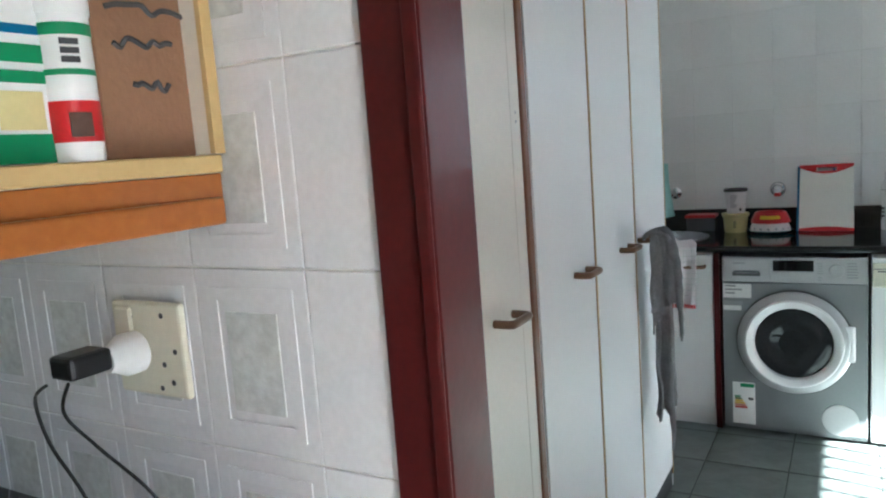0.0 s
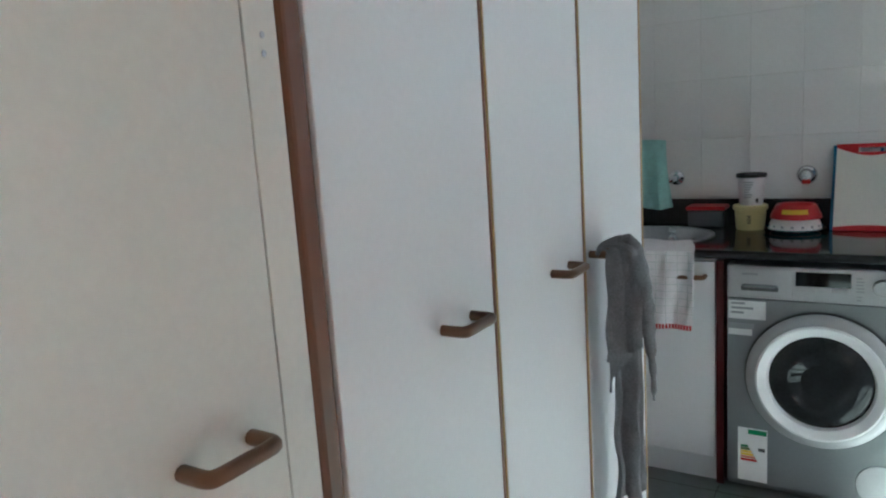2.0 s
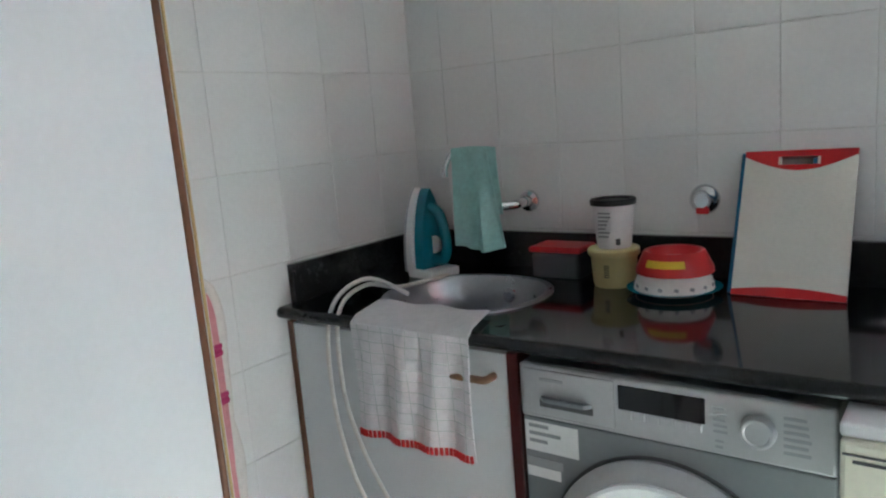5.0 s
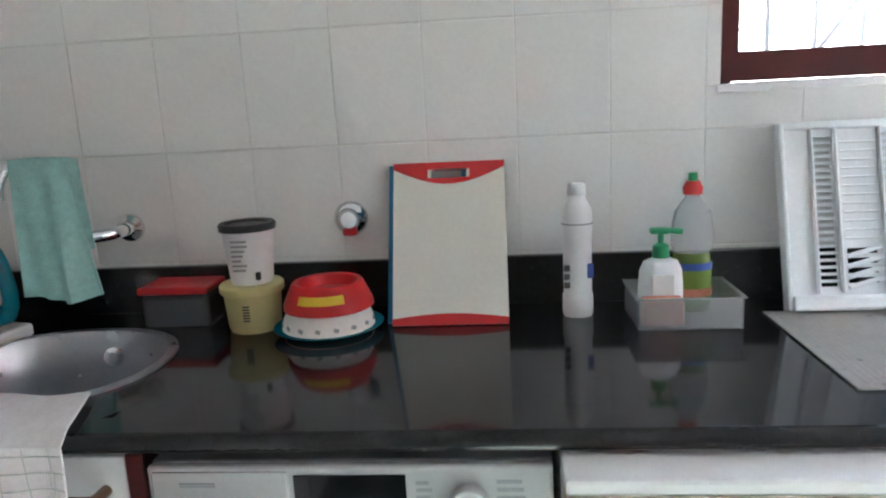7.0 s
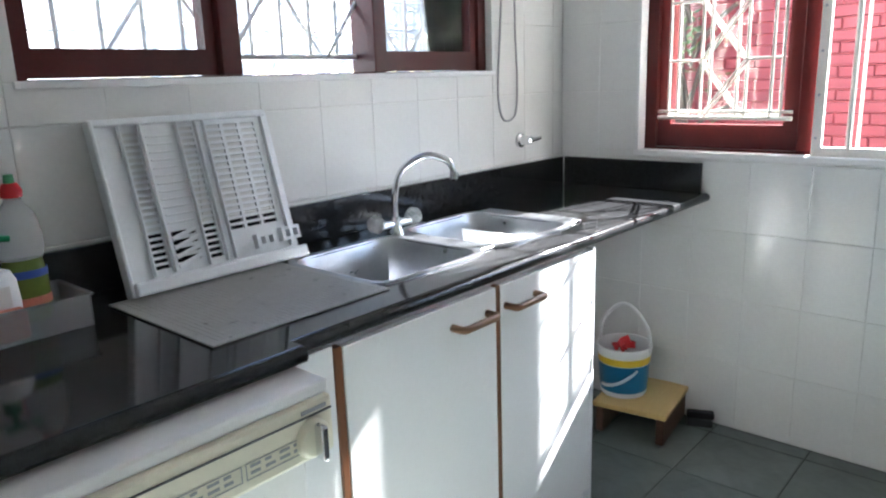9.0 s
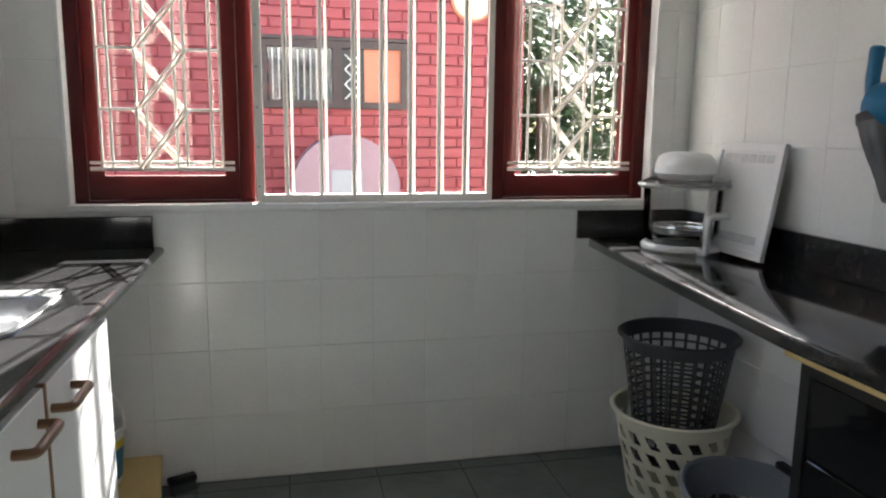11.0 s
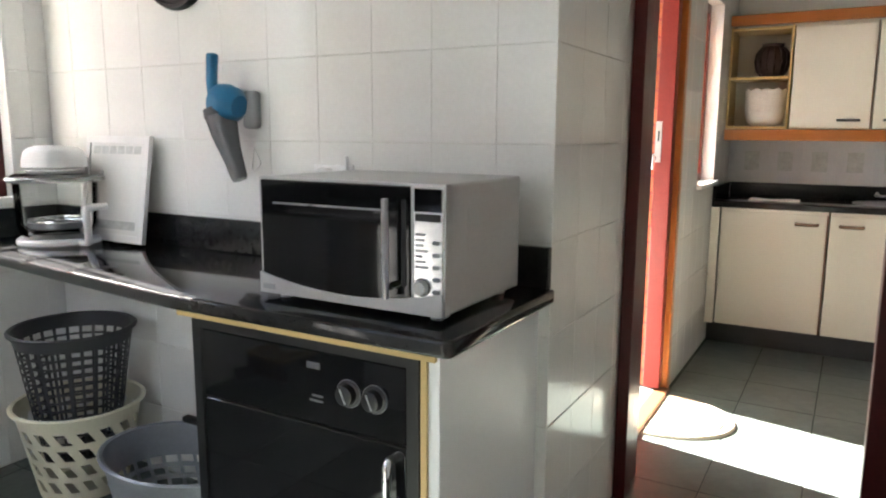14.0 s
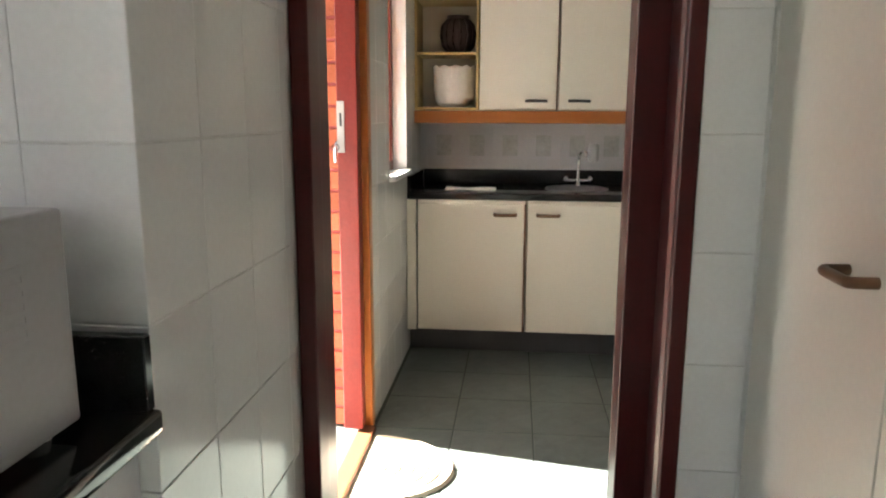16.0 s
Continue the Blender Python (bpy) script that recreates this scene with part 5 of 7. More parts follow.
# mixer tap of the double sink
mx = thing("mixer_tap", 3.885, -0.160, CT + 0.006, label="chrome swan neck mixer tap with clear knobs", category="tap")
part("base", lathe([(0.028, 0.0), (0.026, 0.01), (0.018, 0.02), (0.016, 0.05)], 26), "chrome", mx, smooth=True)
part("spout", tube(smooth_path([(0, 0, 0.03), (0.0, -0.005, 0.12), (0.012, -0.025, 0.185), (0.042, -0.080, 0.225), (0.070, -0.130, 0.218), (0.082, -0.150, 0.198), (0.085, -0.156, 0.172)], 8), 0.0095, 12), "chrome", mx, smooth=True)
part("nozzle", disc_x(lathe([(0.012, 0), (0.013, 0.02)], 16), pose(0.085, -0.156, 0.160)), "chrome", mx, smooth=True)
part("arm", tube([(-0.062, 0.0, 0.03), (0.062, 0.0, 0.03)], 0.011, 12), "chrome", mx, smooth=True)
for sx_ in (-1, 1):
    part("knob", disc_x(lathe([(0.010, 0), (0.024, 0.008), (0.026, 0.030), (0.018, 0.040)], 12), pose(0.058 * sx_, 0, 0.03, 0, 62 * sx_, 0)), "clear_plastic", mx, smooth=True)

# bucket on a low wooden step under the worktop
st = thing("wooden_step", 4.88, -0.47, 0, rz=8, label="low wooden stool under the worktop", category="stool")
part("top", box(-0.16, 0.16, -0.14, 0.14, 0.105, 0.125, 0.004, 2), "pale_wood", st)
part("runner", box(-0.15, 0.15, -0.13, -0.10, 0.0, 0.104, 0.003), "terracotta", st)
part("runner", box(-0.15, 0.15, 0.10, 0.13, 0.0, 0.104, 0.003), "terracotta", st)
bk = thing("paint_bucket", 4.86, -0.40, 0.126, label="white and blue plastic bucket with its handle up", category="bucket")
part("pail", lathe([(0.085, 0.0), (0.088, 0.008), (0.102, 0.185), (0.106, 0.187), (0.106, 0.197), (0.098, 0.197), (0.094, 0.17), (0.084, 0.02), (0.001, 0.02)], 44), "white_plastic", bk, smooth=True)
part("blue_label", lathe([(0.0890, 0.02), (0.0985, 0.13)], 44, False, False), "blue", bk, smooth=True)
part("yellow_band", lathe([(0.0985, 0.132), (0.1010, 0.160)], 44, False, False), "yellow", bk, smooth=True)
part("white_swoosh", tube([(0.094 * math.cos(radians(150 + 8 * k)), 0.094 * math.sin(radians(150 + 8 * k)), 0.045 + 0.0006 * k * k) for k in range(12)], 0.007, 6), "white_plastic", bk, smooth=True)
part("bail", tube(smooth_path([(0.0, -0.105, 0.18), (0.0, -0.095, 0.27), (0.0, -0.03, 0.345), (0.0, 0.03, 0.345), (0.0, 0.095, 0.27), (0.0, 0.105, 0.18)], 6), 0.007, 8), "white_plastic", bk, smooth=True)
part("rag", sheet(lambda u, v: (-0.05 + 0.08 * u, -0.04 + 0.06 * v + 0.012 * math.sin(9 * u), 0.19 + 0.035 * math.sin(3.1 * u) * math.sin(3.1 * v) + 0.01 * math.sin(14 * v)), 12, 12, 0.004), "red", bk, smooth=True)
sw = thing("floor_brush", 4.99, -0.66, 0.0, rz=25, label="small dark brush head on the floor", category="brush")
part("head", box(-0.02, 0.02, -0.05, 0.05, 0.035, 0.06, 0.006, 2), "black_plastic", sw)
part("bristles", box(-0.017, 0.017, -0.046, 0.046, 0.0, 0.034, 0.003), "dark_grey", sw)

# towel on the last cupboard handle, ironing board behind the cupboards
tw = thing("grey_towel", XC + 0.050, -1.752, 1.075, label="grey terry towel hanging from a cupboard handle", category="towel")


def towel_layer(a, b, top, bottom, seed, sway=0.015):
    """A hanging layer between two plan points; top and bottom give the drop at u."""
    def fn(u, v):
        z0, z1 = top(u), bottom(u)
        z = z0 + (z1 - z0) * v
        w = sway * (0.35 + v)
        x = a[0] + (b[0] - a[0]) * u + w * math.sin(8 * u + seed) + 0.016 * noise.noise(Vector((u * 3, z * 9, seed)))
        y = a[1] + (b[1] - a[1]) * u + 0.7 * w * math.cos(6 * u + 2 * seed) + 0.008 * noise.noise(Vector((z * 8, u * 3, seed + 5)))
        return (x, y, z)
    return fn


part("back_fall", sheet(towel_layer((-0.018, 0.030), (0.030, 0.125), lambda u: 0.020 - 0.06 * u, lambda u: -0.60 + 0.04 * u, 1.3), 16, 30, 0.008), "grey_towel", tw, smooth=True)
part("long_fall", sheet(towel_layer((-0.004, 0.028), (0.052, 0.085), lambda u: 0.022, lambda u: -0.34 - 0.38 * u ** 0.7, 2.6), 18, 34, 0.008), "grey_towel", tw, smooth=True)
part("corner_fall", sheet(towel_layer((-0.006, 0.006), (0.060, 0.050), lambda u: 0.022, lambda u: -0.300 + 0.16 * u, 4.1, 0.006), 14, 16, 0.007), "grey_towel", tw, smooth=True)
part("short_fall", sheet(towel_layer((-0.002, -0.004), (0.066, 0.036), lambda u: 0.024 + 0.01 * math.sin(3.1 * u), lambda u: -0.225 + 0.03 * u, 5.2, 0.009), 14, 14, 0.007), "grey_towel", tw, smooth=True)
part("top_fold", sheet(lambda u, v: (0.014 + 0.046 * math.cos(math.pi * (1 - v)) + 0.006 * math.sin(8 * u), -0.006 + 0.052 * u + 0.01 * v * u, 0.010 + 0.026 * math.sin(math.pi * v) * (0.7 + 0.5 * u)), 12, 14, 0.008), "grey_towel", tw, smooth=True)
roll = smooth_path([(0.018, 0.022, 0.034), (0.048, 0.036, 0.022), (0.066, 0.050, -0.06), (0.076, 0.070, -0.15), (0.082, 0.092, -0.25), (0.080, 0.108, -0.34)], 6)
part("roll", tube(roll, [0.016 + 0.013 * math.sin(math.pi * min(1.0, 1.3 * k / (len(roll) - 1))) - 0.012 * (k / (len(roll) - 1)) ** 3 + 0.002 * math.sin(2.1 * k) for k in range(len(roll))], 14), "grey_towel", tw, smooth=True)
tw.scale = (0.86, 0.90, 1.06)

ib = thing("ironing_board", 1.41, -1.147, 0.0, rz=-96, label="folded ironing board with pink hem and padded white cover", category="ironing board")


def board_half(z):
    """Half the board's width at a height: straight, with a blunt narrowed top."""
    return 0.150 if z < 0.98 else 0.150 - 0.035 * ((z - 0.98) / 0.11) ** 2


def band(z0, z1, y, x0, x1, slant=0.0):
    def fn(u, v):
        zz = z0 + (z1 - z0) * v
        w = board_half(zz)
        a = x0 + (x1 - x0) * u
        return (a * w, y + 0.004 * math.sin(9 * v + 4 * u), zz + slant * a)
    return fn


part("underside", sheet(band(0.14, 1.075, 0.0, -0.93, 1.0), 8, 20, 0.012), "tan_cloth", ib, smooth=True)
part("hem", sheet(band(0.14, 1.08, 0.010, -1.02, -0.74), 5, 40, 0.006), "pink_cloth", ib, smooth=True)
part("top_hem", sheet(band(1.03, 1.088, 0.013, -0.95, 1.0), 12, 5, 0.006), "pink_cloth", ib, smooth=True)
part("cover", sheet(lambda u, v: ((u * 2 - 1) * board_half(0.14 + 0.95 * v), -0.038 - 0.012 * math.sin(math.pi * u) - 0.006 * math.sin(13 * v + 5 * u), 0.14 + 0.95 * v), 12, 30, 0.020), "white_cloth", ib, smooth=True)
for y_, r_, ph in ((-0.004, 0.019, 0.0), (-0.032, 0.022, 1.7)):
    zs = [0.15 + 0.0235 * k for k in range(40)]
    rr = [r_ * (0.72 + 0.28 * abs(math.sin(8.5 * z + ph)) ** 0.5 + 0.06 * math.sin(41 * z + ph)) for z in zs]
    rr[-1] *= 0.5
    part("cover_edge", tube([(-board_half(z) - 0.012 + 0.004 * math.sin(17 * z + ph), y_ + 0.003 * math.sin(23 * z), z) for z in zs], rr, 12), "white_cloth", ib, smooth=True)
for z_, sl in ((0.900, -0.012), (0.785, -0.018)):
    part("tape", sheet(band(z_ - 0.013, z_ + 0.013, 0.021, -1.03, 1.0, sl), 10, 4, 0.003), "magenta_tape", ib, "magenta elastic tape", smooth=True)
part("bracket", tube(smooth_path([(-0.125, 0.0, 1.055), (-0.115, 0.040, 1.050), (-0.06, 0.055, 1.046), (0.06, 0.055, 1.050), (0.125, 0.030, 1.060)], 5), 0.011, 10), "dark_steel", ib, smooth=True)
part("cord", tube(smooth_path([(-0.02, 0.03, 1.04), (-0.04, 0.035, 0.99), (-0.06, 0.03, 0.94)], 5), 0.003, 6), "white_cloth", ib, smooth=True)
part("hook", tube(smooth_path([(0.02, 0.03, 1.05), (0.01, 0.035, 1.12), (0.05, 0.035, 1.22), (0.07, 0.03, 1.30)], 6), 0.004, 8), "dark_steel", ib, smooth=True)
part("leg", tube(smooth_path([(0.115, 0.048, 0.014), (0.115, 0.048, 0.60), (0.10, 0.048, 0.74), (0.03, 0.048, 0.775), (-0.05, 0.048, 0.745), (-0.098, 0.048, 0.62), (-0.108, 0.048, 0.014)], 8), 0.013, 12), "steel", ib, smooth=True)
part("leg", tube(smooth_path([(0.085, 0.020, 0.014), (0.085, 0.020, 0.58), (0.05, 0.022, 0.69), (-0.03, 0.022, 0.69), (-0.072, 0.020, 0.56), (-0.078, 0.020, 0.014)], 8), 0.010, 12), "steel", ib, smooth=True)
part("foot_bar", rod((-0.135, 0.034, 0.014), (0.14, 0.034, 0.014), 0.014, 10), "steel", ib)


# ---- counter along the south wall ----
def poly_slab(points, z0, z1, bevel=0.012, seg=3):
    bm = bmesh.new()
    f = bm.faces.new([bm.verts.new((x, y, z0)) for x, y in points])
    ext = bmesh.ops.extrude_face_region(bm, geom=[f])
    bmesh.ops.translate(bm, vec=(0, 0, z1 - z0), verts=[v for v in ext["geom"] if isinstance(v, bmesh.types.BMVert)])
    bmesh.ops.bevel(bm, geom=bm.edges[:], offset=bevel, segments=seg, affect="EDGES", profile=0.5)
    return bm


wt2 = thing("worktop", 0, 0, 0, label="black polished granite counter under the microwave", category="worktop")
part("slab", poly_slab([(2.902, YS + 0.001), (2.902, -2.095), (2.915, -2.082), (3.70, -2.082), (4.20, -2.135), (XE - 0.001, -2.232), (XE - 0.001, YS + 0.001)], 0.862, CT, 0.008), "granite", wt2, smooth=True)
part("splashback", box(2.914, XE - 0.022, YS + 0.001, YS + 0.021, CT - 0.001, 1.010, 0.002), "granite", wt2)
part("side_splashback", box(XE - 0.021, XE - 0.001, YS + 0.001, -2.178, CT - 0.001, 1.010, 0.002), "granite", wt2)
part("edge_strip", box(2.945, 3.70, -2.108, -2.098, 0.846, 0.862, 0.001), "pale_wood", wt2)

ov = thing("built_in_oven", 2.99, -2.112, 0, label="black glass built-in dishwasher with two knobs", category="oven")
part("body", box(0.0, 0.668, -0.515, -0.012, 0.02, 0.843, 0.003), "black_plastic", ov)
part("front_frame", plate_with_holes(0.668, 0.76, 0.014, [(0.030, 0.640, 0.030, 0.735)]), "black_plastic", ov).location = (0, -0.011, 0.085)
dv = part("door_glass", box(0.032, 0.638, -0.010, -0.001, 0.117, 0.640, 0.003), "black_gloss", ov)
cpn = part("control_panel", box(0.032, 0.638, -0.010, -0.001, 0.646, 0.818, 0.003), "black_gloss", ov)
for xk in (0.112, 0.182):
    kb = part("knob", disc_x(lathe([(0.031, 0.0), (0.030, 0.004), (0.024, 0.006), (0.022, 0.022), (0.018, 0.024)], 32), pose(xk, -0.001, 0.735, -90, 0, 0)), "black_plastic", cpn, smooth=True)
    part("dial_ring", disc_x(lathe([(0.0325, 0.0), (0.0325, 0.0022), (0.0300, 0.0024)], 32), pose(xk, -0.001, 0.735, -90, 0, 0)), "dark_steel", kb, smooth=True)
    part("pointer", disc_x(box(-0.0025, 0.0025, 0.0235, 0.026, -0.018, 0.018, 0.001), pose(xk, -0.001, 0.735, 0, 25, 0)), "silver", kb)
part("badge", box(0.262, 0.300, -0.001, 0.0006, 0.775, 0.790), "rubber", cpn)
bars_of_print(cpn, 0.255, -0.0009, 0.712, 2, 0.05, 0.012, "rubber", 3, 1)
part("handle", tube(smooth_path([(0.066, -0.002, 0.61), (0.066, 0.022, 0.605), (0.066, 0.028, 0.55), (0.066, 0.028, 0.42), (0.066, 0.022, 0.365), (0.066, -0.002, 0.36)], 5), 0.011, 10), "chrome", dv, smooth=True)
sp2 = thing("side_panel", 2.945, YS + 0.002, 0, label="white panel closing the end of the counter", category="panel")
part("panel", box(0.0, 0.040, 0.0, 0.525, 0.0, 0.861, 0.002), "melamine", sp2)
part("edge_strip", box(0.026, 0.041, 0.525, 0.534, 0.0, 0.845, 0.001), "pale_wood", sp2)
sp3 = thing("side_panel", 3.662, YS + 0.002, 0, label="white panel beside the open space for baskets", category="panel")
part("panel", box(0.0, 0.020, 0.0, 0.46, 0.0, 0.861, 0.002), "melamine", sp3)

# microwave, its front to the north
mw = thing("microwave", 3.479, -2.178, CT + 0.001, rz=180, label="silver microwave oven with black door", category="microwave")
MW, MH = 0.512, 0.296
part("body", box(0.003, MW - 0.003, 0.022, 0.382, 0.016, MH, 0.006, 2), "silver", mw)
part("front_frame", plate_with_holes(MW, MH - 0.016, 0.022, [(0.028, 0.420, 0.055, 0.272), (0.442, 0.500, 0.045, 0.272)]), "silver", mw).location = (0, 0.0, 0.016)
dw = part("door_window", box(0.006, 0.428, -0.004, 0.010, 0.034, 0.290, 0.004, 2), "black_gloss", mw)
part("reflective_trim", box(0.045, 0.360, -0.0060, -0.0038, 0.2335, 0.238, 0.001), "steel", dw)
bm = bmesh.new()
low = []
for k in range(25):
    u_ = k / 24
    low.append((0.002 + (MW - 0.004) * u_, 0.050 + 0.030 * (2 * u_ - 1) ** 2 - 0.012))
vg = [[bm.verts.new(q) for q in ((x_, 0.0, 0.018), (x_, -0.010, 0.018), (x_, -0.010, z_), (x_, 0.0, z_))] for x_, z_ in low]
for a, b in zip(vg, vg[1:]):
    for i in range(3):
        bm.faces.new((a[i], b[i], b[i + 1], a[i + 1]))
part("curved_base_strip", bm, "silver", mw)
part("maker_plate", box(0.012, 0.050, -0.0118, -0.0098, 0.028, 0.040, 0.0005), "label_grey", mw)
part("handle", rod((0.384, -0.034, 0.050), (0.384, -0.034, 0.264), 0.0078, 14), "steel", dw, smooth=True)
for z_ in (0.074, 0.244):
    part("handle_stud", rod((0.384, -0.003, z_), (0.384, -0.034, z_), 0.0085, 14), "chrome", dw, smooth=True)
part("handle_slot", box(0.406, 0.418, -0.0062, -0.0038, 0.075, 0.262, 0.001), "black_plastic", dw)
pn2 = part("control_panel", box(0.436, 0.508, -0.004, 0.010, 0.048, 0.290, 0.003, 2), "panel_mirror", mw)
part("display", box(0.439, 0.505, -0.0056, -0.0038, 0.238, 0.286, 0.001), "black_gloss", pn2)
part("symbol_field", box(0.442, 0.502, -0.0048, -0.0038, 0.218, 0.234, 0.001), "black_plastic", pn2)
part("dial", front_disc([(0.0175, 0.0), (0.0168, 0.012), (0.0135, 0.016), (0.001, 0.016)], 0.458, -0.004, 0.078, 28), "silver", pn2, smooth=True)
part("dial_ring", front_disc([(0.0195, 0.0), (0.0195, 0.003)], 0.458, -0.004, 0.078, 28), "black_plastic", pn2)
for k in range(5):
    part("button", box(0.484, 0.501, -0.0070, -0.0038, 0.066 + 0.026 * k, 0.075 + 0.026 * k, 0.003, 2), "silver_dark", pn2)
bars_of_print(pn2, 0.442, -0.0042, 0.190, 7, 0.032, 0.0115, "label_grey", 9)
for xk, yk in ((0.04, 0.04), (0.47, 0.04), (0.04, 0.35), (0.47, 0.35)):
    part("foot", disc_x(lathe([(0.014, 0), (0.016, 0.017)], 14), pose(xk, yk, 0)), "white_plastic", mw)
part("hinge_pin", disc_x(lathe([(0.006, 0), (0.006, 0.012)], 12), pose(-0.010, 0.03, 0.262, 0, 90, 0)), "black_plastic", mw)
part("vent_grille", plate_with_holes(0.20, 0.09, 0.001, [(0.005, 0.195, 0.006 + 0.016 * k, 0.014 + 0.016 * k) for k in range(5)]), "silver", mw).matrix_local = Matrix(((0, 1, 0, MW - 0.0033), (1, 0, 0, 0.10), (0, 0, 1, 0.15), (0, 0, 0, 1)))

# halogen cooker, tray, cordless vacuum, clock, socket
hc = thing("halogen_cooker", 4.735, -2.455, CT, rz=62, label="glass bowl halogen cooker with white lid on a stand", category="cooker")
part("stand", lathe([(0.135, 0.0), (0.141, 0.006), (0.140, 0.018), (0.130, 0.026), (0.10, 0.020)], 48), "white_plastic", hc, smooth=True)
gb = part("glass_bowl", lathe([(0.10, 0.024), (0.122, 0.034), (0.136, 0.066), (0.139, 0.215), (0.145, 0.222), (0.137, 0.224), (0.135, 0.215), (0.132, 0.070), (0.116, 0.042), (0.001, 0.030)], 48, cap0=False), "bowl_glass", hc, smooth=True)
gb.visible_shadow = False
part("wire_rack", tube([(0.10 * math.cos(radians(15 * k)), 0.10 * math.sin(radians(15 * k)), 0.085) for k in range(24)], 0.003, 6, closed=True), "chrome", hc)
for a in range(0, 180, 30):
    part("rack_wire", rod((0.10 * math.cos(radians(a)), 0.10 * math.sin(radians(a)), 0.085), (-0.10 * math.cos(radians(a)), -0.10 * math.sin(radians(a)), 0.085), 0.002, 6), "chrome", hc)
part("inner_plate", lathe([(0.085, 0.056), (0.100, 0.062), (0.102, 0.078), (0.098, 0.078), (0.09, 0.066), (0.001, 0.062)], 36), "steel", hc, smooth=True)
part("lid_rim", lathe([(0.158, 0.224), (0.162, 0.232), (0.158, 0.240), (0.12, 0.244)], 48), "clear_plastic", hc, smooth=True)
part("lid_glass", lathe([(0.150, 0.240), (0.125, 0.256), (0.095, 0.262)], 48), "glass", hc, smooth=True)
part("motor_housing", lathe([(0.094, 0.268), (0.106, 0.275), (0.104, 0.300), (0.096, 0.328), (0.080, 0.342), (0.045, 0.349), (0.001, 0.350)], 48), "white_plastic", hc, smooth=True)
part("housing_band", lathe([(0.088, 0.252), (0.096, 0.262), (0.092, 0.269)], 48), "white_plastic", hc, smooth=True)
part("stand_handle", tube(smooth_path([(-0.13, 0.02, 0.015), (-0.165, 0.03, 0.02), (-0.178, 0.03, 0.07), (-0.170, 0.03, 0.122), (-0.13, 0.07, 0.130), (-0.09, 0.115, 0.130), (-0.075, 0.14, 0.120), (-0.075, 0.155, 0.07), (-0.075, 0.145, 0.012), (-0.05, 0.12, 0.012)], 6), 0.013, 12), "white_plastic", hc, smooth=True)
part("lid_handle", tube(smooth_path([(-0.13, -0.05, 0.245), (-0.165, -0.06, 0.262), (-0.178, -0.03, 0.275), (-0.172, 0.0, 0.262), (-0.14, 0.02, 0.245)], 5), 0.006, 8), "white_plastic", hc, smooth=True)

pf = thing("framed_tray", 4.400, -2.555, CT + 0.004, rx=9, label="white framed tray leaning on the splashback", category="tray")
part("frame", plate_with_holes(0.355, 0.382, 0.016, [(0.026, 0.329, 0.026, 0.356)]), "white_plastic", pf)
part("face", box(0.020, 0.335, 0.004, 0.010, 0.020, 0.362), "label_white", pf)
for k, c in enumerate(range(6)):
    part("print_patch", box(0.045 + 0.045 * k, 0.085 + 0.045 * k, 0.0095, 0.0105, 0.318, 0.346), "tile_wash", pf)
part("print_patch", box(0.05, 0.27, 0.0095, 0.0105, 0.045, 0.075), "tile_wash", pf)

vc = thing("hand_vacuum", 3.972, YS + 0.045, 1.36, label="blue cordless hand vacuum on a wall mount", category="vacuum cleaner")
part("wall_mount", box(-0.066, -0.006, -0.044, -0.008, -0.050, 0.070, 0.014, 3), "label_grey", vc)
part("motor_body", disc_x(lathe([(0.034, -0.055), (0.054, -0.035), (0.060, 0.0), (0.055, 0.035), (0.036, 0.050)], 32), pose(0.022, 0.022, 0.03, 0, 78, 0)), "blue", vc, smooth=True)
part("handle", tube(smooth_path([(0.060, 0.030, 0.02), (0.072, 0.034, 0.08), (0.070, 0.034, 0.14), (0.066, 0.034, 0.185)], 6), [0.024, 0.023, 0.022, 0.020, 0.019, 0.018, 0.018, 0.018, 0.018, 0.018, 0.018, 0.018, 0.018, 0.018, 0.019, 0.019, 0.019, 0.018, 0.012], 14), "blue", vc, smooth=True)
part("dust_cup", tube(smooth_path([(0.044, 0.03, -0.005), (0.022, 0.034, -0.07), (-0.010, 0.034, -0.15), (-0.034, 0.034, -0.210)], 5), [0.052, 0.050, 0.048, 0.046, 0.044, 0.042, 0.040, 0.037, 0.034, 0.032, 0.030, 0.029, 0.028, 0.027, 0.026, 0.022], 18), "smoke", vc, smooth=True)
part("band", tube([(0.046, 0.03, 0.012), (0.040, 0.031, -0.012)], 0.0535, 20), "dark_grey", vc, smooth=True)
part("cable", tube(smooth_path([(-0.05, -0.02, -0.12), (-0.07, -0.02, -0.16), (-0.03, -0.025, -0.18), (-0.035, -0.03, -0.11)], 6), 0.003, 6), "white_plastic", vc, smooth=True)

ck = thing("wall_clock", 4.262, YS + 0.001, 1.852, label="round wall clock with black rim", category="clock")
ROT = pose(0, 0, 0, -90, 0, 0)
part("case", disc_x(lathe([(0.150, 0.0), (0.152, 0.012), (0.146, 0.030), (0.134, 0.032), (0.130, 0.020), (0.001, 0.019)], 60), ROT), "black_plastic", ck, smooth=True)
part("dial", disc_x(lathe([(0.130, 0.0195), (0.001, 0.0205)], 60), ROT), "label_white", ck)
for k in range(12):
    a = radians(30 * k)
    part("hour_mark", disc_x(box(-0.005, 0.005, 0.0205, 0.0215, 0.094, 0.118), pose(0, 0, 0, 0, 30 * k, 0)), "print_dark", ck)
part("hour_hand", disc_x(box(-0.004, 0.004, 0.022, 0.0235, -0.015, 0.065, 0.0005), pose(0, 0, 0, 0, -55, 0)), "print_dark", ck)
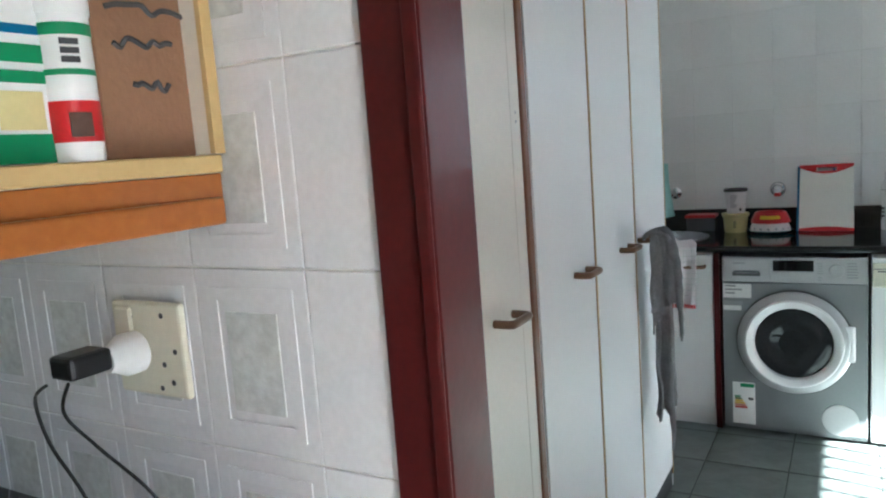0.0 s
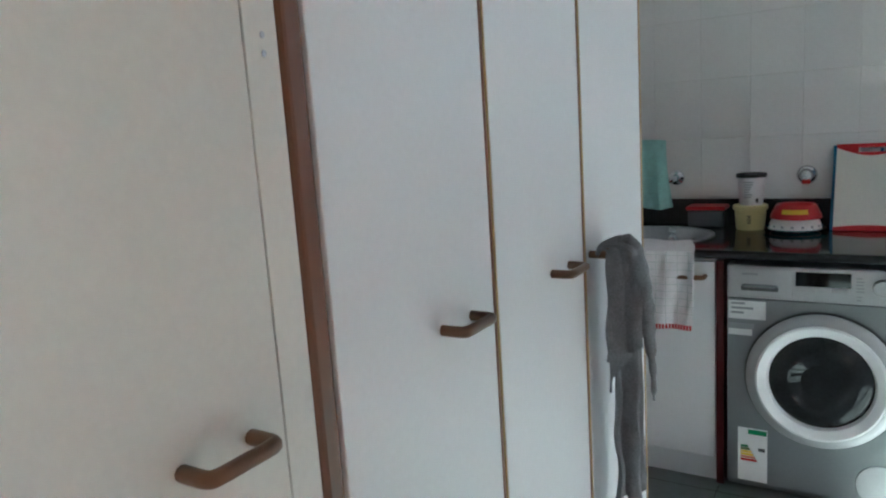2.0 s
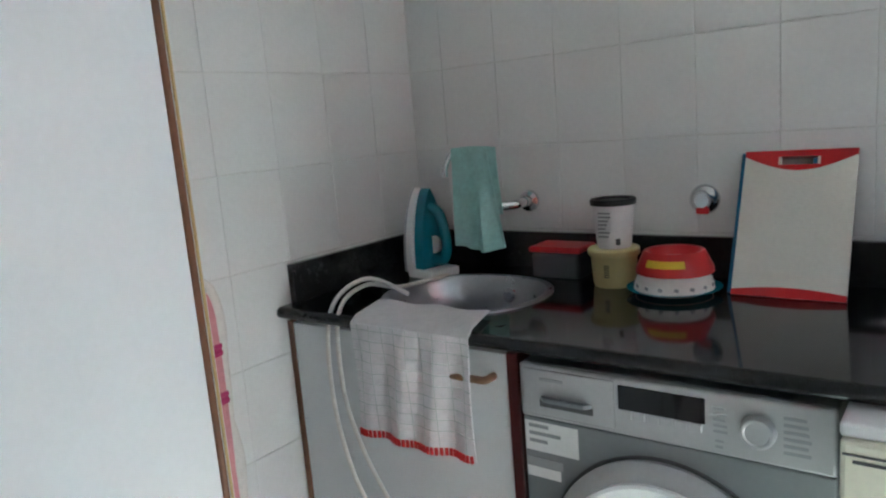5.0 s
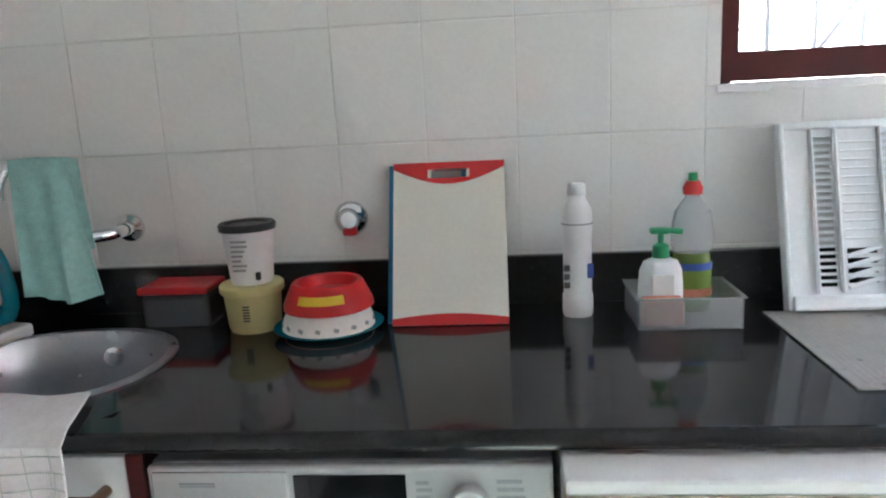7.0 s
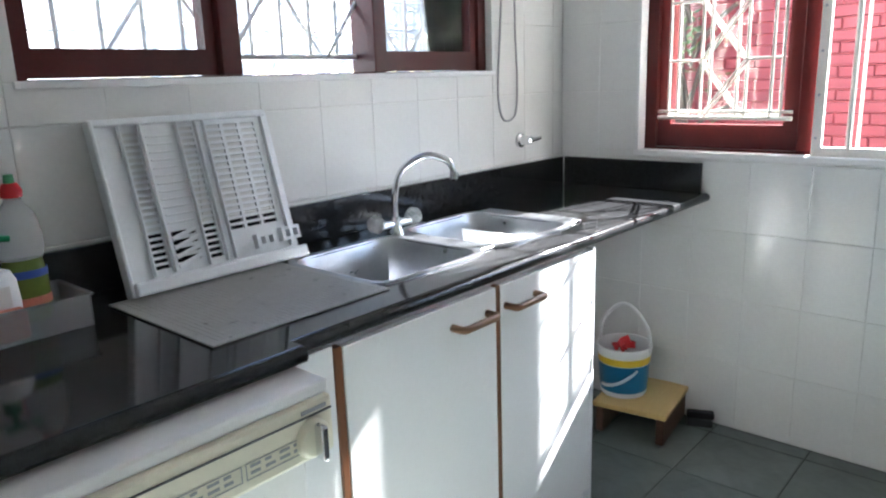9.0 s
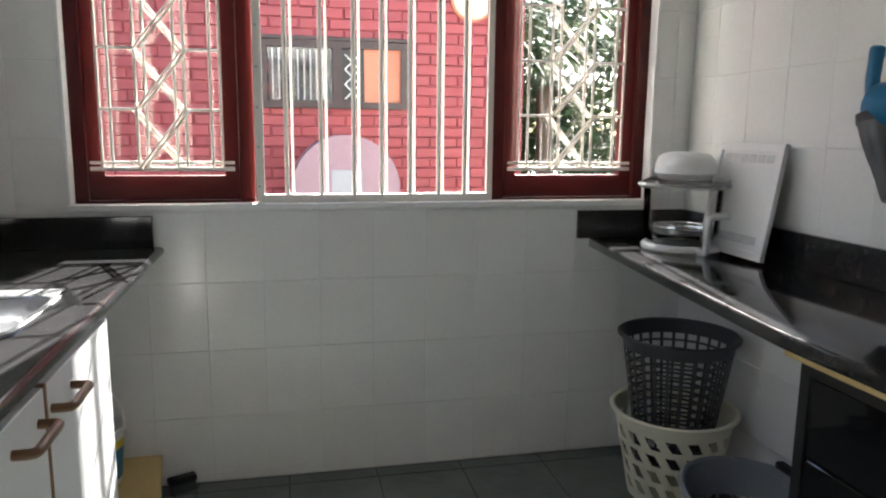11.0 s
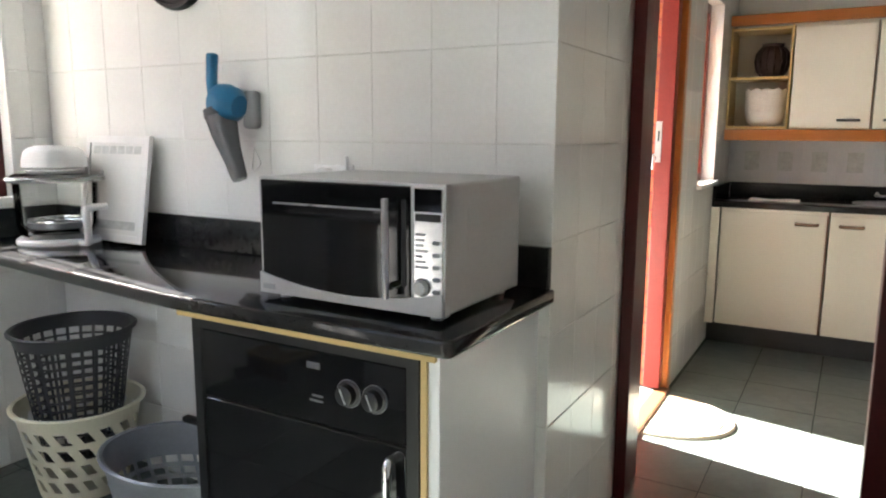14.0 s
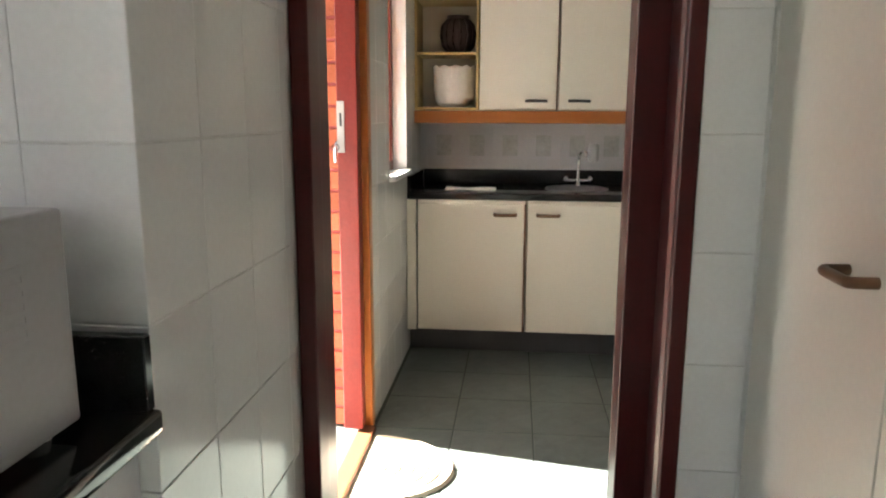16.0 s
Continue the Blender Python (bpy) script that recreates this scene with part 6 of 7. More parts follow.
part("minute_hand", disc_x(box(-0.003, 0.003, 0.024, 0.0255, -0.02, 0.100, 0.0005), pose(0, 0, 0, 0, 40, 0)), "print_dark", ck)
so = thing("wall_socket", 3.62, YS + 0.001, 1.175, label="white wall socket with a plug behind the microwave", category="socket")
part("plate", box(-0.075, 0.075, 0.0, 0.010, -0.05, 0.03, 0.003, 2), "white_plastic", so)
part("switch", box(-0.062, -0.05, 0.010, 0.022, 0.002, 0.055, 0.003), "white_plastic", so)
part("plug", box(0.0, 0.04, 0.010, 0.04, -0.03, 0.02, 0.006, 2), "white_plastic", so)

# laundry baskets
def slotted_basket(name, x, y, z, r0, r1, h, n, rows, material, label, shape, rz=0, sx=1.0, sy=1.0):
    b = thing(name, x, y, z, rz=rz, label=label, category="basket")
    bm = bmesh.new()
    T = 0.0035
    nu, per = n * shape["cells"], shape["cells"]
    nv = rows * shape["rcells"]
    za, zb = h * shape["lo"], h * shape["hi"]
    vs = {}

    def vert(i, j, inner):
        i %= nu
        k = (i, j, inner)
        if k not in vs:
            z_ = za + (zb - za) * j / nv
            r = r0 + (r1 - r0) * z_ / h - (T if inner else 0)
            a = 2 * math.pi * (i + shape["slant"] * j) / nu
            vs[k] = bm.verts.new((r * math.cos(a) * sx, r * math.sin(a) * sy, z_))
        return vs[k]

    def full(i, j):
        if j < 0 or j >= nv:
            return True
        off = (j // shape["rcells"]) % 2 * shape["shift"]
        return not shape["open"]((i + off) % per, j % shape["rcells"])

    for i in range(nu):
        for j in range(nv):
            if not full(i, j):
                continue
            for inner in (0, 1):
                bm.faces.new([vert(i, j, inner), vert(i + 1, j, inner), vert(i + 1, j + 1, inner), vert(i, j + 1, inner)])
            if not full(i - 1, j):
                bm.faces.new([vert(i, j, 0), vert(i, j + 1, 0), vert(i, j + 1, 1), vert(i, j, 1)])
            if not full(i + 1, j):
                bm.faces.new([vert(i + 1, j, 0), vert(i + 1, j, 1), vert(i + 1, j + 1, 1), vert(i + 1, j + 1, 0)])
            if not full(i, j - 1) or j == 0:
                bm.faces.new([vert(i, j, 0), vert(i, j, 1), vert(i + 1, j, 1), vert(i + 1, j, 0)])
            if not full(i, j + 1) or j == nv - 1:
                bm.faces.new([vert(i, j + 1, 0), vert(i + 1, j + 1, 0), vert(i + 1, j + 1, 1), vert(i, j + 1, 1)])
    part("lattice", bm, material, b, smooth=False)
    ra, rb = r0 + (r1 - r0) * shape["lo"], r0 + (r1 - r0) * shape["hi"]
    part("floor", lathe([(r0 * 0.96, 0.0), (r0, 0.004), (ra, za + 0.001), (ra - T, za + 0.001), (r0 - 0.006, 0.008), (0.001, 0.008)], 48, sx=sx, sy=sy), material, b, smooth=True)
    part("rim", lathe([(rb, zb - 0.001), (r1 + 0.002, h - 0.008), (r1 + 0.013, h - 0.010), (r1 + 0.015, h - 0.002), (r1 + 0.008, h + 0.004), (r1 - 0.002, h), (rb - T, zb - 0.001)], 48, False, False, sx, sy), material, b, smooth=True)
    return b


oval = {"cells": 4, "rcells": 6, "lo": 0.10, "hi": 0.86, "slant": -0.35, "shift": 2, "open": lambda i, j: (i in (1, 2) and 1 <= j <= 4)}
grid = {"cells": 4, "rcells": 4, "lo": 0.06, "hi": 0.90, "slant": 0.0, "shift": 0, "open": lambda i, j: i > 0 and j > 0}
slot = {"cells": 4, "rcells": 5, "lo": 0.10, "hi": 0.70, "slant": 0.1, "shift": 0, "open": lambda i, j: i > 0 and 0 < j < 4}
slotted_basket("laundry_basket", 4.640, -2.415, 0.0, 0.148, 0.212, 0.335, 17, 4, "ivory", "cream plastic laundry basket with oval holes", oval)
slotted_basket("laundry_basket", 4.640, -2.415, 0.120, 0.122, 0.198, 0.490, 26, 13, "dark_grey", "dark grey lattice basket standing in the cream one", grid)
slotted_basket("laundry_basket", 3.985, -2.320, 0.0, 0.180, 0.230, 0.325, 26, 5, "grey_basket", "silver-grey plastic laundry basket with curved rim", slot, sx=1.16, sy=0.86)
cl2 = thing("folded_laundry", 4.64, -2.415, 0.130, label="pale pink folded laundry inside the basket", category="laundry")
part("cloth", sheet(lambda u, v: (0.075 * (2 * u - 1), 0.075 * (2 * v - 1), 0.09 + 0.025 * math.sin(4 * u + 2 * v) + 0.012 * math.sin(13 * u)), 14, 14, 0.02), "white_cloth", cl2, smooth=True)
gh = thing("basket_grip", 4.11, -2.485, 0.326, label="dark rubber grip on the basket rim", category="grip")
part("grip", box(-0.05, 0.05, -0.014, 0.014, 0.0, 0.022, 0.006, 2), "black_plastic", gh)

# ---- kitchen: south counter, wall units, window, mat ----
kt = thing("worktop", 0, 0, 0, label="short black granite kitchen worktop by the window", category="worktop")
part("slab", poly_slab([(1.30, KS + 0.001), (1.30, -5.525), (KE - 0.001, -5.525), (KE - 0.001, KS + 0.001)], 0.862, CT, 0.008), "granite", kt, smooth=True)
part("splashback", box(1.30, KE - 0.022, KS + 0.001, KS + 0.021, CT - 0.001, 0.985, 0.002), "granite", kt)
part("side_splashback", box(KE - 0.021, KE - 0.001, KS + 0.022, -5.54, CT - 0.001, 0.985, 0.002), "granite", kt)
for x0, x1, side in ((2.353, 2.935, "l"), (1.785, 2.347, "r")):
    u = thing("kitchen_cabinet", x0, -5.502, 0, label="cream base cabinet with brown edges in the kitchen", category="cabinet", group="kitchen base units")
    w = x1 - x0
    part("body", box(0.001, w - 0.001, -0.57, -0.020, 0.14, 0.861), "cream_melamine", u)
    d = part("door", box(0.010, w - 0.004, -0.018, 0.0, 0.148, 0.842, 0.0015), "cream_melamine", u)
    d_handle(d, 0.11 if side == "l" else w - 0.11, -0.001, 0.79, along=0.11, out=0.035, axis="xn")
    part("edge_strip", box(0.0, 0.009, -0.018, 0.001, 0.145, 0.845, 0.001), "brown_edge", u)
pk = thing("plinth", 1.785, -5.60, 0, label="dark recessed plinth below the kitchen cabinets", category="plinth")
part("board", box(0.0, 1.205, -0.02, 0.0, 0.0, 0.138, 0.001), "dark_grey", pk)
cs = thing("kitchen_cabinet", 2.940, -5.502, 0, label="narrow cream filler beside the kitchen wall", category="panel")
part("panel", box(0, 0.05, -0.02, -0.002, 0.14, 0.861), "cream_melamine", cs)
UY = -5.80
for x0, x1, side in ((2.193, 2.625, "l"), (1.745, 2.187, "r"), (1.300, 1.740, "r")):
    u = thing("wall_cabinet", x0, UY, 1.335, label="cream wall cabinet with dark handle", category="cabinet", group="kitchen wall units")
    w = x1 - x0
    part("body", box(0.001, w - 0.001, -0.295, -0.020, 0.0, 0.62), "cream_melamine", u)
    d = part("door", box(0.006, w - 0.004, -0.018, 0.0, 0.004, 0.60, 0.0015), "cream_melamine", u)
    part("handle", tube(smooth_path([(0.06 if side == "l" else w - 0.17, -0.002, 0.05), (0.075 if side == "l" else w - 0.155, 0.026, 0.05), (0.155 if side == "l" else w - 0.075, 0.026, 0.05), (0.17 if side == "l" else w - 0.06, -0.002, 0.05)], 4), 0.008, 8), "dark_grey", d, smooth=True)
    part("edge_strip", box(0.0, 0.005, -0.018, 0.001, 0.0, 0.61), "brown_edge", u)
op = thing("open_shelf", 2.632, UY, 1.335, label="open end shelf unit of pale wood", category="shelf")
part("back", box(0.0, 0.355, -0.295, -0.285, 0.0, 0.62), "cream_melamine", op)
part("side", box(0.0, 0.012, -0.284, 0.0, 0.0, 0.62, 0.001), "pale_wood", op)
part("side", box(0.345, 0.357, -0.284, -0.02, 0.0, 0.62, 0.001), "pale_wood", op)
for zz in (0.0, 0.300, 0.595):
    part("shelf", box(0.013, 0.344, -0.284, -0.002, zz, zz + 0.016, 0.002), "pale_wood", op)
tr = thing("cornice_trim", 1.30, UY, 1.262, label="orange varnished wood trim under the wall cabinets", category="trim")
part("rail", box(0.0, 1.69, -0.02, 0.012, 0.0, 0.070, 0.006, 2), "orange_wood", tr)
tr = thing("cornice_trim", 1.30, UY, 1.957, label="orange varnished wood cornice over the wall cabinets", category="trim")
part("rail", box(0.0, 1.69, -0.02, 0.025, 0.0, 0.065, 0.008, 2), "orange_wood", tr)
vs_ = thing("dark_vase", 2.755, -5.93, 1.652, label="dark brown ribbed pot on the shelf", category="vase")
part("pot", lathe([(0.055, 0.0), (0.085, 0.04), (0.098, 0.10), (0.09, 0.15), (0.06, 0.185), (0.065, 0.205), (0.052, 0.205)], 36), "dark_frame", vs_, smooth=True)
for k in range(14):
    a = 2 * math.pi * k / 14
    part("rib", tube([(r * math.cos(a), r * math.sin(a), z) for r, z in ((0.06, 0.005), (0.088, 0.04), (0.100, 0.10), (0.092, 0.15), (0.064, 0.182))], 0.006, 6), "dark_frame", vs_, smooth=True)
pp = thing("white_pot", 2.775, -5.93, 1.352, label="white ceramic flower pot with wavy rim", category="pot")
n = 48
bm = bmesh.new()
rings = []
for r, z in ((0.07, 0.0), (0.105, 0.03), (0.118, 0.09), (0.120, 0.20), (0.124, 0.225), (0.115, 0.225), (0.110, 0.19), (0.06, 0.05)):
    rings.append([bm.verts.new((r * math.cos(2 * math.pi * k / n), r * math.sin(2 * math.pi * k / n), z + (0.008 * math.sin(2 * math.pi * k / n * 12) if z > 0.21 else 0))) for k in range(n)])
for a, b in zip(rings, rings[1:]):
    for k in range(n):
        bm.faces.new((a[k], a[(k + 1) % n], b[(k + 1) % n], b[k]))
bm.faces.new(rings[0][::-1])
bm.faces.new(rings[-1])
part("pot", bm, "white_ceramic", pp, smooth=True)
pb = thing("prep_bowl", 2.07, -5.80, CT, label="round steel prep bowl set in the worktop", category="sink")
part("bowl", lathe([(0.175, 0.001), (0.175, 0.006), (0.165, 0.008), (0.150, 0.003), (0.120, 0.0025), (0.001, 0.002)], 44), "steel", pb, smooth=True)
ft = thing("filter_tap", 2.05, -5.97, CT, label="chrome kitchen tap with water filter head", category="tap")
part("base", lathe([(0.022, 0.0), (0.020, 0.01), (0.014, 0.016), (0.012, 0.05)], 24), "chrome", ft, smooth=True)
part("spout", tube(smooth_path([(0, 0, 0.04), (0, 0.0, 0.16), (-0.01, 0.03, 0.20), (-0.03, 0.08, 0.205), (-0.04, 0.10, 0.18)], 6), 0.010, 10), "chrome", ft, smooth=True)
part("filter", disc_x(lathe([(0.026, 0.0), (0.030, 0.01), (0.030, 0.09), (0.022, 0.10)], 28), pose(-0.075, 0.09, 0.15)), "silver", ft, smooth=True)
part("lever", tube([(-0.06, 0.0, 0.035), (0.06, 0.0, 0.035)], 0.008, 8), "chrome", ft, smooth=True)
for sx_ in (-1, 1):
    part("knob", disc_x(lathe([(0.012, 0), (0.018, 0.01), (0.016, 0.025)], 14), pose(0.06 * sx_, 0, 0.035, 0, 60 * sx_, 0)), "chrome", ft, smooth=True)
tl = thing("tea_towel", 2.66, -5.68, CT + 0.001, label="folded white cloth on the kitchen worktop", category="cloth")
part("cloth", sheet(lambda u, v: (-0.14 + 0.28 * u, -0.08 + 0.13 * v, 0.006 + 0.003 * math.sin(8 * u + 3 * v)), 14, 10, 0.006), "white_cloth", tl, smooth=True)

kw = thing("window_3", KE + 0.07, WIN_K[1], WIN_K[2], rz=-90, label="narrow kitchen window with curled metal grille", category="window", kind="structure")
kww, kwh = WIN_K[1] - WIN_K[0], WIN_K[3] - WIN_K[2]
part("window_frame", frame_bars(kww, kwh, 0.05, 0.07), "red_wood", kw)
pane(kw, 0.05, kww - 0.05, 0.03, 0.034, 0.05, kwh - 0.05)
for k in range(5):
    part("bar", rod((0.08 + 0.085 * k, 0.01, 0.05), (0.08 + 0.085 * k, 0.01, kwh - 0.05), 0.006, 8), "orange_wood", kw)
for k in range(6):
    for s_ in (-1, 1):
        part("scroll", tube([(0.25 + s_ * 0.05 * math.sin(radians(30 * q)) * (1 - q / 14), 0.0, 0.12 + 0.14 * k + 0.05 * (1 - math.cos(radians(30 * q))) * (1 - q / 20)) for q in range(11)], 0.005, 6), "orange_wood", kw)
structure("sill_kitchen", box(KE - 0.03, KE + 0.069, WIN_K[0] - 0.01, WIN_K[1] + 0.01, WIN_K[2] - 0.02, WIN_K[2] + 0.004, 0.003), "white_plastic", "white kitchen window sill in sunlight", "window sill")
structure("reveal_kitchen", box(KE - 0.004, KE + 0.069, WIN_K[0] - 0.010, WIN_K[0] + 0.003, WIN_K[2] + 0.005, WIN_K[3], 0.002), "white_plastic", "white kitchen window reveal", "window reveal")
dmat = thing("door_mat", 2.955, -4.18, 0.0, label="half-round pale door mat with ridged arcs", category="mat")
bm = bmesh.new()
out = [(-0.34 * math.sin(math.pi * k / 28) if 0 < k < 28 else 0.0, -0.26 * math.cos(math.pi * k / 28)) for k in range(29)]
f = bm.faces.new([bm.verts.new((x, y, 0.0)) for x, y in out])
ext = bmesh.ops.extrude_face_region(bm, geom=[f])
bmesh.ops.translate(bm, vec=(0, 0, 0.010), verts=[v for v in ext["geom"] if isinstance(v, bmesh.types.BMVert)])
part("base", bm, "mat_stone", dmat)
for s_ in (0.97, 0.84, 0.70, 0.55, 0.40, 0.25):
    part("ridge", tube([(-0.34 * s_ * math.sin(math.pi * k / 20), -0.26 * s_ * math.cos(math.pi * k / 20), 0.011) for k in range(21)], 0.006, 6), "mat_stone", dmat, smooth=True)

# ---- kitchen wall beside the doorway: end shelf, socket, charger ----
es = thing("end_shelf", 1.847, DS - 0.009, 1.432, rz=0, label="open shelf end of a wall unit in pale wood", category="shelf")
part("shelf_board", box(-0.34, 0.0, -0.36, 0.0, 0.0, 0.022, 0.002), "pale_wood", es)
part("back_board", box(-0.34, 0.0, -0.014, 0.0, 0.023, 0.62, 0.001), "cream_melamine", es)
part("back_edge", box(-0.004, 0.006, -0.016, 0.001, 0.023, 0.62, 0.001), "pale_wood", es)
part("side_board", box(-0.354, -0.341, -0.36, 0.0, -0.04, 0.62, 0.001), "cream_melamine", es)
# unseen board, added to keep light out of the shelf's inside
part("unseen_front_board", box(-0.354, 0.0, -0.376, -0.361, -0.064, 0.62, 0.001), "cream_melamine", es)
part("upper_board", box(-0.34, 0.0, -0.36, -0.015, 0.60, 0.62, 0.002), "pale_wood", es)
trim = jamb([(0.0, -0.38), (-0.016, -0.38), (-0.016, 0.0), (-0.012, 0.0), (0.0, -0.006)], -0.064, -0.001, 0.002)
part("trim", trim, "orange_wood", es, "orange varnished trim")
part("trim_bead", box(-0.002, 0.010, -0.38, -0.012, -0.064, -0.030, 0.005, 3), "orange_wood", es)
cbx = thing("cardboard_box", 1.817, DS - 0.028, 1.4545, label="brown cardboard box with dark handwriting", category="box")
part("carton", box(-0.24, 0.0, -0.118, 0.006, 0.0, 0.33, 0.002), "card", cbx)
rng = random.Random(4)
for k, (z, L, y0) in enumerate(((0.235, 0.05, -0.10), (0.205, 0.085, -0.115), (0.170, 0.11, -0.125), (0.130, 0.08, -0.12), (0.085, 0.05, -0.10))):
    bm = bmesh.new()
    pts = [(0.0008, 0.025 + y0 + L * q / 9, z + rng.uniform(-0.006, 0.006)) for q in range(10)]
    part("scribble", tube(smooth_path(pts, 3), 0.0034, 5), "print_dark", cbx)
rp = thing("repellent_tub", 1.818, DS - 0.182, 1.4545, label="white cylindrical tub with green and red print", category="tub")
part("tub", lathe([(0.026, 0.0), (0.027, 0.004), (0.027, 0.150), (0.025, 0.152)], 36), "white_plastic", rp, smooth=True)
part("lid", lathe([(0.0285, 0.150), (0.029, 0.155), (0.029, 0.174), (0.025, 0.177)], 36), "white_plastic", rp, smooth=True)
for z0, z1, c in ((0.128, 0.140, "green"), (0.020, 0.062, "red"), (0.088, 0.094, "green")):
    part("print_band", lathe([(0.0276, z0), (0.0276, z1)], 36, False, False), c, rp, smooth=True)
for k in range(3):
    part("print", disc_x(box(-0.012, 0.006, -0.001, 0.001, 0.100 + 0.009 * k, 0.106 + 0.009 * k), pose(0.0262, -0.008, 0, 0, 0, 75)), "print_dark", rp)
part("print_patch", disc_x(box(-0.012, 0.010, -0.001, 0.001, 0.025, 0.050), pose(0.0262, -0.008, 0, 0, 0, 75)), "terracotta", rp)
rp2 = thing("repellent_box", 1.810, DS - 0.240, 1.4545, label="white printed carton with green lettering bars", category="box")
part("carton", box(-0.06, 0.010, -0.035, 0.035, 0.0, 0.185, 0.002), "label_white", rp2)
part("print_bar", box(0.0102, 0.0112, -0.030, 0.034, 0.100, 0.118), "green", rp2)
part("print_bar", box(0.0102, 0.0112, -0.034, 0.034, 0.080, 0.092), "green", rp2)
part("print_bar", box(0.0102, 0.0112, -0.034, 0.034, 0.001, 0.030), "green", rp2)
part("print_bar", box(0.0102, 0.0112, -0.010, 0.030, 0.128, 0.137), "blue", rp2)
part("print_patch", box(0.0102, 0.0112, -0.020, 0.026, 0.034, 0.072), "yellow_tub", rp2)
sk = thing("double_socket", 1.670, DS - 0.0075, 1.192, label="cream double wall socket with a charger plugged in", category="socket")
part("plate", box(-0.072, 0.072, -0.012, 0.0, -0.068, 0.068, 0.005, 2), "ivory", sk)
for xk, zk in ((-0.03, 0.045), (0.03, -0.02), (0.045, -0.045), (0.055, 0.0), (0.035, 0.05), (0.02, -0.055)):
    part("pin_hole", front_disc([(0.004, 0.0), (0.004, 0.0008)], xk, -0.012, zk, 12), "print_dark", sk)
part("switch", box(-0.06, -0.025, -0.018, -0.011, 0.02, 0.06, 0.003), "ivory", sk)
pg = thing("phone_charger", 1.646, DS - 0.021, 1.188, label="black charger in a white adaptor plug with cable", category="charger")
part("adaptor", disc_x(lathe([(0.030, 0.0), (0.030, 0.022), (0.020, 0.040), (0.018, 0.050)], 24), pose(0.0, 0.0, 0.0, 90, 0, 0)), "white_plastic", pg, smooth=True)
part("charger", box(-0.030, 0.018, -0.112, -0.050, -0.010, 0.022, 0.006, 2), "black_plastic", pg)
part("cable", tube(smooth_path([(-0.02, -0.122, -0.012), (-0.03, -0.135, -0.03), (-0.02, -0.13, -0.09), (0.0, -0.11, -0.16), (0.03, -0.09, -0.26)], 8), 0.0025, 8), "black_plastic", pg, smooth=True)
part("cable", tube(smooth_path([(-0.01, -0.10, -0.016), (-0.03, -0.10, -0.06), (0.0, -0.08, -0.11), (0.06, -0.05, -0.18), (0.10, -0.03, -0.26)], 8), 0.0025, 8), "black_plastic", pg, smooth=True)
kc = thing("worktop", 0, 0, 0, label="black granite worktop along the kitchen wall", category="worktop")
part("slab", poly_slab([(0.3, DS - 0.007), (2.0, DS - 0.007), (2.0, -4.08), (0.3, -4.08)], 0.862, CT, 0.008), "granite", kc, smooth=True)
ku = thing("kitchen_cabinet", 0.3, -4.06, 0, label="cream base cabinet below the kitchen wall socket", category="cabinet")
part("body", box(0, 1.68, 0.02, 0.53, 0.0, 0.861), "cream_melamine", ku)
for k in range(3):
    part("door", box(0.005 + 0.56 * k, 0.555 + 0.56 * k, 0.0, 0.019, 0.1, 0.85, 0.0015), "cream_melamine", ku)
gl = thing("drinking_glass", 1.62, DS - 0.33, CT + 0.001, label="clear drinking glass on the kitchen worktop", category="glass")
part("glass", lathe([(0.030, 0.0), (0.036, 0.11), (0.034, 0.11), (0.028, 0.008), (0.001, 0.008)], 32), "glass", gl, smooth=True)


# ---- tiles: separate pieces on the walls and floors ----
TILE_MESH = {}


def tile_mesh(w, h, d, material, inset=0.0018):
    key = (round(w, 3), round(h, 3), material)
    if key in TILE_MESH:
        return TILE_MESH[key]
    a, b = w / 2, h / 2
    c, e = a - inset, b - inset
    v = [(-a, -b, 0), (a, -b, 0), (a, b, 0), (-a, b, 0), (-a, -b, d * 0.6), (a, -b, d * 0.6), (a, b, d * 0.6), (-a, b, d * 0.6),
         (-c, -e, d), (c, -e, d), (c, e, d), (-c, e, d)]
    f = [(8, 9, 10, 11), (4, 5, 9, 8), (5, 6, 10, 9), (6, 7, 11, 10), (7, 4, 8, 11), (0, 1, 5, 4), (1, 2, 6, 5), (2, 3, 7, 6), (3, 0, 4, 7)]
    me = bpy.data.meshes.new("tile")
    me.from_pydata(v, [], f)
    me.materials.append(M[material])
    TILE_MESH[key] = me
    return me


def minus(rect, hole):
    """The rectangles left of rect without hole."""
    x0, x1, z0, z1 = rect
    a, b, c, e = hole
    if a >= x1 or b <= x0 or c >= z1 or e <= z0:
        return [rect]
    out = []
    if c > z0:
        out.append((x0, x1, z0, c))
    if e < z1:
        out.append((x0, x1, e, z1))
    lo, hi = max(z0, c), min(z1, e)
    if a > x0:
        out.append((x0, a, lo, hi))
    if b < x1:
        out.append((b, x1, lo, hi))
    return out


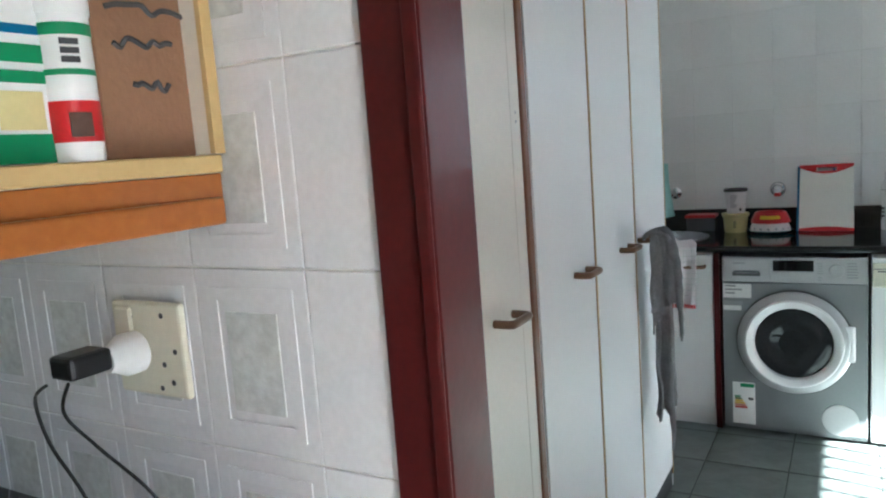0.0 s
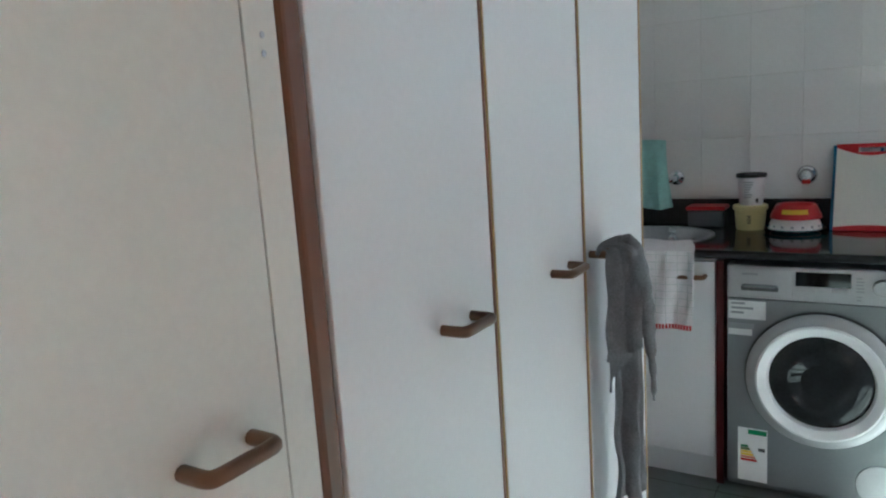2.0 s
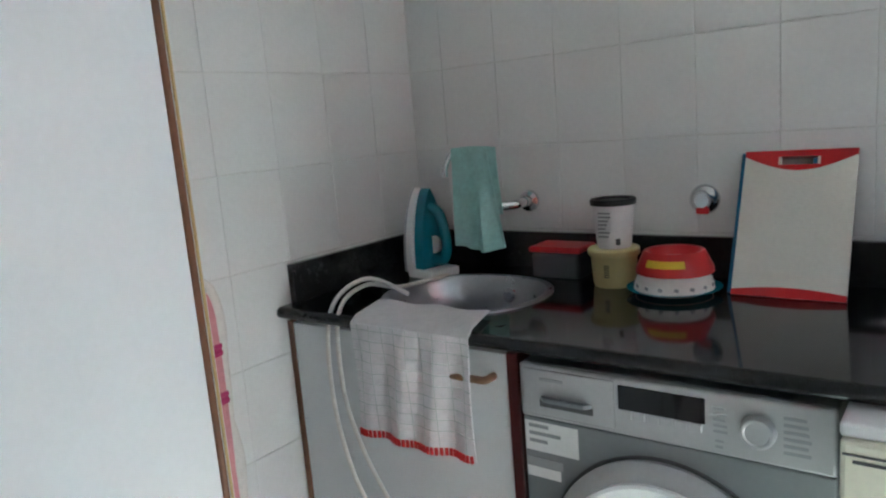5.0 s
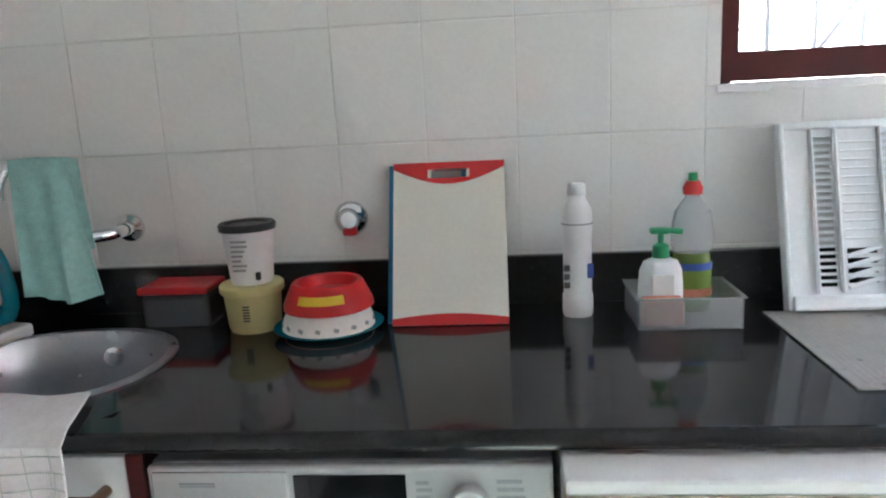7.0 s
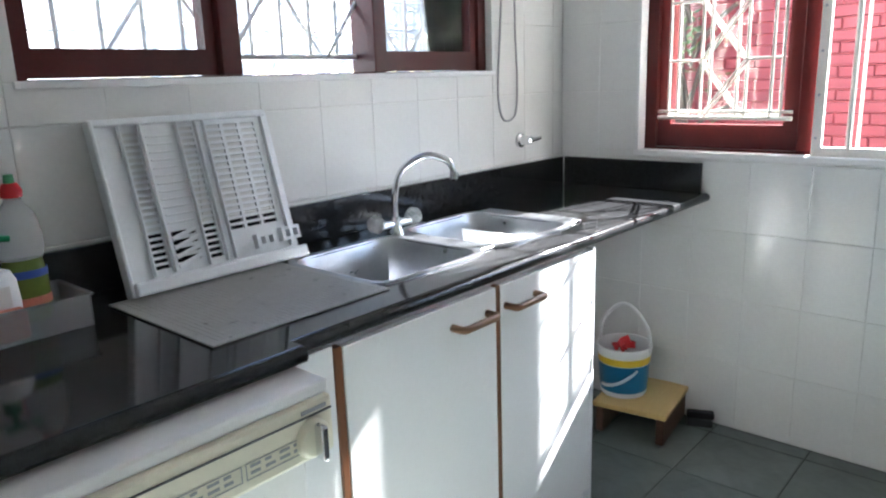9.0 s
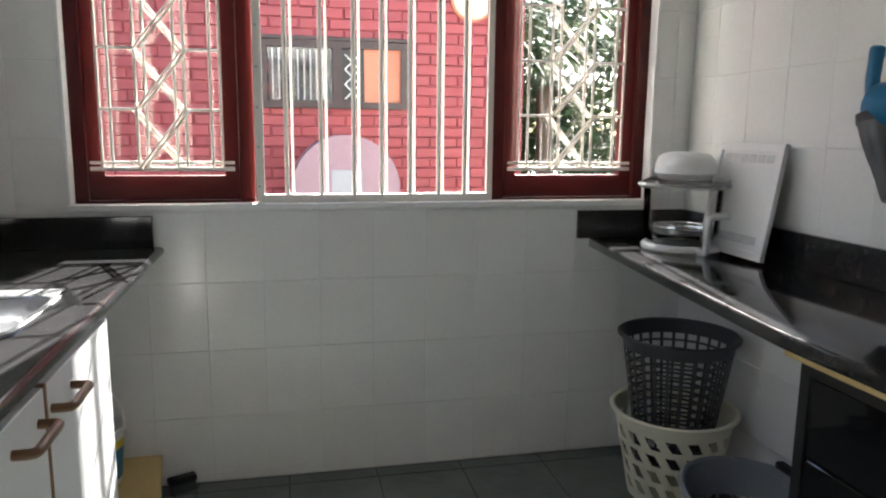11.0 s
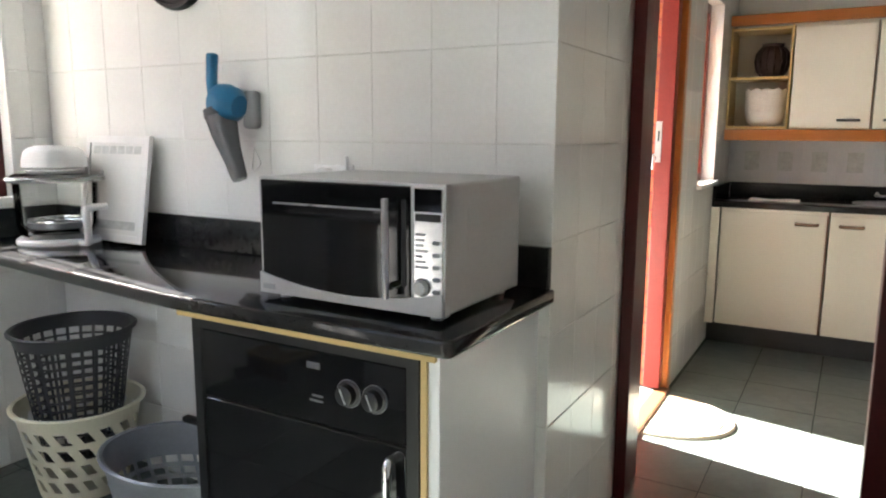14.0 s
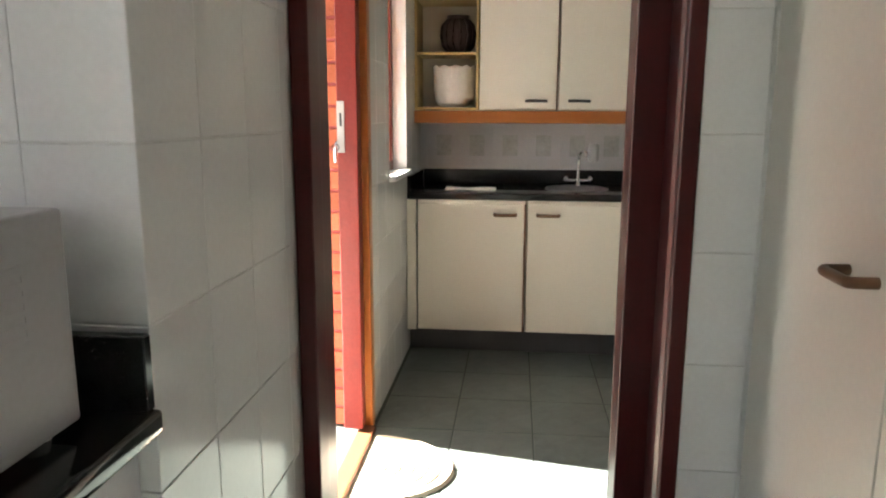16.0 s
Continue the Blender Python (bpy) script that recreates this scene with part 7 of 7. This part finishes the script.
def tiles(parent, m, u0, u1, v0, v1, tw, th, pu, pv, material, holes=(), joint=0.0007, joint_v=0.0022, d=SKIN, wobble=0.0, piece="tile"):
    """Tiles in the plane of m (its x and y), its z to the room."""
    rng = random.Random(len(parent.children) + 7)
    for i in range(math.floor((u0 - pu) / tw), math.ceil((u1 - pu) / tw)):
        for j in range(math.floor((v0 - pv) / th), math.ceil((v1 - pv) / th)):
            rects = [(max(u0, pu + i * tw), min(u1, pu + (i + 1) * tw), max(v0, pv + j * th), min(v1, pv + (j + 1) * th))]
            for hole in holes:
                rects = [r for q in rects for r in minus(q, hole)]
            for a, b, c, e in rects:
                if b - a < 0.012 or e - c < 0.012:
                    continue
                ob = new(piece, tile_mesh(b - a - joint, e - c - joint_v, d, material))
                ob.parent = parent
                ob.matrix_world = m @ pose((a + b) / 2, (c + e) / 2, 0, rng.uniform(-wobble, wobble), rng.uniform(-wobble, wobble), 0)


def plane(origin, u, v):
    u, v = Vector(u), Vector(v)
    w = u.cross(v)
    return Matrix(((u.x, v.x, w.x, origin[0]), (u.y, v.y, w.y, origin[1]), (u.z, v.z, w.z, origin[2]), (0, 0, 0, 1)))


NORTH = plane((0, YN + SKIN, 0), (1, 0, 0), (0, 0, 1))           # z to -y
tiles(wall_n, NORTH, XW, XE, 0.0, TOP, 0.20, 0.2535, 3.77, 0.005, "tile", [WIN_N], wobble=0.12)
EAST = plane((XE + SKIN, 0, 0), (0, -1, 0), (0, 0, 1))
tiles(wall_e, EAST, -YN, -YS, 0.0, TOP, 0.20, 0.2535, 0.97, 0.005, "tile", [(-WIN_E[1], -WIN_E[0], WIN_E[2], WIN_E[3])], wobble=0.12)
SOUTH = plane((0, YS - SKIN, 0), (-1, 0, 0), (0, 0, 1))
tiles(wall_s, SOUTH, -XE, -RET, 0.0, TOP, 0.20, 0.2535, -3.48, 0.005, "tile", wobble=0.12)
RETP = plane((RET + SKIN, 0, 0), (0, -1, 0), (0, 0, 1))
tiles(wall_s, RETP, -YS, -DN - 0.002, 0.0, TOP, 0.20, 0.2535, 2.645, 0.005, "tile", wobble=0.12)
WEST = plane((XW - SKIN, 0, 0), (0, 1, 0), (0, 0, 1))
tiles(wall_w, WEST, -1.30, YN, 0.0, TOP, 0.20, 0.2535, -1.0, 0.005, "tile", wobble=0.12)
DOORN = plane((0, DN, 0), (-1, 0, 0), (0, 0, 1))
tiles(wall_d, DOORN, -2.0275, -XC - 0.001, 0.0, TOP, 0.20, 0.2535, -2.05, 0.005, "tile", wobble=0.1)
KES = plane((KE + SKIN, 0, 0), (0, -1, 0), (0, 0, 1))
tiles(wall_ke, KES, -DS, -KS, 0.0, TOP, 0.20, 0.2535, 3.52, 0.005, "tile",
      [(-WIN_K[1], -WIN_K[0], WIN_K[2], WIN_K[3]), (-DOOR_K[1], -DOOR_K[0], DOOR_K[2], DOOR_K[3])], wobble=0.12)
KSS = plane((0, KS - SKIN, 0), (-1, 0, 0), (0, 0, 1))
tiles(wall_ks, KSS, -KE, -1.2, 0.9, 1.5, 0.20, 0.25, -2.95, 1.0, "tile_decor", wobble=0.1)
for i in range(7):
    part("tile_panel", box(2.85 - 0.20 * i - 0.045, 2.85 - 0.20 * i + 0.045, KS - 0.001, KS + 0.0012, 1.065, 1.19, 0.0008), "tile_wash", wall_ks)
KNN = plane((0, DS, 0), (1, 0, 0), (0, 0, 1))
tiles(wall_d, KNN, 0.6, 2.0705, 0.0, 2.2, 0.195, 0.252, 1.955, 1.056, "tile_decor", wobble=0.1)

# raised borders and washed panels on the kitchen tiles that stand near the doorway
for i in range(5):
    for j in range(4):
        cx, cz = 1.955 - 0.195 * (i - 0.5), 1.056 + 0.252 * (j - 1 + 0.5)
        rim = plate_with_holes(0.150, 0.200, 0.0018, [(0.018, 0.132, 0.018, 0.182)])
        bmesh.ops.translate(rim, vec=(cx - 0.075, DS - SKIN - 0.0018, cz - 0.100), verts=rim.verts[:])
        if cx + 0.075 < 2.058:
            p = part("tile_border", rim, "tile_decor", wall_d)
            p = part("tile_panel", box(cx - 0.045, cx + 0.045, DS - SKIN - 0.0015, DS - SKIN + 0.001, cz - 0.068, cz + 0.068, 0.0008), "tile_wash", wall_d)

FLOOR = plane((0, 0, -SKIN), (1, 0, 0), (0, 1, 0))
tiles(floor, FLOOR, XW, XE, DN, YN, 0.333, 0.333, 1.97, -0.71, "floor_tile", joint=0.006, joint_v=0.006, wobble=0.15)
tiles(floor_k, FLOOR, 0.9, KE, KS, DN - 0.002, 0.333, 0.345, 1.985, -4.55, "floor_tile", joint=0.006, joint_v=0.006, wobble=0.15)
